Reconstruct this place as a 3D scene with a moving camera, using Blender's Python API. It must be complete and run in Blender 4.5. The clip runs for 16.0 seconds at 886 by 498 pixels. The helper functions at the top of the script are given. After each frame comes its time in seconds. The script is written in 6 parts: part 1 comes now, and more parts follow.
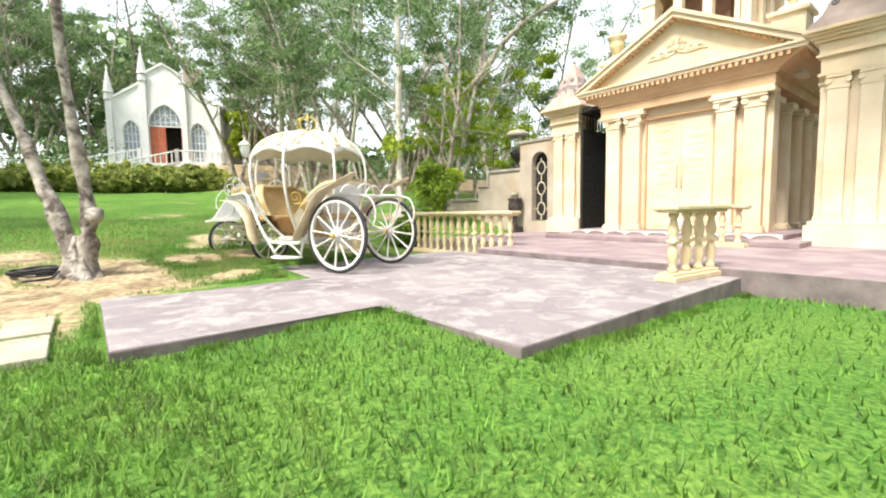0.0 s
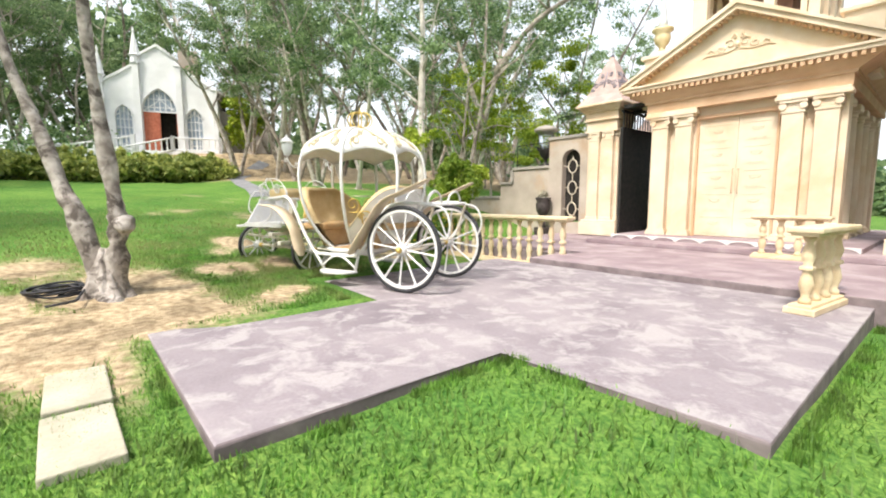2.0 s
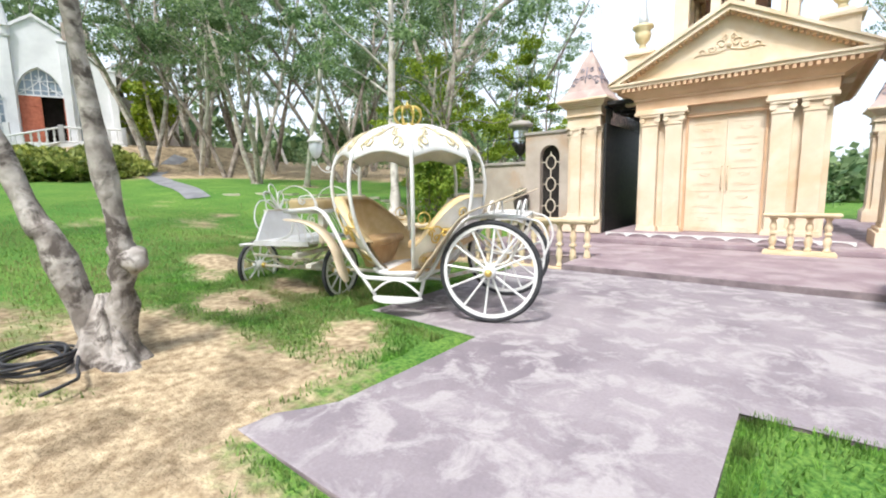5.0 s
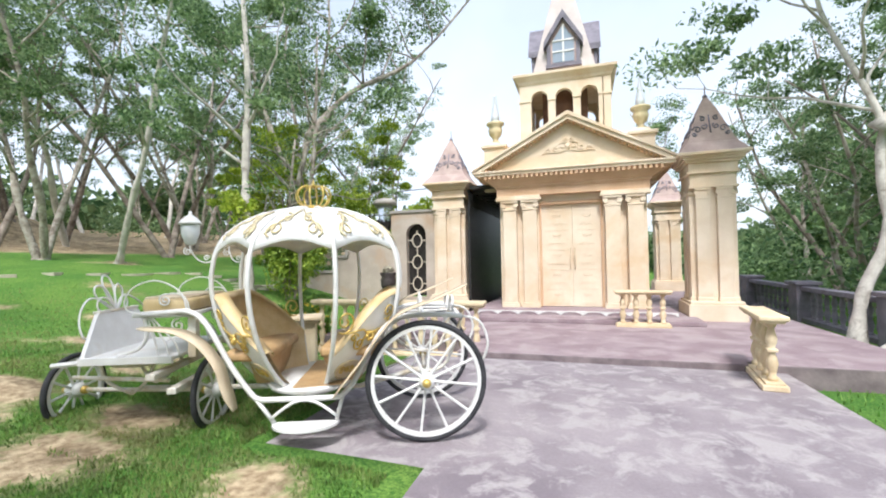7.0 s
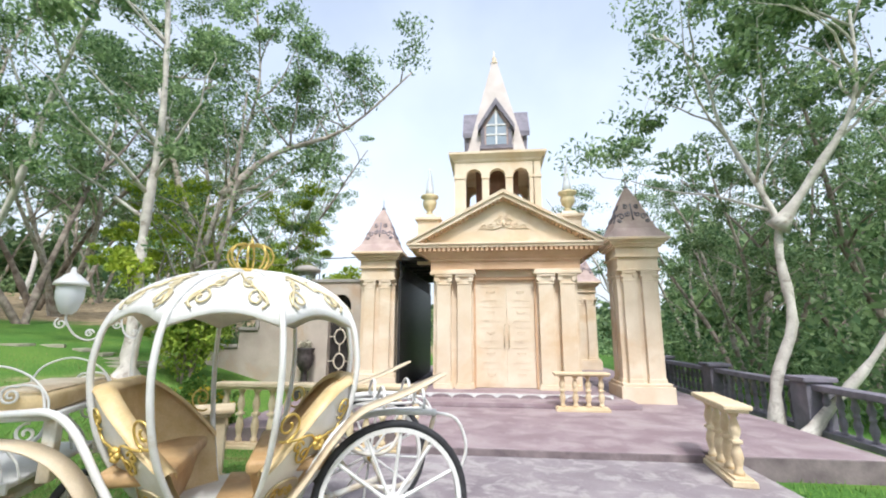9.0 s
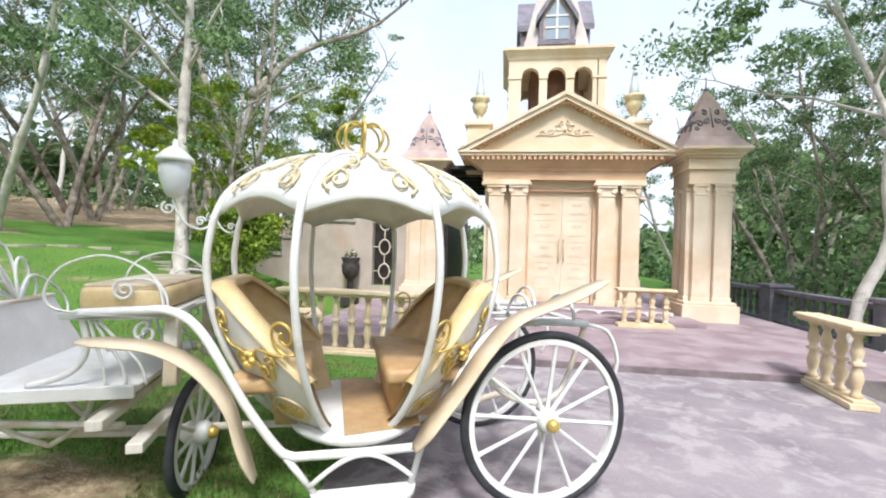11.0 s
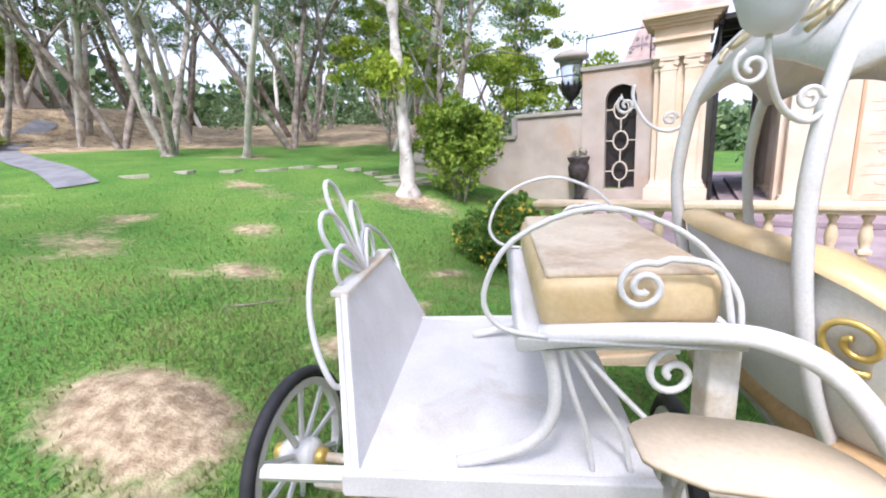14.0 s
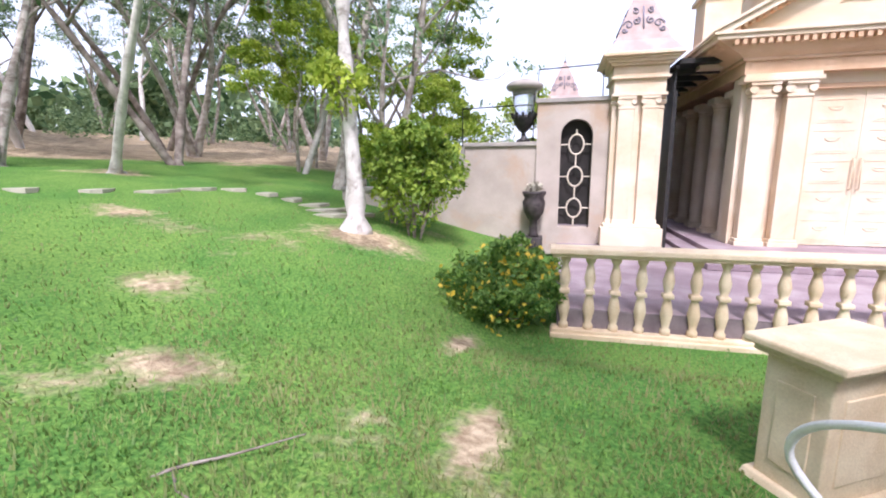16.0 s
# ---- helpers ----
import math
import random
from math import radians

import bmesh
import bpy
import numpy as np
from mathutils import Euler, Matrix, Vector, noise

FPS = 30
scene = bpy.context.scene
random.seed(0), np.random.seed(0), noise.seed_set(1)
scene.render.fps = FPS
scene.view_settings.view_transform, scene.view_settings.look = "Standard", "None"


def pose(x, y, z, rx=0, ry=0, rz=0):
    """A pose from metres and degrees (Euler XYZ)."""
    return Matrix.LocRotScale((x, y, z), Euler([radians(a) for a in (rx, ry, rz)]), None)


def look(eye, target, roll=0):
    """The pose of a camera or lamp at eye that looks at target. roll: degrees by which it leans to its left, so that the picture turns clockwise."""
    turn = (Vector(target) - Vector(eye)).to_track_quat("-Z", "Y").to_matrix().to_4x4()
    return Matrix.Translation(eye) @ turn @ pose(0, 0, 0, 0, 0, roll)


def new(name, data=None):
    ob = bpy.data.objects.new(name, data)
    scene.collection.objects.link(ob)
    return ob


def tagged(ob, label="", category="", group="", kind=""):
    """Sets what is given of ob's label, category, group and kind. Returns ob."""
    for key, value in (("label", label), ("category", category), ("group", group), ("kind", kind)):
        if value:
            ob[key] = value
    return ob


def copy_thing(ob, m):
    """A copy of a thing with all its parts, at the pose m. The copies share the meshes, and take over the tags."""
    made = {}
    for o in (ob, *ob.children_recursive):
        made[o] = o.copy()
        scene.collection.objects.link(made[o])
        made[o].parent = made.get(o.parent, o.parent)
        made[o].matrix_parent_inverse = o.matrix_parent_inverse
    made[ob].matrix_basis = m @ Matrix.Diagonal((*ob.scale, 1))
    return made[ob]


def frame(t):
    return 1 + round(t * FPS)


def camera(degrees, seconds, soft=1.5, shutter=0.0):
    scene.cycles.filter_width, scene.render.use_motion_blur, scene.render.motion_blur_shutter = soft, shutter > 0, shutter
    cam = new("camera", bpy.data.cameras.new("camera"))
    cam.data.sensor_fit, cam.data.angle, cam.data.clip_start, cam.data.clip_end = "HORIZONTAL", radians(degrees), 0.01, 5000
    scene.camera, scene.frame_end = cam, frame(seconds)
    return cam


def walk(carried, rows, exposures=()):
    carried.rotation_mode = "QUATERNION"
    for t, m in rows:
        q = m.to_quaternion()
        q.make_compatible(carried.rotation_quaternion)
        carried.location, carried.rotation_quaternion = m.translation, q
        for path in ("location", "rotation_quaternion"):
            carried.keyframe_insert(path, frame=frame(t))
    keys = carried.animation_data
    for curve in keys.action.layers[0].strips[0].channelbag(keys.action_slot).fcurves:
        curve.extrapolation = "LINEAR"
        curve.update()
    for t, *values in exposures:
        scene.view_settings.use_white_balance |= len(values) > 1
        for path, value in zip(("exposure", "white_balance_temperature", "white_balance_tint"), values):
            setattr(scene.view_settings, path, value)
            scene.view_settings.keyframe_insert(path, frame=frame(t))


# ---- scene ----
cam = camera(90.5, 16.0, 2.0)
PATH = [
    (0, (0.018, 0.197, 1.543), (-1.527, 1.456, 1.367), -1.0),
    (0.5, (-0.394, 0.118, 1.596), (-1.945, 1.367, 1.416), -0.8),
    (1, (-0.712, -0.001, 1.697), (-2.227, 1.283, 1.462), -0.7),
    (1.5, (-1.025, -0.09, 1.766), (-2.527, 1.209, 1.533), -0.1),
    (2, (-1.447, -0.23, 1.86), (-2.957, 1.062, 1.639), -0.1),
    (2.5, (-1.806, -0.445, 1.892), (-3.331, 0.831, 1.681), -0.1),
    (3, (-2.123, -0.655, 1.977), (-3.648, 0.621, 1.762), -2.3),
    (3.5, (-2.52, -0.797, 1.979), (-3.99, 0.541, 1.763), -2.3),
    (3.7, (-2.666, -0.874, 1.985), (-4.1, 0.503, 1.775), -2.3),
    (5.8, (-4.227, -1.002, 2.203), (-5.386, 0.609, 1.957), -1.3),
    (6, (-4.351, -0.962, 2.213), (-5.492, 0.67, 2.025), -1.6),
    (6.5, (-4.677, -0.968, 2.291), (-5.592, 0.807, 2.189), -1.5),
    (7, (-4.878, -0.876, 2.398), (-5.485, 1.029, 2.441), -1.1),
    (7.5, (-5.106, -0.688, 2.451), (-5.511, 1.249, 2.744), -0.5),
    (8, (-5.292, -0.494, 2.518), (-5.594, 1.432, 2.964), -0.8),
    (8.2, (-5.341, -0.448, 2.537), (-5.599, 1.482, 2.99), -0.8),
    (10.3, (-6.324, 0.001, 2.311), (-6.519, 1.987, 2.442), 0.2),
    (10.5, (-6.439, 0.075, 2.304), (-6.653, 2.061, 2.415), 0.7),
    (11, (-6.718, 0.219, 2.334), (-6.993, 2.2, 2.326), 1.7),
    (11.5, (-7.0, 0.321, 2.301), (-7.288, 2.28, 2.023), 1.9),
    (12, (-7.278, 0.537, 2.27), (-7.632, 2.462, 1.857), 1.1),
    (12.5, (-7.579, 0.874, 2.248), (-8.11, 2.756, 1.828), -0.2),
    (13, (-7.915, 1.087, 2.267), (-8.664, 2.891, 1.835), -1.1),
    (13.5, (-8.376, 1.241, 2.321), (-9.254, 2.979, 1.865), -2.8),
    (14, (-8.811, 1.366, 2.392), (-9.773, 3.06, 1.941), -3.5),
    (14.5, (-9.459, 1.5, 2.491), (-10.575, 3.095, 2.032), -5.3),
    (15, (-10.001, 1.618, 2.557), (-11.116, 3.214, 2.1), -5.3),
    (15.5, (-10.500, 1.970, 2.460), (-11.235, 3.777, 2.019), -2.8),
    (16, (-10.860, 2.270, 2.470), (-11.338, 4.180, 2.115), -0.4),
]
walk(cam, [(t, look(eye, target, roll)) for t, eye, target, roll in PATH], [(0.0, 1.2, 6700, 6), (1.5, 1.07, 6600, 10), (3.5, 0.91, 6300, 9), (6.5, 0.75, 5950, 10), (8.0, 0.60, 5950, 9), (11.0, 0.72, 5950, 11), (12.0, 0.79, 5900, 12), (12.7, 0.95, 5700, 15), (14.5, 0.93, 5650, 23), (15.5, 1.0, 5600, 26), (16.0, 1.02, 5700, 25)])

# ---- world and light ----
SUN_EL, SUN_AZ = 56.0, 168.0   # height of the sun, and the bearing it shines from (degrees from +y, clockwise)
world = bpy.data.worlds.new("sky")
scene.world = world
world.use_nodes = True
wn = world.node_tree
sky = wn.nodes.new("ShaderNodeTexSky")
sky.sky_type = "NISHITA"
sky.sun_disc = False
sky.sun_elevation = radians(SUN_EL)
sky.sun_rotation = radians(SUN_AZ)
sky.air_density, sky.dust_density, sky.ozone_density = 1.0, 4.0, 1.0
wn.nodes["Background"].inputs["Strength"].default_value = 0.15
haze = wn.nodes.new("ShaderNodeMix")   # thin bright cloud over the blue
haze.data_type = "RGBA"
wtc = wn.nodes.new("ShaderNodeTexCoord")
wsep = wn.nodes.new("ShaderNodeSeparateXYZ")
wn.links.new(wtc.outputs["Generated"], wsep.inputs["Vector"])
cloud = wn.nodes.new("ShaderNodeTexNoise")
cloud.inputs["Scale"].default_value, cloud.inputs["Detail"].default_value = 2.4, 5.0
wn.links.new(wtc.outputs["Generated"], cloud.inputs["Vector"])
rise = wn.nodes.new("ShaderNodeMapRange")   # thicker haze towards the horizon
rise.inputs["From Min"].default_value, rise.inputs["From Max"].default_value = 0.25, 0.85
rise.inputs["To Min"].default_value, rise.inputs["To Max"].default_value = 0.42, 0.0
wn.links.new(wsep.outputs["Z"], rise.inputs["Value"])
veil = wn.nodes.new("ShaderNodeMath")
veil.operation, veil.use_clamp = "MULTIPLY_ADD", True
veil.inputs[1].default_value = 0.62
wn.links.new(cloud.outputs["Fac"], veil.inputs[0])
wn.links.new(rise.outputs["Result"], veil.inputs[2])
wn.links.new(veil.outputs["Value"], haze.inputs["Factor"])
haze.inputs["B"].default_value = (5.5, 5.7, 5.95, 1)
wn.links.new(sky.outputs["Color"], haze.inputs["A"])
wn.links.new(haze.outputs["Result"], wn.nodes["Background"].inputs["Color"])
sun = new("sun", bpy.data.lights.new("sun", "SUN"))
sun.data.energy, sun.data.angle, sun.data.color = 2.5, radians(9.0), (1.0, 0.955, 0.89)
sd = Vector((math.sin(radians(SUN_AZ)) * math.cos(radians(SUN_EL)), math.cos(radians(SUN_AZ)) * math.cos(radians(SUN_EL)), math.sin(radians(SUN_EL))))
sun.matrix_world = look(sd * 50, (0, 0, 0))


# ---- materials ----
def mat(name, c1, c2, scale=6.0, rough=0.7, metal=0.0, bump=0.1, fine=60.0, detail=4.0, c3=None, patch=0.8, spec=0.4, per_object=0.0, lo=0.35, hi=0.65, plo=0.48, phi=0.62):
    """A surface of two colours mixed by broad noise, with stains of a third colour and fine relief."""
    m = bpy.data.materials.new(name)
    m.use_nodes = True
    nt = m.node_tree
    b = nt.nodes["Principled BSDF"]
    L = nt.links.new
    tc = nt.nodes.new("ShaderNodeTexCoord")
    n1 = nt.nodes.new("ShaderNodeTexNoise")
    n1.inputs["Scale"].default_value, n1.inputs["Detail"].default_value = scale, detail
    n2 = nt.nodes.new("ShaderNodeTexNoise")
    n2.inputs["Scale"].default_value, n2.inputs["Detail"].default_value = fine, 3.0
    geo = nt.nodes.new("ShaderNodeNewGeometry")
    src = geo.outputs["Position"]
    L(src, n1.inputs["Vector"])
    L(src, n2.inputs["Vector"])
    r1 = nt.nodes.new("ShaderNodeValToRGB")
    r1.color_ramp.elements[0].position, r1.color_ramp.elements[1].position = lo, hi
    r1.color_ramp.elements[0].color, r1.color_ramp.elements[1].color = (*c1, 1), (*c2, 1)
    L(n1.outputs["Fac"], r1.inputs["Fac"])
    col = r1.outputs["Color"]
    if c3:
        n3 = nt.nodes.new("ShaderNodeTexNoise")
        n3.inputs["Scale"].default_value, n3.inputs["Detail"].default_value, n3.inputs["Distortion"].default_value, n3.inputs["Roughness"].default_value = patch, 9.0, 0.5, 0.66
        L(src, n3.inputs["Vector"])
        r3 = nt.nodes.new("ShaderNodeValToRGB")
        r3.color_ramp.elements[0].position, r3.color_ramp.elements[1].position = plo, phi
        L(n3.outputs["Fac"], r3.inputs["Fac"])
        mx = nt.nodes.new("ShaderNodeMix")
        mx.data_type = "RGBA"
        L(r3.outputs["Color"], mx.inputs["Factor"])
        L(col, mx.inputs["A"])
        mx.inputs["B"].default_value = (*c3, 1)
        col = mx.outputs["Result"]
    mul = nt.nodes.new("ShaderNodeMix")
    mul.data_type, mul.blend_type = "RGBA", "MULTIPLY"
    mul.inputs["Factor"].default_value = 1.0
    r2 = nt.nodes.new("ShaderNodeMapRange")
    r2.inputs["To Min"].default_value, r2.inputs["To Max"].default_value = 0.82, 1.12
    L(n2.outputs["Fac"], r2.inputs["Value"])
    L(col, mul.inputs["A"])
    L(r2.outputs["Result"], mul.inputs["B"])
    col = mul.outputs["Result"]
    if per_object:
        oi = nt.nodes.new("ShaderNodeObjectInfo")
        hv = nt.nodes.new("ShaderNodeHueSaturation")
        mr = nt.nodes.new("ShaderNodeMapRange")
        mr.inputs["To Min"].default_value, mr.inputs["To Max"].default_value = 1 - per_object, 1 + per_object
        L(oi.outputs["Random"], mr.inputs["Value"])
        L(mr.outputs["Result"], hv.inputs["Value"])
        L(col, hv.inputs["Color"])
        col = hv.outputs["Color"]
    L(col, b.inputs["Base Color"])
    b.inputs["Roughness"].default_value, b.inputs["Metallic"].default_value = rough, metal
    b.inputs["Specular IOR Level"].default_value = spec
    if bump:
        bp = nt.nodes.new("ShaderNodeBump")
        bp.inputs["Strength"].default_value, bp.inputs["Distance"].default_value = bump, 0.02
        L(n2.outputs["Fac"], bp.inputs["Height"])
        L(bp.outputs["Normal"], b.inputs["Normal"])
    return m


def leaf_mat(name, c1, c2, dry=None):
    """Leaves: each leaf a shade between the two colours, letting some light through; dry: a third colour, in patches of the place."""
    m = bpy.data.materials.new(name)
    m.use_nodes = True
    nt = m.node_tree
    L = nt.links.new
    b = nt.nodes["Principled BSDF"]
    geo = nt.nodes.new("ShaderNodeNewGeometry")
    r = nt.nodes.new("ShaderNodeValToRGB")
    r.color_ramp.elements[0].color, r.color_ramp.elements[1].color = (*c1, 1), (*c2, 1)
    L(geo.outputs["Random Per Island"], r.inputs["Fac"])
    col = r.outputs["Color"]
    n1 = nt.nodes.new("ShaderNodeTexNoise")
    n1.inputs["Scale"].default_value, n1.inputs["Detail"].default_value = (0.9 if dry else 0.7), 5.0
    L(geo.outputs["Position"], n1.inputs["Vector"])
    mr = nt.nodes.new("ShaderNodeValToRGB")
    mr.color_ramp.elements[0].position, mr.color_ramp.elements[1].position = (0.35, 0.58) if dry else (0.46, 0.66)
    L(n1.outputs["Fac"], mr.inputs["Fac"])
    mx = nt.nodes.new("ShaderNodeMix")
    mx.data_type = "RGBA"
    L(mr.outputs["Color"], mx.inputs["Factor"])
    if dry:
        mx.inputs["B"].default_value = (*dry, 1)
        sep = nt.nodes.new("ShaderNodeSeparateXYZ")   # the turf is lusher away from the woods
        L(geo.outputs["Position"], sep.inputs["Vector"])
        lush = nt.nodes.new("ShaderNodeMapRange")
        lush.inputs["From Min"].default_value, lush.inputs["From Max"].default_value = -4.0, -10.0
        lush.inputs["To Min"].default_value, lush.inputs["To Max"].default_value = 0.22, 1.0
        L(sep.outputs["X"], lush.inputs["Value"])
        amount = nt.nodes.new("ShaderNodeMath")
        amount.operation = "MULTIPLY"
        L(mr.outputs["Color"], amount.inputs[0])
        L(lush.outputs["Result"], amount.inputs[1])
        L(amount.outputs["Value"], mx.inputs["Factor"])
        n1.inputs["Roughness"].default_value = 0.7
        n3 = nt.nodes.new("ShaderNodeTexNoise")   # clumps
        n3.inputs["Scale"].default_value, n3.inputs["Detail"].default_value = 4.2, 6.0
        n3.inputs["Roughness"].default_value = 0.68
        L(geo.outputs["Position"], n3.inputs["Vector"])
        m3 = nt.nodes.new("ShaderNodeMapRange")
        m3.inputs["From Min"].default_value, m3.inputs["From Max"].default_value = 0.35, 0.65
        m3.inputs["To Min"].default_value, m3.inputs["To Max"].default_value = 0.38, 1.50
        L(n3.outputs["Fac"], m3.inputs["Value"])
        hc = nt.nodes.new("ShaderNodeHueSaturation")
        L(m3.outputs["Result"], hc.inputs["Value"])
        L(col, hc.inputs["Color"])
        col_a = hc.outputs["Color"]
        L(col_a, mx.inputs["A"])
    else:
        hs = nt.nodes.new("ShaderNodeHueSaturation")
        hs.inputs["Value"].default_value, hs.inputs["Hue"].default_value = 1.45, 0.485
        L(col, hs.inputs["Color"])
        L(col, mx.inputs["A"])
        L(hs.outputs["Color"], mx.inputs["B"])
    col = mx.outputs["Result"]
    L(col, b.inputs["Base Color"])
    b.inputs["Roughness"].default_value, b.inputs["Specular IOR Level"].default_value = 0.55, 0.3
    tr = nt.nodes.new("ShaderNodeBsdfTranslucent")
    L(col, tr.inputs["Color"])
    ms = nt.nodes.new("ShaderNodeMixShader")
    ms.inputs["Fac"].default_value = 0.42
    L(b.outputs["BSDF"], ms.inputs[1])
    L(tr.outputs["BSDF"], ms.inputs[2])
    L(ms.outputs["Shader"], nt.nodes["Material Output"].inputs["Surface"])
    return m


def glass_mat(name, tint, rough=0.05, opacity=0.35):
    m = bpy.data.materials.new(name)
    m.use_nodes = True
    b = m.node_tree.nodes["Principled BSDF"]
    b.inputs["Base Color"].default_value = (*tint, 1)
    b.inputs["Roughness"].default_value = rough
    b.inputs["Transmission Weight"].default_value = 1 - opacity
    return m


M_STUCCO = mat("cream_stucco", (0.70, 0.58, 0.43), (0.79, 0.675, 0.525), 1.6, 0.85, 0, 0.08, 90, c3=(0.68, 0.52, 0.34), patch=0.5)
M_SOFFIT = mat("ochre_moulding", (0.58, 0.375, 0.225), (0.66, 0.45, 0.285), 2.0, 0.85, 0, 0.08, 90)
M_STONE = mat("cream_cast_stone", (0.66, 0.52, 0.33), (0.76, 0.64, 0.44), 4.0, 0.8, 0, 0.15, 70, c3=(0.62, 0.48, 0.30), patch=1.6)
M_GREYWALL = mat("grey_beige_render", (0.40, 0.34, 0.28), (0.52, 0.45, 0.38), 1.2, 0.9, 0, 0.1, 60, c3=(0.46, 0.34, 0.24), patch=0.7)
M_COPING = mat("grey_coping", (0.30, 0.28, 0.25), (0.42, 0.38, 0.33), 3, 0.9, 0, 0.1, 50)
M_ROOF = mat("pinkish_grey_roof", (0.40, 0.30, 0.27), (0.50, 0.39, 0.35), 3, 0.85, 0, 0.1, 50)
M_SLATE = mat("slate_grey_paint", (0.16, 0.15, 0.18), (0.24, 0.22, 0.26), 4, 0.7, 0, 0.1, 60)
M_SLAB = mat("worn_mauve_concrete", (0.20, 0.168, 0.185), (0.31, 0.27, 0.28), 0.9, 0.85, 0, 0.2, 45, 9, c3=(0.375, 0.34, 0.338), patch=2.9, plo=0.48, phi=0.60)
# upright sides, coloured darker than the slab and platform tops
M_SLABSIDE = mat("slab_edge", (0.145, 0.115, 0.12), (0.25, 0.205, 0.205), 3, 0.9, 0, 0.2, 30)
M_PLAT = mat("mauve_paving", (0.245, 0.18, 0.195), (0.33, 0.255, 0.27), 1.6, 0.8, 0, 0.08, 45, 7, c3=(0.36, 0.295, 0.30), patch=1.6)
M_STEPSTONE = mat("pale_stepping_stone", (0.38, 0.35, 0.26), (0.48, 0.45, 0.35), 4, 0.9, 0, 0.2, 50)
M_WHITE = mat("white_enamel", (0.70, 0.69, 0.665), (0.78, 0.775, 0.755), 5, 0.4, 0, 0.03, 120, c3=(0.62, 0.57, 0.49), patch=2.6, plo=0.56, phi=0.74)
M_WHITEWORN = mat("worn_white_paint", (0.66, 0.60, 0.50), (0.80, 0.78, 0.72), 7, 0.5, 0, 0.08, 80, c3=(0.60, 0.50, 0.36), patch=4)
M_GOLD = mat("gold_paint", (0.60, 0.42, 0.10), (0.75, 0.56, 0.18), 14, 0.35, 0.55, 0.05, 120)
M_TAN = mat("tan_vinyl", (0.44, 0.27, 0.12), (0.57, 0.39, 0.20), 5, 0.5, 0, 0.08, 60, c3=(0.42, 0.28, 0.14), patch=2.5)
M_BEIGE = mat("beige_fender_paint", (0.60, 0.485, 0.325), (0.70, 0.585, 0.42), 5, 0.5, 0, 0.05, 80)
M_TYRE = mat("black_rubber", (0.025, 0.025, 0.028), (0.05, 0.05, 0.055), 8, 0.7, 0, 0.1, 120)
# iron black; also paints the shade on the temple's passage-side wall
M_IRONSHADE = mat("dark_iron_and_shade", (0.02, 0.02, 0.022), (0.05, 0.045, 0.04), 8, 0.5, 0.3, 0.05, 90)
M_PALEIRON = mat("pale_painted_iron", (0.60, 0.52, 0.40), (0.70, 0.62, 0.50), 8, 0.6, 0, 0.05, 90)
M_DARK = mat("painted_opening_dark", (0.02, 0.018, 0.016), (0.04, 0.034, 0.03), 2, 0.9, 0, 0.0)
M_CHAPEL = mat("white_chapel_paint", (0.72, 0.72, 0.72), (0.82, 0.82, 0.82), 1.2, 0.8, 0, 0.05, 40)
M_WOOD = mat("red_brown_wood", (0.36, 0.10, 0.05), (0.48, 0.15, 0.08), 6, 0.6, 0, 0.1, 60)
M_CORESHADE = mat("brown_arch_shade", (0.16, 0.085, 0.06), (0.24, 0.14, 0.10), 3, 0.9, 0, 0.1, 50)
M_GLASS = glass_mat("blue_grey_glass", (0.35, 0.42, 0.50), 0.1, 0.8)
M_CLEARGLASS = glass_mat("clear_lamp_glass", (0.86, 0.89, 0.92), 0.08, 0.12)
M_URN = mat("dark_bronze_urn", (0.035, 0.028, 0.028), (0.085, 0.07, 0.065), 9, 0.6, 0.2, 0.15, 60)
M_LAMPGLASS = glass_mat("frosted_lamp_glass", (0.80, 0.83, 0.86), 0.35, 0.7)
M_BARK = mat("pale_bark", (0.34, 0.29, 0.24), (0.54, 0.49, 0.42), 5, 0.95, 0, 0.4, 26, 6, c3=(0.22, 0.18, 0.145), patch=3.2)
M_BARKG = mat("mottled_grey_bark", (0.21, 0.18, 0.155), (0.50, 0.455, 0.41), 6.5, 0.95, 0, 1.0, 16, 9, c3=(0.10, 0.082, 0.07), patch=4.5, plo=0.50, phi=0.60)
M_BARKW = mat("white_bark", (0.50, 0.46, 0.41), (0.68, 0.64, 0.58), 4, 0.95, 0, 0.35, 24, 6, c3=(0.30, 0.26, 0.22), patch=2.6, plo=0.54, phi=0.66)
M_BARKD = mat("grey_bark", (0.20, 0.16, 0.13), (0.36, 0.31, 0.26), 4, 0.95, 0, 0.4, 22, 6, c3=(0.13, 0.10, 0.08), patch=2.2)
M_LEAF = leaf_mat("olive_leaves", (0.06, 0.13, 0.055), (0.31, 0.43, 0.20))
M_LEAFL = leaf_mat("bright_leaves", (0.17, 0.28, 0.025), (0.43, 0.51, 0.075))
M_LEAFD = leaf_mat("deep_leaves", (0.05, 0.11, 0.045), (0.25, 0.34, 0.15))
M_BLADE = leaf_mat("grass_blades", (0.045, 0.16, 0.02), (0.20, 0.40, 0.06), (0.29, 0.285, 0.115))
M_SHRUB = leaf_mat("shrub_leaves", (0.06, 0.15, 0.03), (0.22, 0.36, 0.07))
M_PATH = mat("blue_grey_path", (0.17, 0.17, 0.18), (0.25, 0.25, 0.26), 2, 0.9, 0, 0.1, 40)
M_SPIRE = mat("pale_spire_render", (0.52, 0.46, 0.42), (0.62, 0.56, 0.52), 2, 0.85, 0, 0.1, 50)
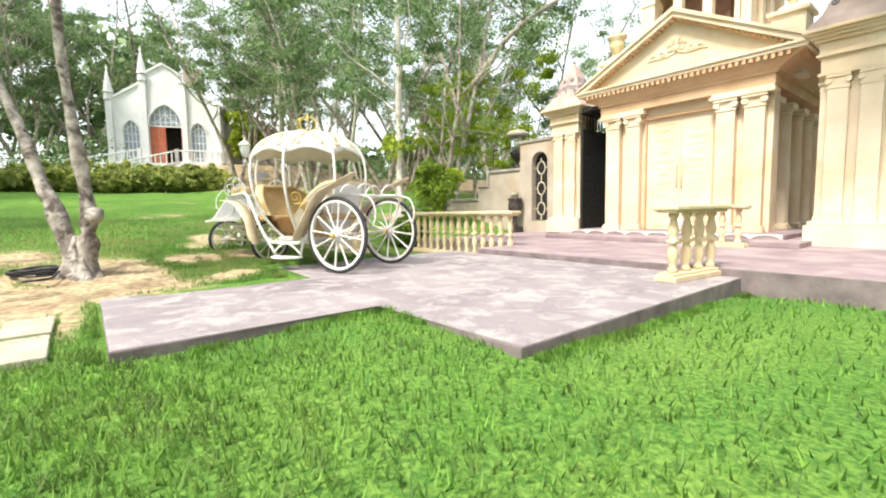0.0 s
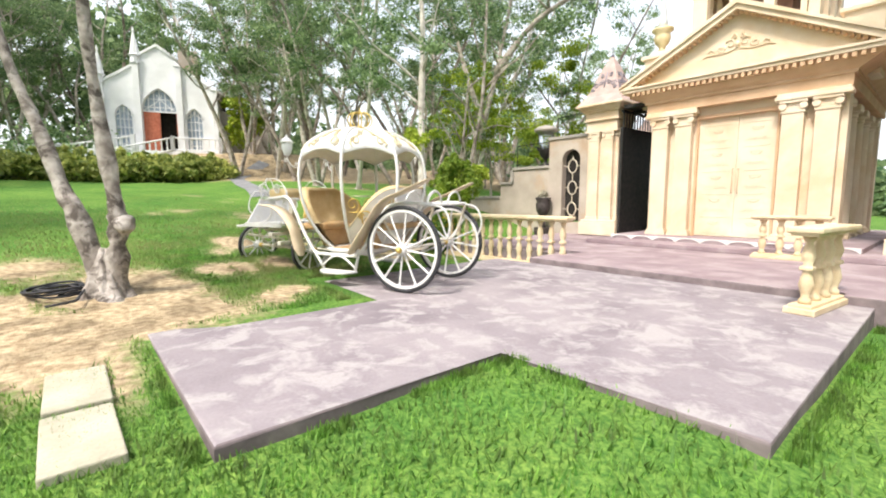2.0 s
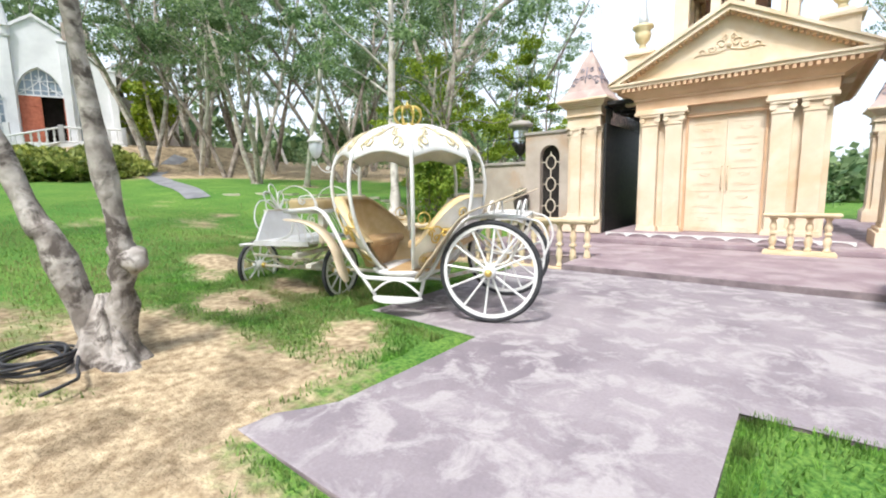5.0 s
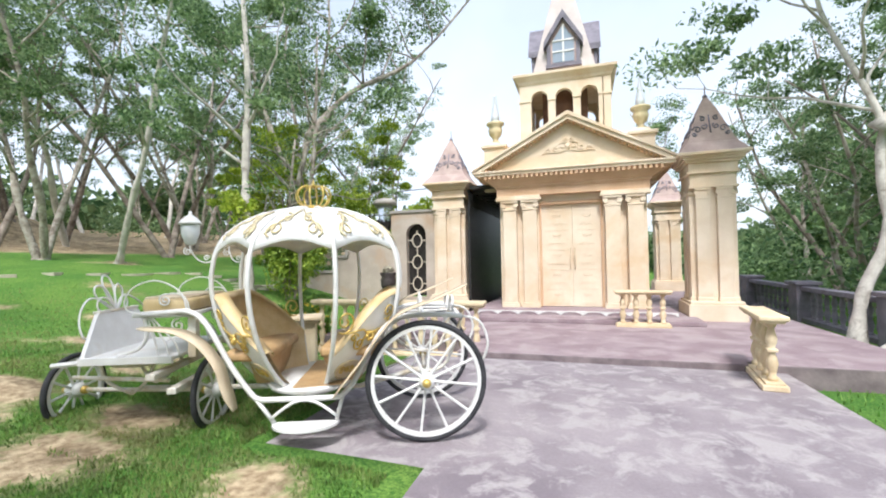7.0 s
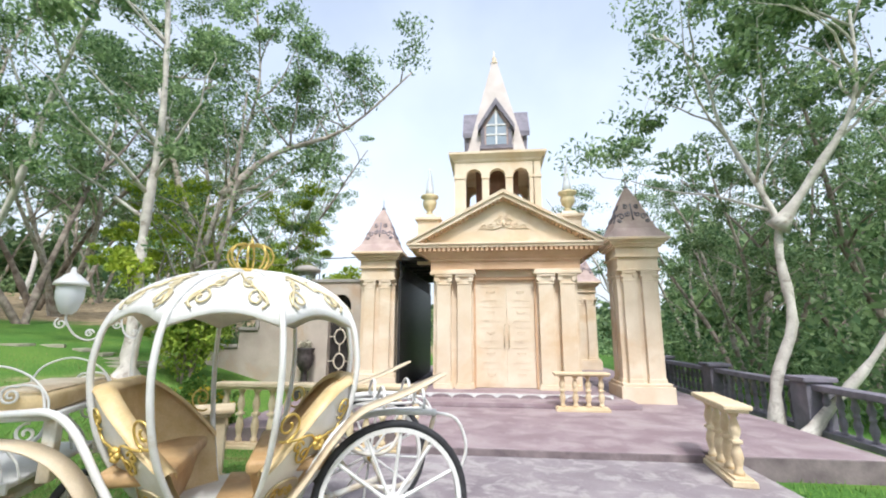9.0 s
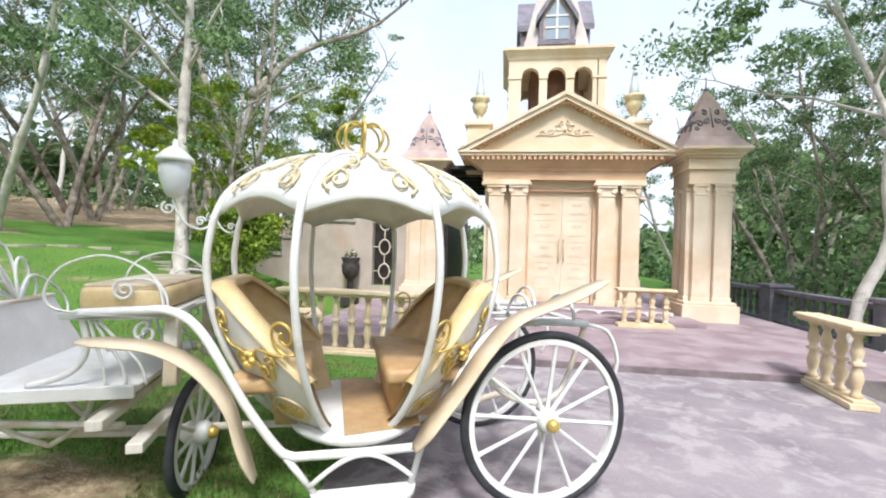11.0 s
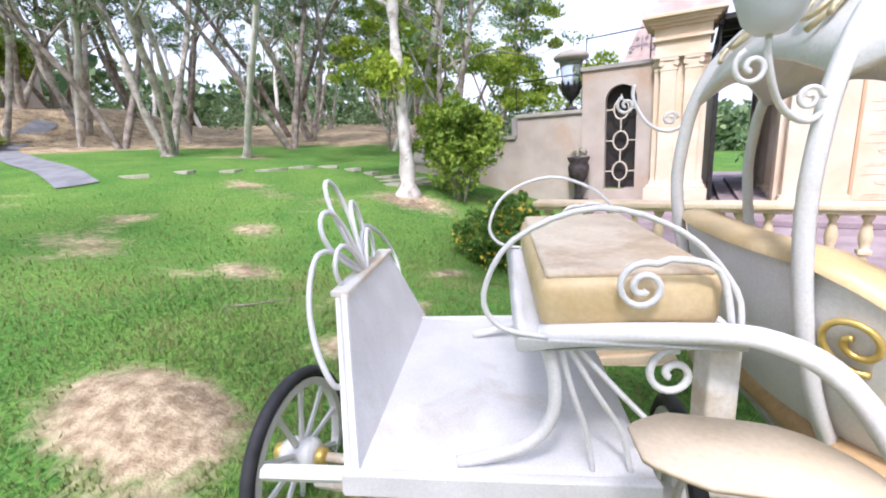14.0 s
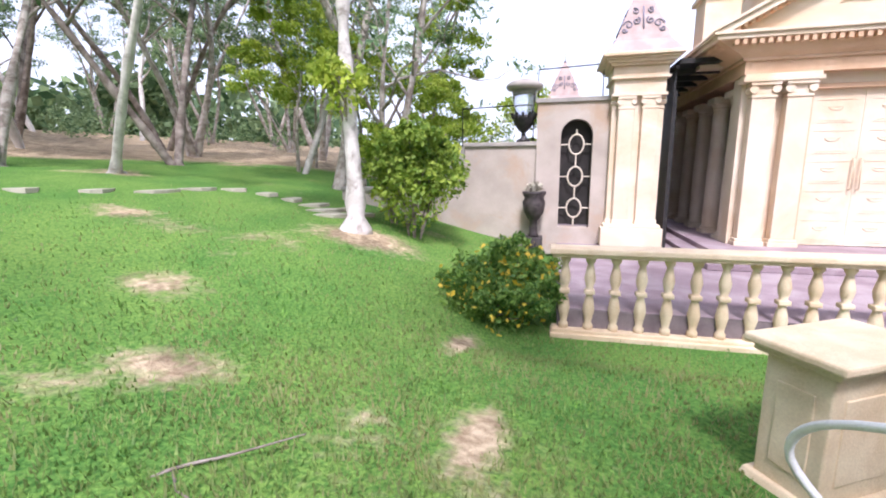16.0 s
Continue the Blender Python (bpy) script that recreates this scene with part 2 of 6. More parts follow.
M_HEDGE = leaf_mat("hedge_leaves", (0.11, 0.17, 0.04), (0.44, 0.47, 0.13))
M_FRESH = leaf_mat("fresh_leaves", (0.095, 0.19, 0.025), (0.32, 0.42, 0.06))
M_FLOWER = leaf_mat("yellow_petals", (0.60, 0.45, 0.03), (0.75, 0.60, 0.08))


# ---- building blocks ----
def part(name, bm, material, parent=None, label="", smooth=False):
    """Links a bmesh as one mesh object under a thing or a part."""
    me = bpy.data.meshes.new(name)
    bm.normal_update()
    bm.to_mesh(me)
    bm.free()
    me.materials.append(material)
    if smooth:
        for p in me.polygons:
            p.use_smooth = True
    ob = new(name, me)
    if parent is not None:
        ob.parent = parent
    if label:
        tagged(ob, label)
    return ob


def thing(name, m, label, category, group="", kind=""):
    ob = new(name)
    ob.empty_display_size = 0.2
    ob.matrix_world = m
    return tagged(ob, label, category, group, kind)


def box(bm, x0, x1, y0, y1, z0, z1, bevel=0.0, taper=1.0):
    cx, cy = (x0 + x1) / 2, (y0 + y1) / 2
    vs = []
    for z, s in ((z0, 1.0), (z1, taper)):
        for x, y in ((x0, y0), (x1, y0), (x1, y1), (x0, y1)):
            vs.append(bm.verts.new((cx + (x - cx) * s, cy + (y - cy) * s, z)))
    fs = [bm.faces.new([vs[i] for i in f]) for f in ((3, 2, 1, 0), (4, 5, 6, 7), (0, 1, 5, 4), (1, 2, 6, 5), (2, 3, 7, 6), (3, 0, 4, 7))]
    if bevel:
        es = {e for f in fs for e in f.edges}
        bmesh.ops.bevel(bm, geom=list(es), offset=bevel, segments=2, affect="EDGES", profile=0.5)


def lathe(bm, cx, cy, prof, seg=16, cap=True):
    """A turned shape from (radius, z) pairs, from the bottom up."""
    rings = []
    for r, z in prof:
        rings.append([bm.verts.new((cx + r * math.cos(2 * math.pi * i / seg), cy + r * math.sin(2 * math.pi * i / seg), z)) for i in range(seg)])
    for a, b in zip(rings, rings[1:]):
        for i in range(seg):
            bm.faces.new((a[i], a[(i + 1) % seg], b[(i + 1) % seg], b[i]))
    if cap:
        bm.faces.new(list(reversed(rings[0])))
        bm.faces.new(rings[-1])


def tube(bm, pts, r, seg=8, closed=False, flat=1.0):
    """A rod along points; r is a radius or one for each point."""
    pts = [Vector(p) for p in pts]
    n = len(pts)
    rs = list(r) if hasattr(r, "__len__") else [r] * n
    rings = []
    up = None
    for i, p in enumerate(pts):
        a = pts[(i - 1) % n] if closed or i else p
        b = pts[(i + 1) % n] if closed or i < n - 1 else p
        d = (b - a).normalized()
        if up is None:
            up = d.cross(Vector((0, 0, 1)))
            if up.length < 0.1:
                up = d.cross(Vector((1, 0, 0)))
        else:
            up = up - d * up.dot(d)
        up.normalize()
        side = d.cross(up)
        rings.append([bm.verts.new(p + (up * math.cos(2 * math.pi * k / seg) + side * flat * math.sin(2 * math.pi * k / seg)) * rs[i]) for k in range(seg)])
    for i in range(n if closed else n - 1):
        a, b = rings[i], rings[(i + 1) % n]
        for k in range(seg):
            bm.faces.new((a[k], a[(k + 1) % seg], b[(k + 1) % seg], b[k]))
    if not closed:
        bm.faces.new(list(reversed(rings[0])))
        bm.faces.new(rings[-1])


def smooth_pts(pts, k=6):
    """Points along a smooth curve through the given ones."""
    P = [Vector(p) for p in pts]
    out = []
    for i in range(len(P) - 1):
        p0, p1, p2, p3 = P[max(i - 1, 0)], P[i], P[i + 1], P[min(i + 2, len(P) - 1)]
        for j in range(k):
            t = j / k
            out.append(0.5 * ((2 * p1) + (p2 - p0) * t + (2 * p0 - 5 * p1 + 4 * p2 - p3) * t * t + (3 * p1 - p0 - 3 * p2 + p3) * t ** 3))
    out.append(P[-1])
    return out


def prism(bm, outline, z0, z1):
    """An upright block over a plan outline."""
    a = [bm.verts.new((x, y, z0)) for x, y in outline]
    b = [bm.verts.new((x, y, z1)) for x, y in outline]
    n = len(outline)
    bm.faces.new(list(reversed(a)))
    bm.faces.new(b)
    for i in range(n):
        bm.faces.new((a[i], a[(i + 1) % n], b[(i + 1) % n], b[i]))


def slab_xz(bm, outline, y0, y1):
    """A plate standing upright over an (x, z) outline, from y0 to y1."""
    a = [bm.verts.new((x, y0, z)) for x, z in outline]
    b = [bm.verts.new((x, y1, z)) for x, z in outline]
    n = len(outline)
    bm.faces.new(a)
    bm.faces.new(list(reversed(b)))
    for i in range(n):
        bm.faces.new((a[(i + 1) % n], a[i], b[i], b[(i + 1) % n]))


def B():
    return bmesh.new()


# ---- ground ----
SLAB_Z, PLAT_Z = 0.57, 0.68


def sstep(a, b, x):
    t = min(1.0, max(0.0, (x - a) / (b - a)))
    return t * t * (3 - 2 * t)


def ground_z(x, y):
    d = -8.0 - 3.0 * sstep(3.0, 7.0, y) - x
    z = 0.60 + (0.095 * d if d > 0 else 0.028 * max(d, -9.0))
    z += 0.40 * sstep(-11.6, -14.8, x) * sstep(4.0, 8.0, y) + 0.038 * max(0.0, y - 1.0) * sstep(-13, -23, x)
    z += 0.10 * sstep(-2.0, -1.0, x) * sstep(2.0, 6.0, y) * sstep(6.0, 1.0, x)
    z += 0.09 * sstep(0.8, 2.2, y) * sstep(-4.2, -3.6, x) * (1 - sstep(-2.4, -1.4, x)) * (1 - sstep(3.0, 4.0, y))
    far = math.hypot(x + 6, y - 6)
    z = z * (1 - sstep(45, 120, far)) + 4.0 * sstep(45, 120, far)
    if x > 2.0:
        z -= 0.10 * min(x - 2.0, 25.0) * sstep(2.0, 9.0, x) * (1 - sstep(45, 90, far))
    m = math.hypot((x + 45.0) / 9.0, (y - 10.0) / 11.0)
    z += 1.55 * (1 - sstep(0.75, 1.35, m))
    z += 0.03 * math.sin(x * 0.9 + 1.3) * math.sin(y * 0.8)
    z += 0.12 * math.exp(-((x + 11.55) / 0.62) ** 2 - ((y - 2.46) / 0.36) ** 2) * (1 + 0.5 * noise.noise(Vector((x * 4, y * 4, 2.0))))   # dug soil
    z += 0.07 * math.exp(-((x + 11.33) / 0.25) ** 2 - ((y - 4.0) / 0.35) ** 2)
    if -12.4 < x < 6.0 and 0.0 < y < 30.0:
        k = sstep(-12.4, -10.9, x) * sstep(6.2, 7.3, y)
        z = z * (1 - k) + 0.33 * k
    return z


def under_slab(x, y):
    arm = -6.50 < x < -3.85 and 0.22 < y < 2.7
    main = -8.10 < x < -1.95 and 2.55 < y < 7.2
    plat = -7.2 < x < 0.2 and 7.0 < y < 23.5
    side = -10.6 < x < 0 and 8.1 < y < 23.4
    return arm or main or plat or side


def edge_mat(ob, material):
    """Gives the upright sides of a slab a second material, darker than the top."""
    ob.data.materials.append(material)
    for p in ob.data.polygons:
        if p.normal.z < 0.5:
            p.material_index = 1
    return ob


def axis(lo, hi, fine_lo, fine_hi, step):
    v = list(np.arange(fine_lo, fine_hi + 1e-6, step))
    g, x = step, fine_lo
    while x > lo:
        g *= 1.25
        x -= g
        v.insert(0, x)
    g, x = step, fine_hi
    while x < hi:
        g *= 1.25
        x += g
        v.append(x)
    return v


def bare(x, y):
    """How bare of grass the soil is, 0 to 1."""
    n = 0.5 + 0.5 * noise.noise(Vector((x * 0.9, y * 0.9, 3.0))) + 0.35 * noise.noise(Vector((x * 2.7, y * 2.7, 7.0)))
    v = 0.0
    for cx, cy, rx, ry, s in ((-8.6, 0.3, 1.9, 1.1, 1.3), (-7.3, 0.7, 1.3, 1.2, 1.1), (-7.0, -0.5, 1.6, 0.9, 1.35), (-8.3, -0.95, 1.3, 0.6, 1.1), (-6.1, -1.0, 1.1, 0.6, 0.9), (-6.75, 0.25, 0.5, 0.9, 1.05), (-5.5, 0.05, 1.2, 0.24, 0.8), (-7.5, 2.1, 0.7, 0.5, 0.9), (-9.4, 1.6, 0.9, 0.5, 0.9),  (-11.55, 2.46, 0.85, 0.50, 1.45), (-10.2, -0.8, 1.5, 1.0, 0.8), (-9.5, 2.7, 0.9, 0.5, 0.9), (-11.1, 3.8, 0.45, 0.3, 0.95), (-7.3, 1.8, 0.8, 0.5, 0.8), (-10.9, 2.0, 0.6, 0.5, 0.8),
                              (-11.3, 4.7, 0.22, 0.7, 0.9), (-11.75, 6.7, 0.25, 0.7, 0.85), (-13.6, 4.8, 0.8, 0.5, 0.72), (-15.0, 6.1, 0.9, 0.5, 0.6), (-14.2, 9.5, 1.5, 0.9, 1.0), (-16.2, 4.2, 1.8, 0.8, 0.58), (-14.1, 4.2, 0.7, 0.4, 0.5), (-17.0, 8.0, 1.5, 0.8, 0.5), (-5.4, -1.3, 1.2, 0.6, 0.6), (-5.6, -0.5, 1.2, 0.5, 0.6), (-9.35, 2.05, 0.9, 0.32, 0.95), (-9.8, 2.75, 0.5, 0.35, 0.8)):
        d = math.hypot((x - cx) / rx, (y - cy) / ry)
        v = max(v, s * max(0.0, 1.25 - d))
    if -24 < x < -9.5 and y > 1.0:   # thin, straw-coloured turf
        big = noise.noise(Vector((x * 0.55, y * 0.55, 11.0))) + 0.5 * noise.noise(Vector((x * 1.6, y * 1.6, 5.0)))
        v = max(v, sstep(-9.5, -11.0, x) * sstep(-0.05, 0.75, big) * 0.60)
    d = math.hypot(x + 9, y - 3)
    wood = sstep(17, 23, d + 2.5 * noise.noise(Vector((x * 0.2, y * 0.2, 0)))) * sstep(-9.0, -12.0, x) * sstep(5.0, 10.0, y - 0.12 * (x + 20)) if x < -9 else 0.0
    v = max(v * (0.45 + 0.75 * n), 0.95 * wood * (0.75 + 0.4 * n))
    return min(1.0, max(0.0, v))


def build_ground():
    xs, ys = axis(-420, 420, -27, 7, 0.25), axis(-420, 420, -6, 20, 0.25)
    verts, dirt = [], []
    for y in ys:
        for x in xs:
            z = ground_z(x, y)
            if all(under_slab(x + a, y + b) for a in (-0.3, 0.3) for b in (-0.3, 0.3)):
                z = min(z, 0.40) - 0.25
            verts.append((x, y, z))
            dirt.append(bare(x, y) if -70 < x < 20 and -20 < y < 60 else 0.4)
    nx = len(xs)
    faces = [(j * nx + i, j * nx + i + 1, (j + 1) * nx + i + 1, (j + 1) * nx + i) for j in range(len(ys) - 1) for i in range(nx - 1)]
    me = bpy.data.meshes.new("ground")
    me.from_pydata(verts, [], faces)
    at = me.color_attributes.new("soil", "FLOAT_COLOR", "POINT")
    at.data.foreach_set("color", np.array([(d, d, d, 1.0) for d in dirt], dtype=np.float32).ravel())
    for p in me.polygons:
        p.use_smooth = True
    m = bpy.data.materials.new("lawn_soil")
    m.use_nodes = True
    nt = m.node_tree
    L = nt.links.new
    b = nt.nodes["Principled BSDF"]
    geo = nt.nodes.new("ShaderNodeNewGeometry")

    def ns(scale, det):
        n = nt.nodes.new("ShaderNodeTexNoise")
        n.inputs["Scale"].default_value, n.inputs["Detail"].default_value = scale, det
        L(geo.outputs["Position"], n.inputs["Vector"])
        return n.outputs["Fac"]

    def ramp(f, c1, c2, lo=0.35, hi=0.65):
        r = nt.nodes.new("ShaderNodeValToRGB")
        r.color_ramp.elements[0].position, r.color_ramp.elements[1].position = lo, hi
        r.color_ramp.elements[0].color, r.color_ramp.elements[1].color = (*c1, 1), (*c2, 1)
        L(f, r.inputs["Fac"])
        return r.outputs["Color"]
    green = ramp(ns(30, 5), (0.055, 0.14, 0.03), (0.165, 0.285, 0.065))
    broad = ramp(ns(0.7, 4), (0.75, 0.88, 0.75), (1.22, 1.12, 1.0))
    mul = nt.nodes.new("ShaderNodeMix")
    mul.data_type, mul.blend_type = "RGBA", "MULTIPLY"
    mul.inputs["Factor"].default_value = 1.0
    L(green, mul.inputs["A"])
    L(broad, mul.inputs["B"])
    soil = ramp(ns(12, 7), (0.28, 0.21, 0.13), (0.53, 0.43, 0.285))
    clods = ramp(ns(1.9, 6), (0.62, 0.60, 0.58), (1.08, 1.06, 1.03), 0.38, 0.54)
    ms = nt.nodes.new("ShaderNodeMix")
    ms.data_type, ms.blend_type = "RGBA", "MULTIPLY"
    ms.inputs["Factor"].default_value = 1.0
    L(soil, ms.inputs["A"])
    L(clods, ms.inputs["B"])
    soil = ms.outputs["Result"]
    ca = nt.nodes.new("ShaderNodeVertexColor")
    ca.layer_name = "soil"
    add = nt.nodes.new("ShaderNodeMath")
    add.operation = "MULTIPLY_ADD"
    L(ns(9, 6), add.inputs[0])
    add.inputs[1].default_value = 0.7
    L(ca.outputs["Color"], add.inputs[2])
    fac = ramp(add.outputs[0], (0, 0, 0), (1, 1, 1), 0.64, 1.08)
    mx = nt.nodes.new("ShaderNodeMix")
    mx.data_type = "RGBA"
    L(fac, mx.inputs["Factor"])
    L(mul.outputs["Result"], mx.inputs["A"])
    L(soil, mx.inputs["B"])
    L(mx.outputs["Result"], b.inputs["Base Color"])
    b.inputs["Roughness"].default_value, b.inputs["Specular IOR Level"].default_value = 0.95, 0.1
    bp = nt.nodes.new("ShaderNodeBump")
    bp.inputs["Strength"].default_value, bp.inputs["Distance"].default_value = 0.6, 0.05
    L(ns(40, 6), bp.inputs["Height"])
    L(bp.outputs["Normal"], b.inputs["Normal"])
    me.materials.append(m)
    tagged(new("ground", me), "green lawn with bare sandy soil patches rising to woodland", "ground", kind="structure")


build_ground()

# ---- forecourt slab and platform ----
bm = B()
prism(bm, [(-3.89, 0.27), (-3.89, 2.51), (-1.99, 2.53), (-1.99, 7.02), (-8.05, 7.02), (-8.05, 2.50), (-6.47, 2.50), (-6.50, 0.28)], 0.2, SLAB_Z)
es = [e for e in bm.edges if abs(e.verts[0].co.z - SLAB_Z) < 1e-4 and abs(e.verts[1].co.z - SLAB_Z) < 1e-4]
bmesh.ops.bevel(bm, geom=es, offset=0.018, segments=2, affect="EDGES", profile=0.5)
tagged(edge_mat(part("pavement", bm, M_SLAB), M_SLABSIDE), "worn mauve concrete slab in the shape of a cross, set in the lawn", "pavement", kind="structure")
bm = B()
prism(bm, [(-7.15, 7.02), (0.1, 7.02), (0.1, 23.6), (-10.75, 23.6), (-10.75, 8.0), (-7.15, 8.0)], 0.2, PLAT_Z)
es = [e for e in bm.edges if abs(e.verts[0].co.z - PLAT_Z) < 1e-4 and abs(e.verts[1].co.z - PLAT_Z) < 1e-4]
bmesh.ops.bevel(bm, geom=es, offset=0.02, segments=2, affect="EDGES", profile=0.5)
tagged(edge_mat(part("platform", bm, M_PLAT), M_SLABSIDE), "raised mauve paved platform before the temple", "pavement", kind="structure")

# stepping stones sunk in the lawn
STONES = [(-5.37, -0.26, 0.78, 0.36, 0), (-4.56, -0.26, 0.78, 0.36, 1), (-5.46, -0.89, 0.76, 0.36, -1), (-4.66, -0.91, 0.76, 0.36, 0)]
for cx, cy, lx, ly, rz in STONES:
    bm = B()
    box(bm, -ly / 2, ly / 2, -lx / 2, lx / 2, -0.05, 0.035, 0.012)
    ob = part("stepping_stone", bm, M_STEPSTONE)
    ob.matrix_world = pose(cx, cy, ground_z(cx, cy) + 0.01, 0, 0, rz + 90)
    tagged(ob, "pale rectangular concrete stepping stone sunk in the soil", "stepping stone", "stepping stones")


# ---- stonework ----
BAL_PROF = [(0.062, 0.0), (0.062, 0.05), (0.040, 0.07), (0.052, 0.13), (0.074, 0.22), (0.060, 0.30), (0.040, 0.37), (0.055, 0.385), (0.055, 0.43), (0.040, 0.445), (0.060, 0.50), (0.070, 0.56), (0.050, 0.64), (0.036, 0.70), (0.050, 0.72), (0.064, 0.74), (0.064, 0.78)]


def balustrade(x0, y, z0, modules, mod, label, rz=0.0, per=4):
    """A balustrade along x: plinth, top rail, and some balusters to a module."""
    length = modules * mod
    th = thing("balustrade", pose(x0, y, z0, 0, 0, rz), label, "balustrade")
    bm = B()
    box(bm, 0, length, -0.15, 0.15, 0, 0.075, 0.012)
    box(bm, 0.02, length - 0.02, -0.11, 0.11, 0.07, 0.11, 0.008)
    part("plinth", bm, M_STONE, th)
    bm = B()
    box(bm, 0.0, length, -0.13, 0.13, 0.885, 0.925, 0.010)
    box(bm, -0.03, length + 0.03, -0.17, 0.17, 0.92, 0.985, 0.018)
    part("top_rail", bm, M_STONE, th)
    first = None
    for k in range(modules):
        for j in range(per):
            xb = k * mod + mod * (j + 0.55) / (per + 0.1)
            if first is None:
                bm = B()
                lathe(bm, 0, 0, BAL_PROF, 12)
                box(bm, -0.062, 0.062, -0.062, 0.062, 0.385, 0.43, 0.006)
                first = part("baluster", bm, M_STONE, th, smooth=True)
                ob = first
            else:
                ob = new("baluster", first.data)
                ob.parent = th
            ob.location = (xb, 0, 0.108)
    return th


long_bal = balustrade(-10.84, 7.98, 0.30, 1, 4.0, "cream stone balustrade with turned balusters between lawn and platform", 0.0, 13)
long_bal.scale = (1, 1, 1.22)
small_bal = balustrade(-4.16, 10.55, PLAT_Z - 0.005, 1, 1.2, "short cream stone balustrade with four balusters on the platform")
small_bal.scale = (1, 1, 0.88)


def stone_pedestal(m, label, L=1.35, W=0.42, H=0.98):
    th = thing("stone_pedestal", m, label, "pedestal")
    bm = B()
    box(bm, -W / 2 - .04, W / 2 + .04, -L / 2 - .04, L / 2 + .04, 0, 0.06, 0.01)
    box(bm, -W / 2 - .03, W / 2 + .03, -L / 2 - .03, L / 2 + .03, 0.06, 0.13, 0.01, 0.92)
    part("base", bm, M_STONE, th)
    bm = B()
    box(bm, -W / 2 + .03, W / 2 - .03, -L / 2 + .03, L / 2 - .03, 0.12, H - 0.10, 0.012)
    for s in (-1, 1):
        box(bm, s * (W / 2 - .03) - .008, s * (W / 2 - .03) + .008, -L / 2 + .12, L / 2 - .12, 0.24, H - 0.24, 0.006)
        box(bm, -W / 2 + .11, W / 2 - .11, s * (L / 2 - .03) - .008, s * (L / 2 - .03) + .008, 0.24, H - 0.24, 0.006)
    part("body", bm, M_STONE, th)
    bm = B()
    box(bm, -W / 2 - .02, W / 2 + .02, -L / 2 - .02, L / 2 + .02, H - 0.10, H - 0.055, 0.012)
    box(bm, -W / 2 - .06, W / 2 + .06, -L / 2 - .06, L / 2 + .06, H - 0.056, H, 0.016)
    part("top", bm, M_STONE, th)
    return th


balustrade(-2.52, 5.93, SLAB_Z, 1, 1.28, "short cream stone balustrade with four balusters on the slab edge", 83)
stone_pedestal(pose(-9.25, 5.05, 0.55, 0, 0, 90 + 30), "solid cream stone pedestal with sunk panels standing in the lawn", 0.72, 0.42, 0.98)


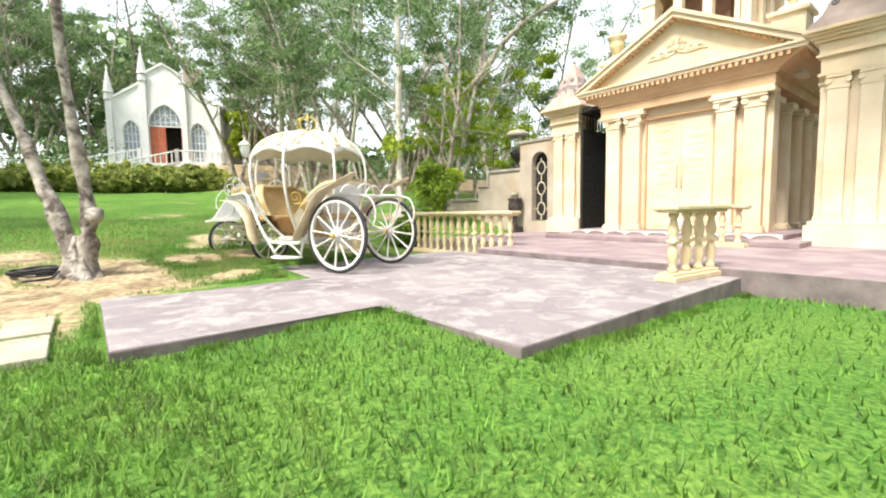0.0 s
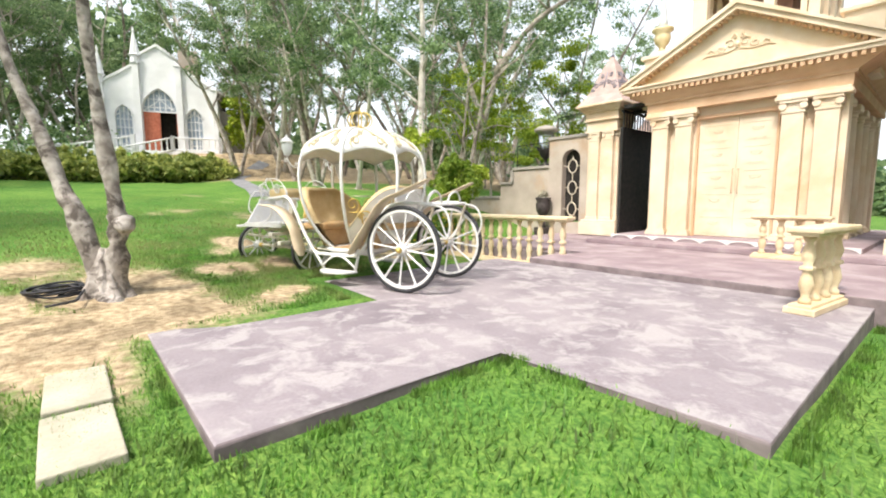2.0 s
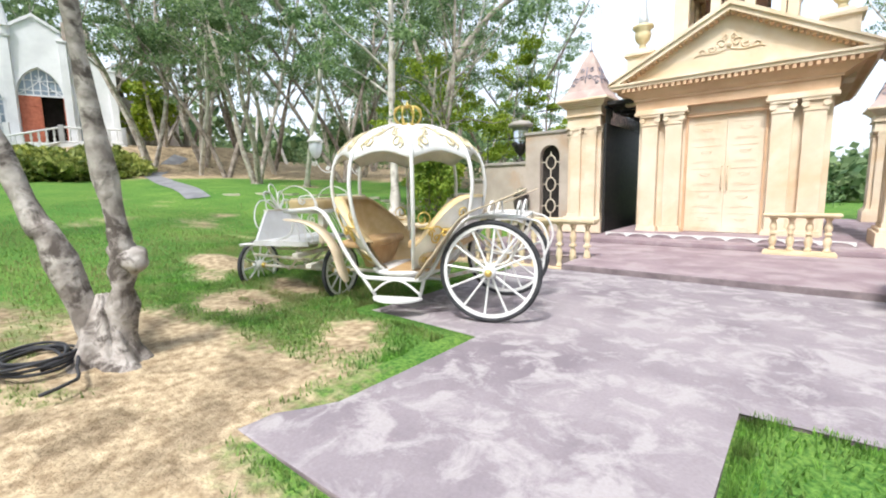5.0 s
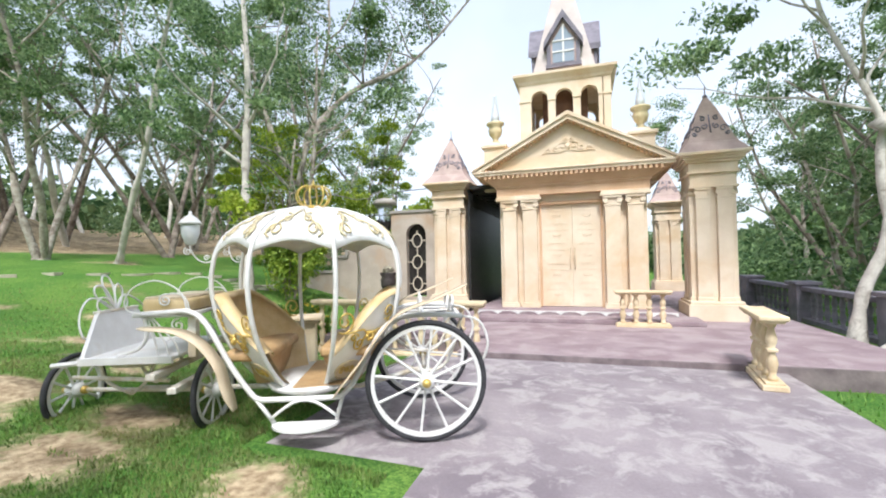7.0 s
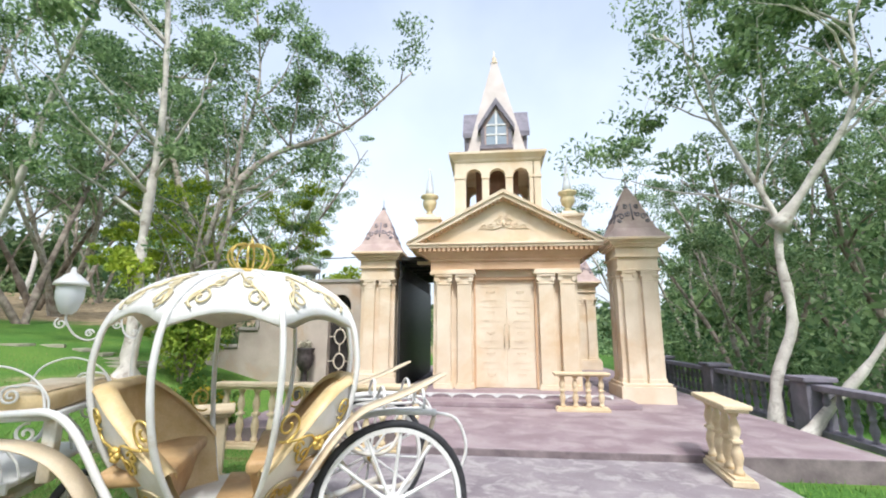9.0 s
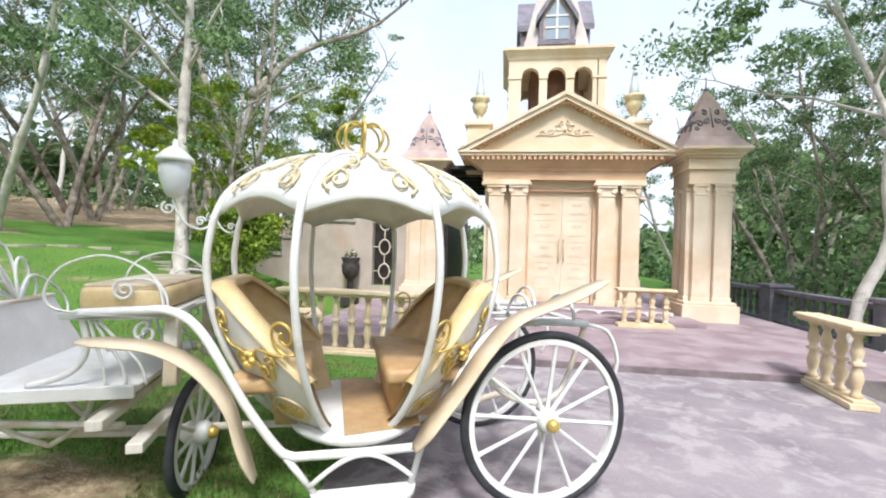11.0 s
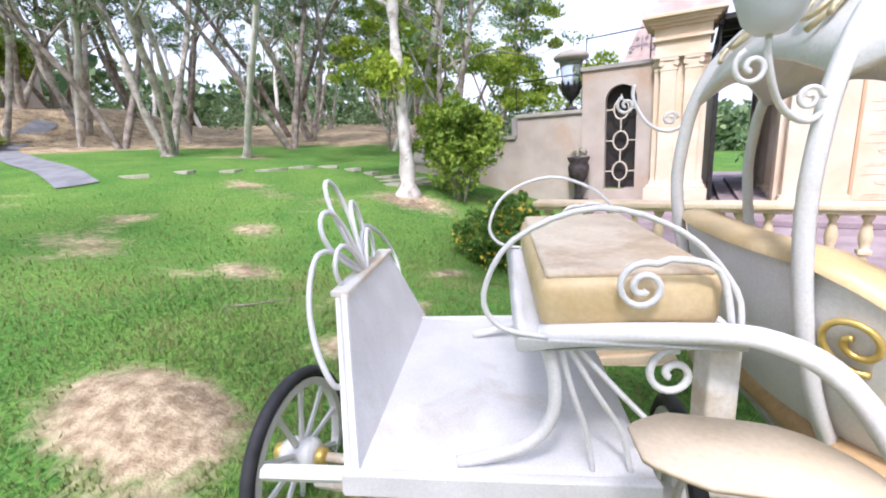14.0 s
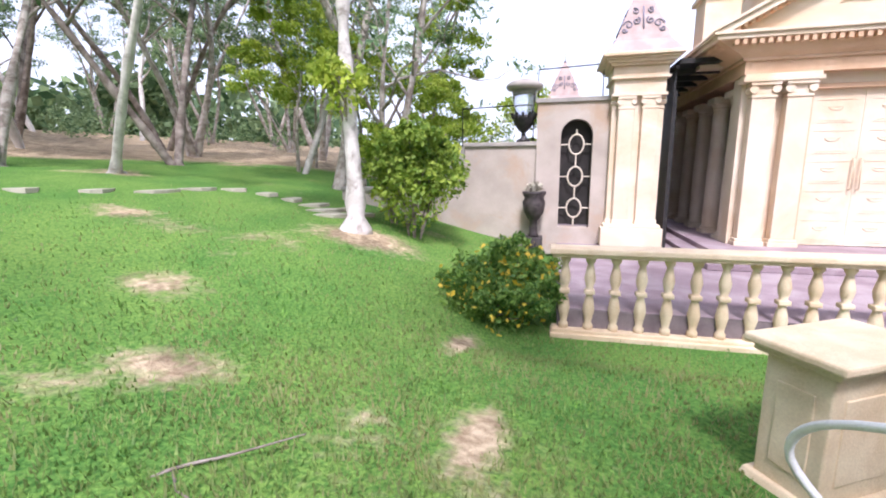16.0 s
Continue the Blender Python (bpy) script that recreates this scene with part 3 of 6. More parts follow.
def corner_pillar(cx, cy, z0, label):
    th = thing("corner_pillar", pose(cx, cy, z0), label, "pillar", "corner pillars")
    bm = B()
    box(bm, -.66, .66, -.66, .66, 0, 0.42, 0.012)
    box(bm, -.61, .61, -.61, .61, 0.42, 0.50, 0.02)
    part("plinth", bm, M_STUCCO, th)
    bm = B()
    box(bm, -.43, .43, -.43, .43, 0.49, 3.42)
    part("core", bm, M_STUCCO, th)
    pil = None
    for k in range(4):
        for s in (-1, 1):
            if pil is None:
                bm = B()
                box(bm, -.185, .185, -.13, .0, 0.49, 0.60, 0.015)
                box(bm, -.165, .165, -.11, .0, 0.59, 3.05, 0.012)
                box(bm, -.18, .18, -.12, .0, 3.05, 3.10, 0.008)
                box(bm, -.19, .19, -.135, .0, 3.26, 3.32, 0.010)
                for v in (-1, 1):
                    ring = [bm.verts.new((v * .15 + .055 * math.cos(a), -.14, 3.20 + .055 * math.sin(a))) for a in np.linspace(0, 2 * math.pi, 13)[:-1]]
                    ring2 = [bm.verts.new((w.co.x, 0.0, w.co.z)) for w in ring]
                    bm.faces.new(ring)
                    for i in range(12):
                        bm.faces.new((ring[i], ring2[i], ring2[(i + 1) % 12], ring[(i + 1) % 12]))
                box(bm, -.165, .165, -.11, .0, 3.10, 3.26)
                pil = part("pilaster", bm, M_STUCCO, th)
                ob = pil
            else:
                ob = new("pilaster", pil.data)
                ob.parent = th
            ob.matrix_local = pose(0, 0, 0, 0, 0, 90 * k) @ pose(s * 0.245, -0.43, 0)
    bm = B()
    z = 3.32
    for half, h in ((.57, .06), (.53, .30), (.60, .05), (.56, .22), (.63, .06), (.69, .06)):
        box(bm, -half, half, -half, half, z, z + h, 0.008)
        z += h
    part("entablature", bm, M_STUCCO, th)
    bm = B()
    box(bm, -.74, .74, -.74, .74, z, z + .05, 0.01)
    box(bm, -.81, .81, -.81, .81, z + .05, z + .12, 0.012)
    part("cornice", bm, M_STUCCO, th)
    z += .12
    bm = B()
    lathe_pts = [(.78, 0), (.56, .28), (.50, .42), (.20, 1.22), (.04, 1.55)]
    prev = None
    for half, dz in lathe_pts:
        ring = [bm.verts.new((sx * half, sy * half, z + dz)) for sx, sy in ((-1, -1), (1, -1), (1, 1), (-1, 1))]
        if prev:
            for i in range(4):
                bm.faces.new((prev[i], prev[(i + 1) % 4], ring[(i + 1) % 4], ring[i]))
        prev = ring
    bm.faces.new(prev)
    part("roof", bm, M_ROOF, th, "pinkish grey pyramid roof")
    bm = B()
    lathe(bm, 0, 0, [(.05, z + 1.53), (.07, z + 1.58), (.02, z + 1.62), (.012, z + 1.85), (.002, z + 1.9)], 8)
    part("finial", bm, M_SLATE, th, smooth=True)
    orn = None
    for k in range(4):
        if orn is None:
            bm = B()
            for s in (-1, 1):
                for a0, rr, cxx, cz in ((0, .10, .30, .62), (2, .085, .14, .70), (1, .075, .16, .92), (3, .06, .38, .50)):
                    pts = [(s * (cxx + rr * (1 - i / 22) * math.cos(a0 + i * 0.45)), -(.50 - (cz + rr * (1 - i / 22) * math.sin(a0 + i * 0.45) - .42) * 0.375) - .012, z + cz + rr * (1 - i / 22) * math.sin(a0 + i * 0.45)) for i in range(18)]
                    tube(bm, pts, 0.017, 5)
            tube(bm, [(0, -.50 - .01 + .375 * .1, z + .52), (0, -.50 - .01 + .375 * .6, z + 1.02)], 0.02, 5)
            orn = part("scroll_ornament", bm, M_SLATE, th, "dark moulded scrollwork", True)
            ob = orn
        else:
            ob = new("scroll_ornament", orn.data)
            ob.parent = th
        ob.matrix_local = pose(0, 0, 0, 0, 0, 90 * k)
    return th


pl = corner_pillar(-9.11, 13.57, 0.71, "square cream corner pillar with paired pilasters and pyramid roof")
scene_pillars = [copy_thing(pl, pose(*p)) for p in ((-1.67, 12.41, 0.66), (-1.05, 22.4, 0.67), (-10.6, 20.5, 0.70))]
scene_pillars[0].scale = (1, 1, 1.03)

# ---- temple ----
temple = thing("temple", pose(-5.21, 12.54, PLAT_Z), "cream stucco temple with pediment, double door and bell tower", "temple")
bm = B()
box(bm, -2.95, 3.05, -1.75, 6.3, 0, 0.11, 0.015)
part("step", bm, M_PLAT, temple, "mauve paved step")
bm = B()
box(bm, -2.62, 2.62, -1.0, 6.0, 0.1, 0.215, 0.012)
part("stylobate", bm, M_PLAT, temple)
bm = B()
out = [(-2.60, 0.0), (2.60, 0.0)]
n = 9
w = 5.2 / n
for i in range(n):
    xr = 2.60 - i * w
    out += [(xr, -0.105)] + [(xr - w / 2 + (w / 2 - 0.03) * math.cos(a), -0.105 + 0.085 * math.sin(a)) for a in np.linspace(0.1, math.pi - 0.1, 8)]
out.append((-2.60, -0.105))
slab_xz(bm, [(x, z + 0.222) for x, z in out], -1.018, -1.003)
part("scalloped_edging", bm, M_WHITE, temple, "white scalloped edging on the riser")
for x0, x1, y0, y1, z0 in ((-2.08, -0.86, 0.06, 0.5, 0.21), (0.86, 2.08, 0.06, 0.5, 0.21), (-0.86, 0.86, 0.06, 0.5, 3.28), (1.35, 1.62, 0.5, 5.6, 0.21), (-2.06, 2.06, 5.6, 5.9, 0.21)):
    bm = B()
    box(bm, x0, x1, y0, y1, z0, 3.6)
    part("wall", bm, M_STUCCO, temple)
# left side wall: the passage's shade is put into its near-black colour
bm = B()
box(bm, -1.62, -1.35, 0.5, 5.6, 0.21, 3.6)
for y in np.arange(0.9, 5.5, .75):
    box(bm, -1.64, -1.61, y, y + .06, 0.21, 3.6)
part("painted_shade_wall", bm, M_IRONSHADE, temple, "side wall along the passage, its shade painted near black")
# pilasters of the front
pil = None
for xc in (-1.76, -1.16, 1.16, 1.76):
    if pil is None:
        bm = B()
        box(bm, -.27, .27, -.22, .06, 0.21, 0.30, 0.012)
        box(bm, -.25, .25, -.20, .06, 0.30, 0.36, 0.015)
        box(bm, -.205, .205, -.16, .06, 0.36, 3.14, 0.012)
        box(bm, -.225, .225, -.18, .06, 3.12, 3.17, 0.008)
        box(bm, -.205, .205, -.16, .06, 3.17, 3.34)
        for v in (-1, 1):
            ring = [bm.verts.new((v * .19 + .075 * math.cos(a), -.20, 3.275 + .075 * math.sin(a))) for a in np.linspace(0, 2 * math.pi, 15)[:-1]]
            ring2 = [bm.verts.new((q.co.x, 0.05, q.co.z)) for q in ring]
            bm.faces.new(ring)
            for i in range(14):
                bm.faces.new((ring[i], ring2[i], ring2[(i + 1) % 14], ring[(i + 1) % 14]))
        box(bm, -.26, .26, -.22, .06, 3.345, 3.41, 0.010)
        pil = part("pilaster", bm, M_STUCCO, temple)
        ob = pil
    else:
        ob = new("pilaster", pil.data)
        ob.parent = temple
    ob.location = (xc, 0, 0)
for s in (-1, 1):
    bm = B()
    box(bm, s * 1.49 - .67, s * 1.49 + .67, -.24, .06, 3.41, 3.49, 0.010)
    box(bm, s * 1.49 - .64, s * 1.49 + .64, -.20, .06, 3.49, 3.56, 0.008)
    part("impost", bm, M_STUCCO, temple)
# columns along both sides
col = None
for s in (1, -1):
    for y in (0.75, 1.85, 2.95, 4.05, 5.15):
        if col is None:
            bm = B()
            box(bm, -.24, .24, -.24, .24, 0.21, 0.29, 0.01)
            lathe(bm, 0, 0, [(.23, .29), (.24, .33), (.20, .37), (.195, .40), (.19, 1.5), (.165, 3.12), (.19, 3.15), (.175, 3.19), (.22, 3.27)], 20)
            box(bm, -.25, .25, -.25, .25, 3.26, 3.41, 0.02)
            col = part("column", bm, M_STUCCO, temple, smooth=False)
            ob = col
        else:
            ob = new("column", col.data)
            ob.parent = temple
        ob.location = (s * 1.84, y, 0)
bm = B()
box(bm, -2.14, 2.14, -.16, 5.95, 3.56, 3.82, 0.008)
box(bm, -2.20, 2.20, -.20, 6.0, 3.80, 3.86, 0.01)
part("entablature", bm, M_SOFFIT, temple, "ochre entablature band")
bm = B()
# soffit flaring out under the cornice
prev = None
for hx, y0, y1, z in ((2.20, -.20, 6.0, 3.86), (2.30, -.26, 6.06, 3.93), (2.62, -.36, 6.25, 4.12), (2.70, -.40, 6.3, 4.16)):
    ring = [bm.verts.new((x, y, z)) for x, y in ((-hx, y0), (hx, y0), (hx, y1), (-hx, y1))]
    if prev:
        for i in range(4):
            bm.faces.new((prev[i], prev[(i + 1) % 4], ring[(i + 1) % 4], ring[i]))
    prev = ring
part("soffit", bm, M_SOFFIT, temple)
bm = B()
for i in range(36):
    x = -2.42 + i * 4.84 / 35
    box(bm, x - .036, x + .036, -.44, -.26, 4.06, 4.16)
for s in (-1, 1):
    for i in range(40):
        y = -.1 + i * .155
        box(bm, s * 2.60 - .08, s * 2.60 + .08, y - .036, y + .036, 4.06, 4.16)
tagged(part("dentil_band", bm, M_SOFFIT, temple), kind="stuff")
bm = B()
box(bm, -2.76, 2.76, -.46, 6.35, 4.16, 4.24, 0.01)
box(bm, -2.82, 2.82, -.50, 6.40, 4.24, 4.30, 0.012)
part("cornice", bm, M_STUCCO, temple)
bm = B()
slab_xz(bm, [(-2.6, 4.29), (2.6, 4.29), (0, 5.68)], -.22, .1)
part("tympanum", bm, M_STUCCO, temple)
dentil = None
for s in (-1, 1):
    bm = B()
    slab_xz(bm, [(s * 2.84, 4.29), (s * 2.78, 4.37), (0, 5.87), (0, 5.76)], -.52, 6.4)
    slab_xz(bm, [(s * 2.55, 4.30), (s * 2.80, 4.30), (0, 5.775), (0, 5.64)], -.47, -.24)
    part("raking_cornice", bm, M_STUCCO, temple)
    for i in range(22):
        f = (i + .5) / 22
        if dentil is None:
            bm = B()
            box(bm, -.034, .034, -.40, -.22, -.02, .08)
            dentil = part("dentil", bm, M_SOFFIT, temple)
            ob = dentil
        else:
            ob = new("dentil", dentil.data)
            ob.parent = temple
        ob.location = (s * 2.45 * (1 - f), 0, 4.30 + (5.62 - 4.30) * f)
bm = B()
for s in (-1, 1):
    for x0, z0, rr, a0 in ((.16, 4.93, .11, 0.5), (.36, 4.86, .10, 2.6), (.56, 4.80, .08, 0.2), (.10, 5.08, .07, 1.5)):
        tube(bm, [(s * (x0 + rr * (1 - i / 20) * math.cos(a0 + i * .45)), -.235, z0 + rr * (1 - i / 20) * math.sin(a0 + i * .45)) for i in range(16)], .016, 5)
    tube(bm, smooth_pts([(s * .05, -.235, 4.80), (s * .3, -.235, 4.74), (s * .62, -.235, 4.76), (s * .75, -.235, 4.72)]), .014, 5)
lathe(bm, 0, -.235, [(.0, 4.82), (.05, 4.84), (.05, 4.93), (.0, 4.97)], 8)
part("pediment_ornament", bm, M_STUCCO, temple, "moulded scroll ornament", True)
# double door
for s in (-1, 1):
    bm = B()
    x0, x1 = (-.855, .042) if s < 0 else (.046, .855)
    box(bm, x0, x1, .12, .20, 0.23, 3.275, 0.004)
    leaf = part("door_leaf", bm, M_STUCCO, temple, "cream door leaf with moulded panels")
    pan = None
    for k in range(5):
        zc = 0.50 + k * 0.585
        bm = B()
        a, b = x0 + .12, x1 - .12
        for q0, q1, q2, q3 in ((a + .04, b - .04, zc - .20, zc - .182), (a + .10, b - .10, zc - .155, zc - .14), (a, b, zc + .225, zc + .24)):
            box(bm, q0, q1, .110, .122, q2, q3, 0.004)
        c = (a + b) / 2
        tube(bm, [(c + .12 * math.cos(t), .117, zc + .10 - .06 * math.sin(t)) for t in np.linspace(0, math.pi, 9)], .011, 5)
        tube(bm, [(c - .13, .117, zc + .10), (c + .13, .117, zc + .10)], .009, 5)
        part("door_panel", bm, M_STUCCO, leaf)
    bm = B()
    xh = -.02 if s < 0 else .108
    tube(bm, [(xh, .10, 1.35), (xh, .04, 1.37), (xh, .04, 1.93), (xh, .10, 1.95)], .014, 8)
    part("door_handle", bm, M_BEIGE, leaf, "long slim bar handle", True)
bm = B()
box(bm, -.90, -.845, .03, .14, .21, 3.33, .006)
box(bm, .845, .90, .03, .14, .21, 3.33, .006)
box(bm, -.90, .90, .025, .14, 3.27, 3.36, .006)
part("door_frame", bm, M_SOFFIT, temple)


# tower
def arch_plate(bm, cx, half, spring, top, x0, x1, y0, y1):
    """The wall over an arched opening, from its springing to the top."""
    pts = [(x0, spring)] + [(cx - half * math.cos(a), spring + half * math.sin(a)) for a in np.linspace(0, math.pi, 13)] + [(x1, spring), (x1, top), (x0, top)]
    slab_xz(bm, pts, y0, y1)


TH, TY, TX = 1.40, 2.35, -.12
face = None
for k in range(4):
    if face is None:
        bm = B()
        e = [-1.40, -1.03, -.50, -.27, .27, .50, 1.03, 1.40]
        for x0, x1 in ((e[0], e[1]), (e[2], e[3]), (e[4], e[5]), (e[6], e[7])):
            box(bm, x0 + (.001 if x0 < -1.3 else 0), x1 - (.25 if x1 > 1.3 else 0), -TH, -TH + .22, 5.55, 6.80)
        for cx, half, x0, x1 in ((-.765, .255, -1.40, -.385), (0, .26, -.385, .385), (.765, .255, .385, 1.15)):
            arch_plate(bm, cx, half, 6.80, 7.28, x0, x1, -TH, -TH + .22)
        box(bm, -1.40, 1.15, -TH, -TH + .22, 4.6, 5.55)
        for x0, x1 in ((-1.42, -1.01), (-.52, -.25), (.25, .52), (1.01, 1.42)):
            box(bm, x0, x1, -TH - .03, -TH + .0, 6.72, 6.79, 0.006)
        face = part("tower_wall", bm, M_STUCCO, temple)
        ob = face
    else:
        ob = new("tower_wall", face.data)
        ob.parent = temple
    ob.matrix_local = pose(TX, TY, 0, 0, 0, 90 * k)
bm = B()
box(bm, -1.2, 1.0, TY - 1.1, TY + 1.1, 5.3, 5.5)
part("tower_floor", bm, M_SOFFIT, temple)
# core added behind the arches; its dark brown paints the shade inside
bm = B()
box(bm, TX - .72, TX + .72, TY - .72, TY + .72, 5.5, 7.26)
part("arch_shade_core", bm, M_CORESHADE, temple, "added core painted dark brown as the shade inside the arches")
bm = B()
prev = None
for half, z in ((1.40, 7.27), (1.44, 7.31), (1.45, 7.38), (1.55, 7.50), (1.59, 7.52), (1.59, 7.60)):
    ring = [bm.verts.new((TX + sx * half, TY + sy * half, z)) for sx, sy in ((-1, -1), (1, -1), (1, 1), (-1, 1))]
    if prev:
        for i in range(4):
            bm.faces.new((prev[i], prev[(i + 1) % 4], ring[(i + 1) % 4], ring[i]))
    else:
        bm.faces.new(list(reversed(ring)))
    prev = ring
bm.faces.new(prev)
part("tower_cornice", bm, M_STUCCO, temple)
bm = B()
prev = None
for half, z in ((1.08, 7.60), (1.0, 7.75), (.10, 11.75)):
    ring = [bm.verts.new((TX + sx * half, TY + sy * half, z)) for sx, sy in ((-1, -1), (1, -1), (1, 1), (-1, 1))]
    if prev:
        for i in range(4):
            bm.faces.new((prev[i], prev[(i + 1) % 4], ring[(i + 1) % 4], ring[i]))
    prev = ring
bm.faces.new(prev)
part("spire", bm, M_SPIRE, temple, "pale pinkish grey spire")
bm = B()
lathe(bm, TX, TY, [(.13, 11.70), (.15, 11.78), (.06, 11.85), (.10, 11.95), (.03, 12.05), (.01, 12.3)], 10)
part("spire_finial", bm, M_STUCCO, temple, smooth=True)
dorm = None
for k in range(4):
    if dorm is None:
        bm = B()
        slab_xz(bm, [(-.46, 7.62), (.46, 7.62), (.46, 8.75), (0, 9.50), (-.46, 8.75)], -1.02, -.5)
        dorm = part("dormer", bm, M_ROOF, temple)
        kids = [dorm]
        bm = B()
        for s in (-1, 1):
            slab_xz(bm, [(s * .62, 8.52), (s * .62, 8.72), (0, 9.73), (0, 9.47)], -1.17, -.5)
        box(bm, -.52, -.40, -1.06, -.96, 8.0, 8.66)
        box(bm, .40, .52, -1.06, -.96, 8.0, 8.66)
        box(bm, -.56, .56, -1.11, -.96, 7.88, 8.0)
        r2 = part("dormer_roof", bm, M_SLATE, temple, "dark slate gabled dormer trim")
        bm = B()
        slab_xz(bm, [(-.34, 8.05), (.34, 8.05), (.34, 8.75), (0, 9.30), (-.34, 8.75)], -1.035, -1.02)
        g2 = part("dormer_glass", bm, M_GLASS, temple)
        bm = B()
        box(bm, -.03, .03, -1.06, -1.03, 8.05, 9.28)
        box(bm, -.34, .34, -1.06, -1.03, 8.38, 8.43)
        box(bm, -.34, .34, -1.06, -1.03, 8.74, 8.79)
        w2 = part("window_bars", bm, M_WHITE, temple)
        for o in (dorm, r2, g2, w2):
            o.matrix_local = pose(TX, TY, 0)
    else:
        for o in (dorm, r2, g2, w2):
            q = new(o.name.split(".")[0], o.data)
            q.parent = temple
            q.matrix_local = pose(TX, TY, 0, 0, 0, 90 * k)
            if "label" in o:
                q["label"] = o["label"]
M_SCROLLGOLD = mat("faded_gilt", (0.62, 0.52, 0.30), (0.72, 0.62, 0.40), 8, 0.5, 0.1, 0.05, 90)
# roof urns on pedestals
for s in (-1, 1):
    urn = thing("roof_urn", pose(-5.34 + s * 2.23, 13.6, 5.36), "gilded cream urn finial on a pedestal beside the tower", "urn", "roof urns")
    bm = B()
    box(bm, -.34, .34, -.34, .34, -.80, .62, 0.01)
    box(bm, -.42, .42, -.42, .42, .62, .72, 0.015)
    box(bm, -.28, .28, -.28, .28, .72, .86, 0.02, .7)
    part("pedestal", bm, M_STUCCO, urn)
    bm = B()
    lathe(bm, 0, 0, [(.16, .85), (.09, .95), (.10, 1.0), (.20, 1.12), (.24, 1.28), (.20, 1.38), (.30, 1.46), (.30, 1.52)], 14)
    part("bowl", bm, M_SCROLLGOLD, urn, smooth=True)
    bm = B()
    lathe(bm, 0, 0, [(.16, 1.52), (.13, 1.75), (.04, 2.35), (.05, 2.40), (.0, 2.5)], 8)
    part("glass_flame", bm, M_LAMPGLASS, urn, smooth=True)

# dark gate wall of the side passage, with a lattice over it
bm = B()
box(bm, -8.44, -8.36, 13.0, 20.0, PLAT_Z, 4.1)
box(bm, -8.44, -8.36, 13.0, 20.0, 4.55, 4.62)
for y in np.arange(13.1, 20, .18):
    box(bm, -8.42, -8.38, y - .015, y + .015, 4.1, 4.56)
tagged(part("passage_partition", bm, M_IRONSHADE), "black panelled partition with a lattice top beside the temple", "partition")

bm = B()
box(bm, -8.36, -7.35, 13.0, 18.6, 4.64, 4.74)
for y in np.arange(13.6, 18.5, .8):
    box(bm, -8.36, -7.42, y - .05, y + .05, 4.52, 4.64)
tagged(part("ceiling_passage", bm, M_IRONSHADE), "dark beamed roof over the passage beside the temple", "ceiling", kind="structure")

# ---- wall with the arched window ----
bm = B()
e0, e1 = -11.29, -9.60
arch_plate(bm, -10.37, .36, 3.26, 4.0, e0, e1, 13.3, 13.6)
box(bm, e0, -10.73, 13.3, 13.6, 0.4, 3.26)
box(bm, -10.01, e1, 13.3, 13.6, 0.4, 3.26)
box(bm, -10.73, -10.01, 13.3, 13.6, 0.4, 1.08)
tagged(part("wall_tall", bm, M_GREYWALL), "grey beige rendered wall with an arched opening", "wall", kind="structure")
bm = B()
box(bm, e0 - .04, e1, 13.25, 13.65, 4.0, 4.10, 0.012)
box(bm, -13.10, e0, 13.36, 13.68, 3.03, 3.13, 0.012)
box(bm, -13.75, -13.10, 13.36, 13.68, 2.48, 2.58, 0.012)
box(bm, -13.20, -13.06, 13.36, 13.68, 2.58, 3.03, 0.012)
box(bm, -16.5, -13.75, 13.36, 13.68, 1.93, 2.03, 0.012)
tagged(part("coping", bm, M_COPING), "grey weathered coping stepping down the wall", "trim", kind="structure")
bm = B()
slab_xz(bm, [(-16.5, .4), (e0, .4), (e0, 3.03), (-13.08, 3.03), (-13.08, 2.48), (-13.75, 2.48), (-13.75, 1.93), (-16.5, 1.93)], 13.42, 13.62)
tagged(part("wall_low", bm, M_GREYWALL), "grey beige rendered garden wall stepping down", "wall", kind="structure")
win = thing("window_1", pose(-10.37, 13.45, 0.04), "arched window with pale iron rings, darkness painted on a backing plate", "window", kind="structure")
# near-black plate paints the darkness behind the rings
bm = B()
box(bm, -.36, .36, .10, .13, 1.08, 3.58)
part("painted_dark_backing", bm, M_DARK, win)
for zc in (1.50, 2.25, 3.0):
    bm = B()
    tube(bm, [(.17 * math.cos(a), -.04, zc + .23 * math.sin(a)) for a in np.linspace(0, 2 * math.pi, 21)[:-1]], .022, 6, True)
    part("ring", bm, M_PALEIRON, win, smooth=True)
    for s in (-1, 1):
        bm = B()
        tube(bm, [(s * .17, -.04, zc), (s * .355, -.04, zc)], .016, 6)
        part("bar", bm, M_PALEIRON, win)
bm = B()
for z0, z1 in ((1.08, 1.27), (1.73, 2.02), (2.48, 2.77), (3.23, 3.35)):
    tube(bm, [(0, -.04, z0), (0, -.04, z1)], .018, 6)
part("centre_bar", bm, M_PALEIRON, win)
bm = B()
tube(bm, [(-13.2, 13.8, 2.9), (-13.2, 13.8, 4.0), (-11.4, 13.8, 4.05), (-11.4, 13.8, 3.0)], .02, 6)
tube(bm, [(-11.3, 13.8, 3.9), (-11.3, 13.8, 4.85), (-9.8, 13.8, 4.9), (-9.8, 13.8, 3.9)], .02, 6)
tube(bm, [(-13.2, 13.8, 3.0), (-13.2, 13.8, 2.2)], .02, 6)
tagged(part("stair_handrail", bm, M_IRONSHADE), "thin dark iron handrail behind the wall", "handrail")
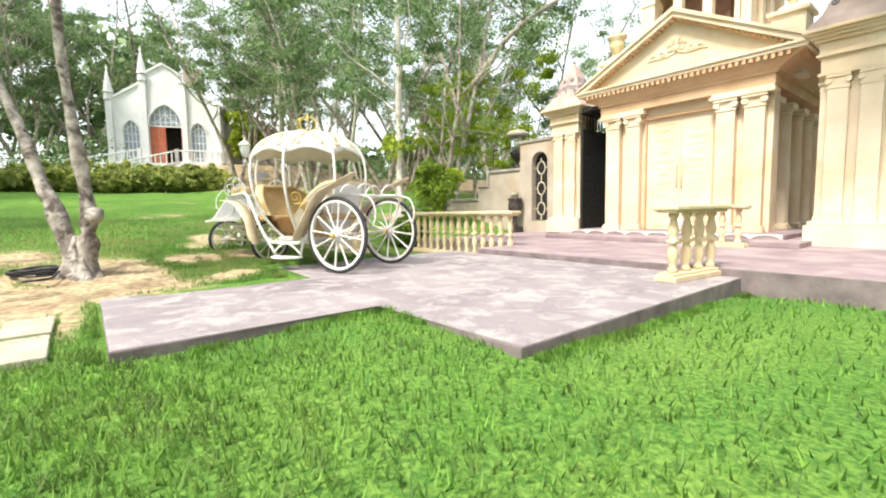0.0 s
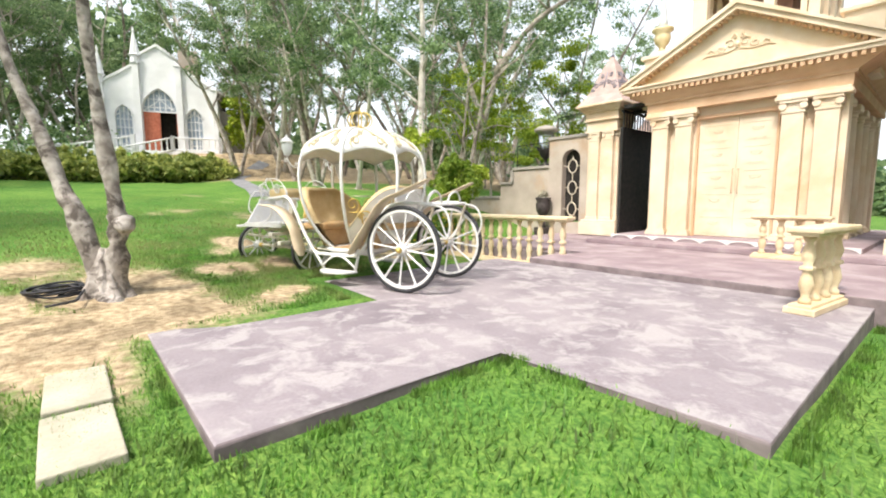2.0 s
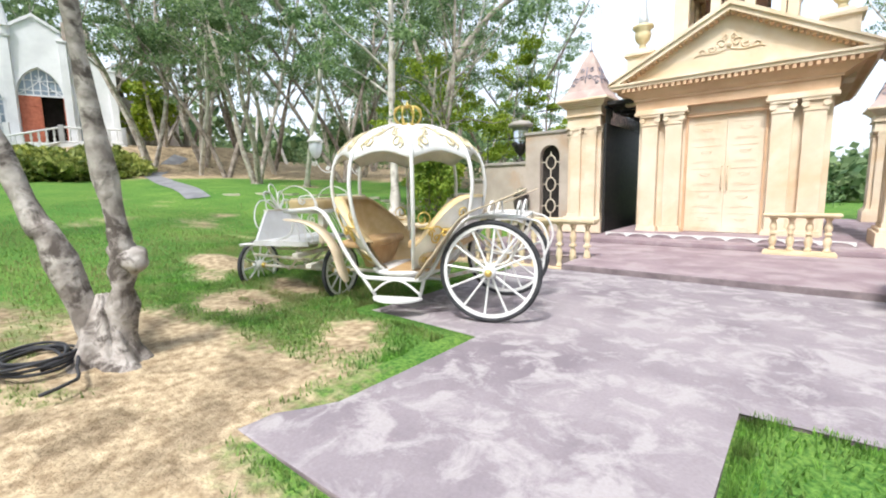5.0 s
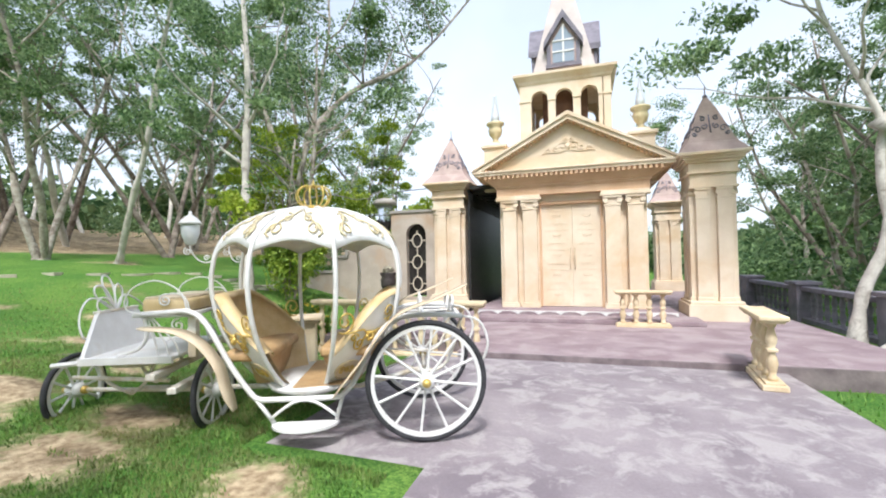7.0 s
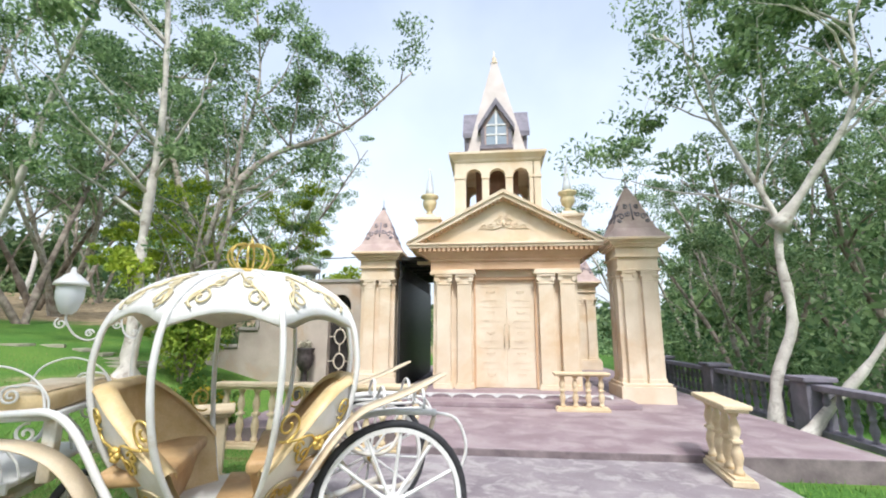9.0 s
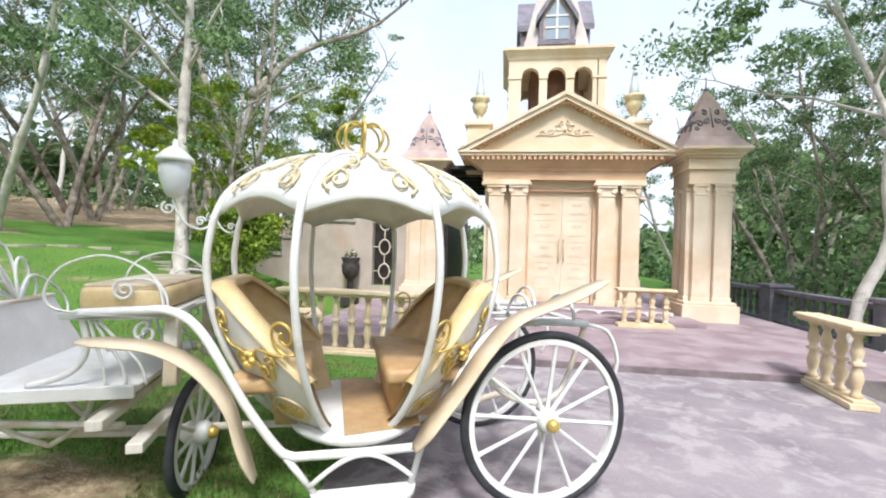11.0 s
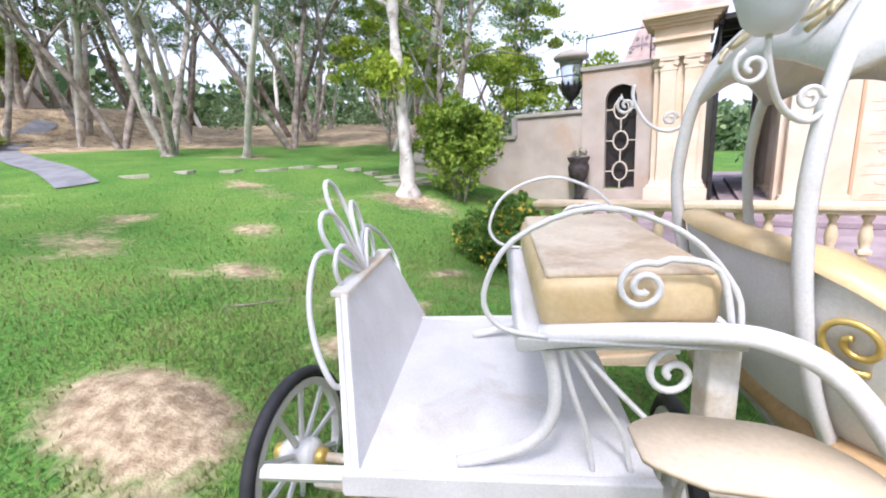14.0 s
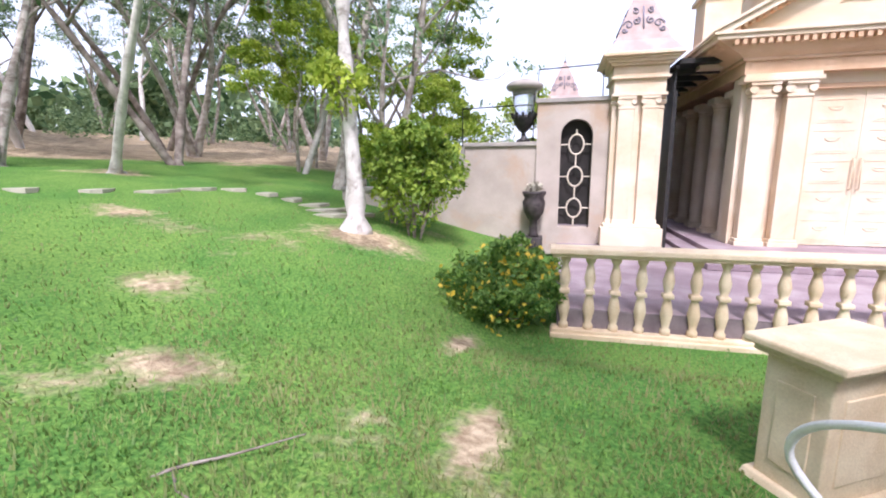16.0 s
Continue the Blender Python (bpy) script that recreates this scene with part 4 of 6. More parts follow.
# lamp on the wall
lamp = thing("wall_lamp", pose(-11.62, 13.52, 3.13), "dark bronze urn lantern with clear glass on the garden wall", "lamp")
bm = B()
lathe(bm, 0, 0, [(.17, 0), (.17, .05), (.06, .10), (.05, .22), (.10, .26), (.22, .40), (.27, .56), (.27, .62)], 14)
part("base_cup", bm, M_IRONSHADE, lamp, smooth=True)
bm = B()
for i in range(12):
    a = 2 * math.pi * i / 12
    tube(bm, [(.26 * math.cos(a), .26 * math.sin(a), .55), (.31 * math.cos(a), .31 * math.sin(a), .68)], .03, 5)
tagged(part("leaf_collar", bm, M_IRONSHADE, lamp), kind="stuff")
bm = B()
lathe(bm, 0, 0, [(.22, .62), (.24, .80), (.30, 1.18), (.32, 1.24)], 16)
part("glass", bm, M_CLEARGLASS, lamp, "clear lamp glass", smooth=True)
bm = B()
lathe(bm, 0, 0, [(.40, 1.22), (.44, 1.27), (.44, 1.33), (.30, 1.42), (.05, 1.48)], 18)
part("cap", bm, M_COPING, lamp, "weathered grey metal cap", smooth=True)
# urn planter before the wall
pu = thing("urn_planter", pose(-11.30, 13.0, 0.75), "dark stone urn planter with pale flowers before the wall", "planter")
bm = B()
box(bm, -.22, .22, -.22, .22, -.3, .12, .015)
lathe(bm, 0, 0, [(.14, .12), (.10, .2), (.09, .5), (.14, .55), (.24, .72), (.27, .95), (.22, 1.05), (.28, 1.15), (.28, 1.2)], 14)
part("urn", bm, M_URN, pu, smooth=True)

# ---- carriage: x runs to its rear, y to its far side ----
CZ = SLAB_Z
carriage = thing("pumpkin_carriage", pose(-7.81, 3.465, CZ, 0, 0, 22), "white pumpkin-shaped wedding carriage with gold scrolls and tan seats", "carriage")


def cpart(name, bm, material, parent=None, label="", smooth=True):
    ob = part(name, bm, material, carriage if parent is None else parent, label, smooth)
    if parent is None:
        ob.location.z = -CZ
    return ob


M_PALEVINYL = mat("pale_beige_vinyl", (0.64, 0.53, 0.37), (0.74, 0.64, 0.48), 6, 0.55, 0, 0.08, 60, c3=(0.50, 0.38, 0.24), patch=2.5)
M_GILTVINYL = mat("gold_vinyl", (0.60, 0.44, 0.21), (0.70, 0.55, 0.31), 6, 0.45, 0, 0.08, 60)
RIB = [(0.50, 1.10), (0.64, 1.22), (0.80, 1.42), (0.93, 1.66), (1.01, 1.92), (1.045, 2.18), (1.03, 2.36), (1.00, 2.50)]
DOME = [(1.00, 2.50), (0.93, 2.645), (0.80, 2.77), (0.62, 2.875), (0.40, 2.95), (0.18, 2.985), (0.06, 2.992)]


def interp(prof, z):
    for (r0, z0), (r1, z1) in zip(prof, prof[1:]):
        if z0 <= z <= z1:
            return r0 + (r1 - r0) * (z - z0) / (z1 - z0)
    return prof[0][0] if z < prof[0][1] else prof[-1][0]


def oct_r(th):
    """How far the flat-sided ring lies inside its ribs' circle."""
    a = (th - math.pi / 8) % (math.pi / 4) - math.pi / 8
    flat = math.cos(math.pi / 8) / math.cos(a)
    return 0.45 * flat + 0.55


for k in range(8):
    th = radians(22.5 + 45 * k)
    bm = B()
    pts = smooth_pts([(r * math.cos(th), r * math.sin(th), z) for r, z in RIB + DOME[1:]], 3)
    tube(bm, pts, 0.024, 8)
    cpart("rib", bm, M_WHITE)
# canopy with scalloped lower edge
bm = B()
NU, NV = 8, 8
for k in range(8):
    a0 = radians(22.5 + 45 * k)
    lay = []
    for off in (0.0, -0.022):
        g = []
        for i in range(NU + 1):
            u = i / NU
            th = a0 + u * math.pi / 4
            col_ = []
            for j in range(NV + 1):
                v = j / NV
                zlow = 2.505 + 0.10 * math.sin(math.pi * u) * 1.0
                f = zlow + (2.99 - zlow) * (1 - (1 - v) ** 1.9)
                r = interp(DOME, f) * (oct_r(th)) + off
                if j == NV:
                    r = 0.05
                col_.append(bm.verts.new((r * math.cos(th), r * math.sin(th), f + off * 0.6)))
            g.append(col_)
        lay.append(g)
    for n_, g in enumerate(lay):
        for i in range(NU):
            for j in range(NV):
                q = (g[i][j], g[i + 1][j], g[i + 1][j + 1], g[i][j + 1])
                bm.faces.new(q if n_ == 0 else tuple(reversed(q)))
    for i in range(NU):
        bm.faces.new((lay[1][i][0], lay[1][i + 1][0], lay[0][i + 1][0], lay[0][i][0]))
cpart("canopy", bm, M_WHITE, None, "white enamel canopy with a scalloped edge")


def dome_pt(th, z, lift=0.016):
    r = interp(DOME, z) * oct_r(th) + lift
    return (r * math.cos(th), r * math.sin(th), z + 0.6 * lift)


M_SCROLL = mat("pale_gilt", (0.62, 0.52, 0.30), (0.72, 0.63, 0.42), 12, 0.4, 0.3, 0.05, 120)


def spiral(c0, c1, r0, turns, a0, s, n=26):
    """Flat spiral as (across, up) pairs."""
    return [(c0 + s * r0 * (1 - 0.82 * i / n) * math.cos(a0 + turns * 2 * math.pi * i / n), c1 + r0 * (1 - 0.82 * i / n) * math.sin(a0 + turns * 2 * math.pi * i / n)) for i in range(n + 1)]


for k in range(8):
    mid = radians(45 * k + 45)
    bm = B()
    for s in (-1, 1):
        tube(bm, [dome_pt(mid + a / 0.9, 2.50 + b) for a, b in spiral(s * 0.19, 0.20, 0.085, 1.4, -1.2, s)], 0.010, 5)
        tube(bm, [dome_pt(mid + a / 0.75, 2.50 + b) for a, b in spiral(s * 0.11, 0.325, 0.055, 1.2, 1.0, s)], 0.009, 5)
        tube(bm, [dome_pt(mid + s * a, 2.50 + b) for a, b in ((0.30, 0.15), (0.22, 0.27), (0.10, 0.35), (0.02, 0.42))], 0.010, 5)
    cpart("canopy_scroll", bm, M_SCROLL, None, "pale gilt scrollwork on the canopy")
# crown
bm = B()
tube(bm, [(0.12 * math.cos(a), 0.12 * math.sin(a), 3.005) for a in np.linspace(0, 2 * math.pi, 25)[:-1]], 0.018, 6, True)
lathe(bm, 0, 0, [(0.0, 3.235), (0.02, 3.24), (0.028, 3.262), (0.015, 3.285), (0.004, 3.33)], 8)
crown = cpart("crown", bm, M_GOLD, None, "gold hoop crown on the canopy")
for k in range(8):
    a = 2 * math.pi * k / 8
    bm = B()
    tube(bm, smooth_pts([(r * math.cos(a), r * math.sin(a), z) for r, z in ((.11, 3.01), (.17, 3.07), (.195, 3.14), (.165, 3.215), (.09, 3.25), (.02, 3.24))], 4), 0.011, 6)
    ob = part("hoop", bm, M_GOLD, crown, "", True)


# tub: front and rear shells, white outside and tan inside
def sill(th):
    c = abs(math.cos(th))
    if math.cos(th) > 0:
        return 1.42 + 0.63 * sstep(0.30, 0.95, c)
    return 1.42 + 0.63 * min(1.0, max(0.0, (c - 0.32) / 0.60))


def shell(a0, a1, off, n=14, m=8):
    bm = B()
    g = []
    for i in range(n + 1):
        th = a0 + (a1 - a0) * i / n
        zt = sill(th)
        col_ = []
        for j in range(m + 1):
            z = 1.10 + (zt - 1.10) * j / m
            r = interp(RIB, z) * (0.985 * oct_r(th)) + off
            col_.append(bm.verts.new((r * math.cos(th), r * math.sin(th), z)))
        g.append(col_)
    for i in range(n):
        for j in range(m):
            bm.faces.new((g[i][j], g[i + 1][j], g[i + 1][j + 1], g[i][j + 1]))
    return bm


for nm, a0, a1 in (("rear", -67.5, 67.5), ("front", 112.5, 247.5)):
    a0, a1 = radians(a0), radians(a1)
    cpart("side_panel", shell(a0, a1, 0.0), M_WHITE, None, "white curved body panel")
    cpart("lining", shell(a0, a1, -0.07), M_GILTVINYL, None, "tan upholstered lining")
    bm = B()
    g = []
    for i in range(25):
        th = a0 + (a1 - a0) * i / 24
        z = sill(th)
        r = interp(RIB, z) * 0.985 * oct_r(th)
        g.append([bm.verts.new(((r + o) * math.cos(th), (r + o) * math.sin(th), z + dz)) for o, dz in ((0.012, -0.01), (0.005, 0.018), (-0.06, 0.03), (-0.125, 0.016), (-0.135, -0.03))])
    for p0, p1 in zip(g, g[1:]):
        for j in range(4):
            bm.faces.new((p0[j], p1[j], p1[j + 1], p0[j + 1]))
    cpart("padded_edge", bm, M_GILTVINYL, None, "wide gold padded edge")
bm = B()
lathe(bm, 0, 0, [(0.10, 0.985), (0.34, 1.0), (0.48, 1.06), (0.515, 1.11), (0.49, 1.125)], 32)
for v in bm.verts:
    v.co.y *= 1.28
cpart("floor", bm, M_WHITE)
bm = B()
prism(bm, [(-.10, -.60), (.40, -.52), (.46, 0), (.40, .52), (-.10, .60)], 1.128, 1.140)
cpart("floor_mat", bm, M_TAN, None, "tan vinyl floor mat", False)
# benches
for s, d0, d1, zt in ((1, 0.20, 0.84, 1.52), (-1, 0.36, 0.82, 1.50)):
    bm = B()
    x0, x1 = sorted((s * d0, s * d1))
    x0, x1 = sorted((s * (d0 + 0.04), s * 0.54))
    box(bm, x0, x1, -0.34, 0.34, 1.12, zt - 0.10, 0.01, 1.42)
    cpart("bench_box", bm, M_TAN)
    bm = B()
    x0, x1 = sorted((s * (d0 - 0.04), s * (d1 - 0.02)))
    box(bm, x0, x1, -0.56, 0.56, zt - 0.105, zt, 0.035)
    cpart("seat_cushion", bm, M_TAN)
bm = B()
n, mm = 64, 30
g = []
for i in range(n + 1):
    th = radians(-62 + 124 * i / n)
    col_ = []
    for j in range(mm + 1):
        f = j / mm
        z = 1.50 + (sill(th) + 0.03 - 1.50) * f
        tuft = abs(math.sin(math.pi * (i / 8 + 2.5 * f)) * math.sin(math.pi * (i / 8 - 2.5 * f))) ** 0.6
        r = interp(RIB, z) * 0.985 - 0.095 - 0.10 * (1 - f) * math.cos(th) - 0.018 * tuft
        col_.append(bm.verts.new((r * math.cos(th), r * math.sin(th), z)))
    g.append(col_)
for i in range(n):
    for j in range(mm):
        bm.faces.new((g[i][j], g[i][j + 1], g[i + 1][j + 1], g[i + 1][j]))
cpart("backrest", bm, M_TAN, None, "curved tan backrest with diamond tufting")


# gold scrolls on the side panels
def tub_pt(th, z, lift=0.014):
    r = interp(RIB, z) * 0.985 * oct_r(th) + lift
    return (r * math.cos(th), r * math.sin(th), z)


for base, s in ((radians(247.5), -1), (radians(112.5), 1), (radians(292.5), 1), (radians(67.5), -1)):
    bm = B()
    for d, zc, rr, a0, tn, lift in ((0.68, 1.86, .085, 4.4, 1.5, .014), (0.57, 1.63, .055, 1.0, 1.4, .014), (0.34, 1.56, .075, 2.6, 1.4, .014), (0.25, 1.63, .05, 0.2, 1.3, .014), (0.13, 1.80, .12, 4.2, 1.5, -.02)):
        tube(bm, [tub_pt(base + s * a, b, lift) for a, b in spiral(d, zc, rr, tn, a0, 1)], 0.0095, 6)
    tube(bm, smooth_pts([tub_pt(base + s * a, b) for a, b in ((0.72, 1.78), (0.66, 1.70), (0.52, 1.67), (0.40, 1.62), (0.36, 1.49))], 4), 0.0095, 6)
    tube(bm, smooth_pts([tub_pt(base + s * a, b) for a, b in ((0.46, 1.60), (0.36, 1.70), (0.22, 1.69), (0.12, 1.69))], 4), 0.0095, 6)
    sc = cpart("panel_scroll", bm, M_GOLD, None, "gold iron scrollwork with a flower")
    bm = B()
    c = Vector(tub_pt(base + s * 0.45, 1.63, 0.03))
    for i in range(6):
        a = i * math.pi / 3
        t1 = Vector((-c.y, c.x, 0)).normalized()
        o = c + t1 * 0.035 * math.cos(a) + Vector((0, 0, 0.035 * math.sin(a)))
        bmesh.ops.create_icosphere(bm, subdivisions=1, radius=0.026, matrix=Matrix.Translation(o))
    part("flower", bm, M_GOLD, sc, "", True)
# lower medallions of the tub
for base in (radians(230), radians(130), radians(50), radians(310)):
    bm = B()
    hub_ = bm.verts.new(tub_pt(base, 1.27, .008))
    rings = []
    for f in (.5, 1.0):
        rings.append([bm.verts.new(tub_pt(base + .20 * f * math.cos(t), 1.27 + .105 * f * math.sin(t), .008)) for t in np.linspace(0, 2 * math.pi, 25)[:-1]])
    for i in range(24):
        bm.faces.new((hub_, rings[0][i], rings[0][(i + 1) % 24]))
        bm.faces.new((rings[0][i], rings[1][i], rings[1][(i + 1) % 24], rings[0][(i + 1) % 24]))
    bmesh.ops.recalc_face_normals(bm, faces=bm.faces)
    md = cpart("medallion", bm, M_BEIGE, None, "faded gold oval medallion", True)
    bm = B()
    for a0, rr, d in ((0, .05, -.10), (2, .05, .10), (1, .04, 0)):
        tube(bm, [tub_pt(base + a, b, 0.014) for a, b in spiral(d, 1.27, rr, 1.3, a0, 1)], 0.008, 5)
    part("medallion_scroll", bm, M_GOLD, md, "", True)
    bm = B()
    tube(bm, [tub_pt(base + .20 * math.cos(t), 1.27 + .105 * math.sin(t), .010) for t in np.linspace(0, 2 * math.pi, 29)[:-1]], 0.009, 5, True)
    part("medallion_rim", bm, M_SCROLL, md, "", True)

# chassis
for s in (-1, 1):
    bm = B()
    tube(bm, smooth_pts([(p, s * q, z) for p, q, z in ((-1.62, .46, 1.89), (-1.30, .50, 1.91), (-1.09, .56, 1.91), (-0.92, .60, 1.78), (-0.69, .62, 1.38), (-0.50, .62, 1.10), (-0.42, .62, 1.04), (-0.30, .62, 1.03), (0.30, .62, 1.03), (0.40, .62, 1.06), (0.52, .61, 1.20), (0.70, .57, 1.54), (0.90, .55, 1.76), (1.20, .55, 1.82), (1.62, .55, 1.80))], 5), 0.028, 8)
    cpart("side_rail", bm, M_WHITE)
    bm = B()
    tube(bm, [(-0.47, s * .62, 1.07), (-0.27, s * .62, 0.79)], 0.022, 6)
    tube(bm, [(0.40, s * .62, 1.06), (0.33, s * .62, 0.80)], 0.022, 6)
    tube(bm, [(-0.30 + 0.64 * i / 14, s * .64, 0.85 + 0.17 * math.sin(math.pi * i / 14)) for i in range(15)], 0.016, 6)
    st = cpart("step_bracket", bm, M_WHITE)
    bm = B()
    prism(bm, [(-0.30, s * .60), (0.36, s * .60)] + [(0.03 + 0.33 * math.cos(a), s * (.60 + 0.27 * math.sin(a))) for a in np.linspace(0.1, math.pi - 0.1, 13)], 0.775, 0.800)
    bmesh.ops.recalc_face_normals(bm, faces=bm.faces)
    part("step_plate", bm, M_WHITE, st, "white half-round step", False)


def ribbon(pts, y0, y1, thick=0.012, round_end=False):
    """A bent flat strip along (x, z) points between two y values."""
    bm = B()
    P = smooth_pts([(x, 0, z) for x, z in pts], 6)
    rows = []
    for i, p in enumerate(P):
        a, b = P[max(i - 1, 0)], P[min(i + 1, len(P) - 1)]
        d = (b - a).normalized()
        nrm = Vector((-d.z, 0, d.x)) * thick
        f = 1.0
        e = min(i, len(P) - 1 - i)
        if e < 4:
            f = 0.45 + 0.14 * e
        c, h = (y0 + y1) / 2, (y1 - y0) / 2 * f
        rows.append([bm.verts.new((p.x, c - h, p.z)), bm.verts.new((p.x, c + h, p.z)), bm.verts.new((p.x + nrm.x, c + h, p.z + nrm.z)), bm.verts.new((p.x + nrm.x, c - h, p.z + nrm.z))])
    for r0, r1 in zip(rows, rows[1:]):
        for j in range(4):
            bm.faces.new((r0[j], r0[(j + 1) % 4], r1[(j + 1) % 4], r1[j]))
    bm.faces.new(rows[0])
    bm.faces.new(list(reversed(rows[-1])))
    bmesh.ops.recalc_face_normals(bm, faces=bm.faces)
    return bm


for s in (-1, 1):
    y0, y1 = sorted((s * 0.60, s * 0.84))
    cpart("rear_fender", ribbon([(0.33, 1.06), (0.47, 1.24), (0.60, 1.40), (0.79, 1.66), (0.99, 1.86), (1.32, 1.985), (1.66, 2.13)], y0, y1), M_BEIGE, None, "curved beige mudguard", True)
    y0, y1 = sorted((s * 0.66, s * 0.88))
    cpart("front_fender", ribbon([(-1.46, 1.79), (-1.30, 1.775), (-1.10, 1.74), (-0.90, 1.62), (-0.75, 1.42), (-0.68, 1.20), (-0.60, 0.99)], y0, y1), M_BEIGE, None, "curved beige mudguard", True)
    # loops behind the cab
    bm = B()
    for x0 in (1.18, 1.52):
        tube(bm, [(x0 + 0.02 * math.sin(t), s * (.32 + .22 * math.cos(t)), 1.80 + .19 * math.sin(t)) for t in np.linspace(0, math.pi, 13)], 0.014, 6)
    tube(bm, smooth_pts([(1.60, s * .55, 1.80), (1.80, s * .55, 1.74), (1.89, s * .55, 1.52), (1.83, s * .55, 1.32)], 4), 0.014, 6)
    cpart("rear_hoop", bm, M_WHITE)
bm = B()
for x in (1.22, 1.60):
    tube(bm, [(x, -.55, 1.80), (x, .55, 1.80)], 0.018, 6)
for y in (-.3, 0, .3):
    tube(bm, [(1.0, y, 1.80), (1.62, y, 1.80)], 0.014, 6)
cpart("rear_rack", bm, M_WHITE)
bm = B()
tube(bm, [(1.235, -.70, 1.18), (1.235, .70, 1.18)], 0.024, 8)
tube(bm, [(-1.885, .05, 1.02), (-.6, 0, 1.0), (0.5, 0, 0.96), (1.235, 0, 1.15)], 0.028, 8)
for s in (-1, 1):
    tube(bm, smooth_pts([(0.76, s * .50, 1.58), (0.98, s * .50, 1.32), (1.235, s * .50, 1.23), (1.46, s * .50, 1.32), (1.62, s * .52, 1.78)], 4), 0.020, 6)
cpart("undercarriage", bm, M_WHITEWORN)


def wheel(m, R, spokes, label):
    """A spoked wheel about its own y axis."""
    bm = B()
    tube(bm, [(R * math.cos(a), 0, R * math.sin(a)) for a in np.linspace(0, 2 * math.pi, 49)[:-1]], 0.030, 8, True)
    tyre = part("wheel", bm, M_TYRE, carriage, label, True)
    tyre.matrix_local = Matrix.Translation((0, 0, -CZ)) @ m
    bm = B()
    ro, ri = R - 0.026, R - 0.062
    for y0, y1 in ((-.022, .022),):
        ring = []
        for a in np.linspace(0, 2 * math.pi, 49)[:-1]:
            ring.append([bm.verts.new((r * math.cos(a), y, r * math.sin(a))) for r, y in ((ro, y0), (ro, y1), (ri, y1), (ri, y0))])
        for i in range(48):
            for j in range(4):
                bm.faces.new((ring[i][j], ring[i][(j + 1) % 4], ring[(i + 1) % 48][(j + 1) % 4], ring[(i + 1) % 48][j]))
    bmesh.ops.recalc_face_normals(bm, faces=bm.faces)
    part("rim", bm, M_WHITE, tyre)
    sp = None
    for i in range(spokes):
        if sp is None:
            bm = B()
            tube(bm, [(0.05, 0, 0), (R * .5, 0, 0), (ri + .005, 0, 0)], [0.017, 0.013, 0.016], 6)
            sp = part("spoke", bm, M_WHITE, tyre)
            o = sp
        else:
            o = new("spoke", sp.data)
            o.parent = tyre
        o.matrix_local = pose(0, 0, 0, 0, 360 / spokes * i + 7, 0)
    bm = B()
    lathe(bm, 0, 0, [(.055, -.09), (.075, -.06), (.08, .06), (.055, .09)], 16)
    for v in bm.verts:
        v.co = Vector((v.co.x, v.co.z, v.co.y))
    bmesh.ops.recalc_face_normals(bm, faces=bm.faces)
    part("hub", bm, M_WHITE, tyre, "", True)
    for s in (-1, 1):
        bm = B()
        lathe(bm, 0, 0, [(.045, .085), (.045, .11), (.035, .135), (.01, .145)], 12)
        for v in bm.verts:
            v.co = Vector((v.co.x, s * v.co.z, v.co.y))
        bmesh.ops.recalc_face_normals(bm, faces=bm.faces)
        part("hub_cap", bm, M_GOLD, tyre, "gold hub cap", True)


wheel(pose(1.235, -.70, 1.18), 0.578, 12, "tall white spoked rear wheel with black tyre")
wheel(pose(1.235, .70, 1.18), 0.578, 12, "tall white spoked rear wheel with black tyre")
AX, AY, AH = -1.885, 0.05, 0.81
FA = math.degrees(math.atan2(-0.135, 0.991)) - 90   # the front axle stands turned
for s in (-1, 1):
    cx, cy = AX + s * AH * 0.991, AY - s * AH * 0.135
    wheel(pose(cx, cy, 1.00, 0, 0, FA), 0.385, 10, "small white spoked front wheel with black tyre")
bm = B()
tube(bm, [(AX - AH * .991, AY + AH * .135, 1.0), (AX + AH * .991, AY - AH * .135, 1.0)], 0.024, 8)
axle = cpart("front_axle", bm, M_WHITEWORN, None, "worn white painted front axle turned to one side")
for s in (-1, 1):
    for t in (-1, 1):
        bm = B()
        tube(bm, smooth_pts([(AX + t * .28, AY + s * .30, 1.40), (AX + t * .20, AY + s * .30, 1.18), (AX, AY + s * .22, 1.02)], 4), 0.018, 6)
        part("spring_arm", bm, M_WHITEWORN, axle, "", True)
bm = B()
tube(bm, [(-2.4, -.28, 1.24), (-1.4, -.38, 1.20)], 0.022, 6)
part("side_bar", bm, M_WHITEWORN, axle)
bm = B()
tube(bm, [(AX + .30 * math.cos(a), AY + .30 * math.sin(a), 1.33) for a in np.linspace(0, 2 * math.pi, 25)[:-1]], 0.018, 6, True)
part("turning_ring", bm, M_WHITEWORN, axle, "", True)
for x0, z0 in ((-1.50, 1.26), (-1.30, 1.12)):
    bm = B()
    box(bm, x0, x0 + .09, -.62, .52, z0, z0 + .06, 0.008)
    part("cross_bar", bm, M_WHITEWORN, axle)

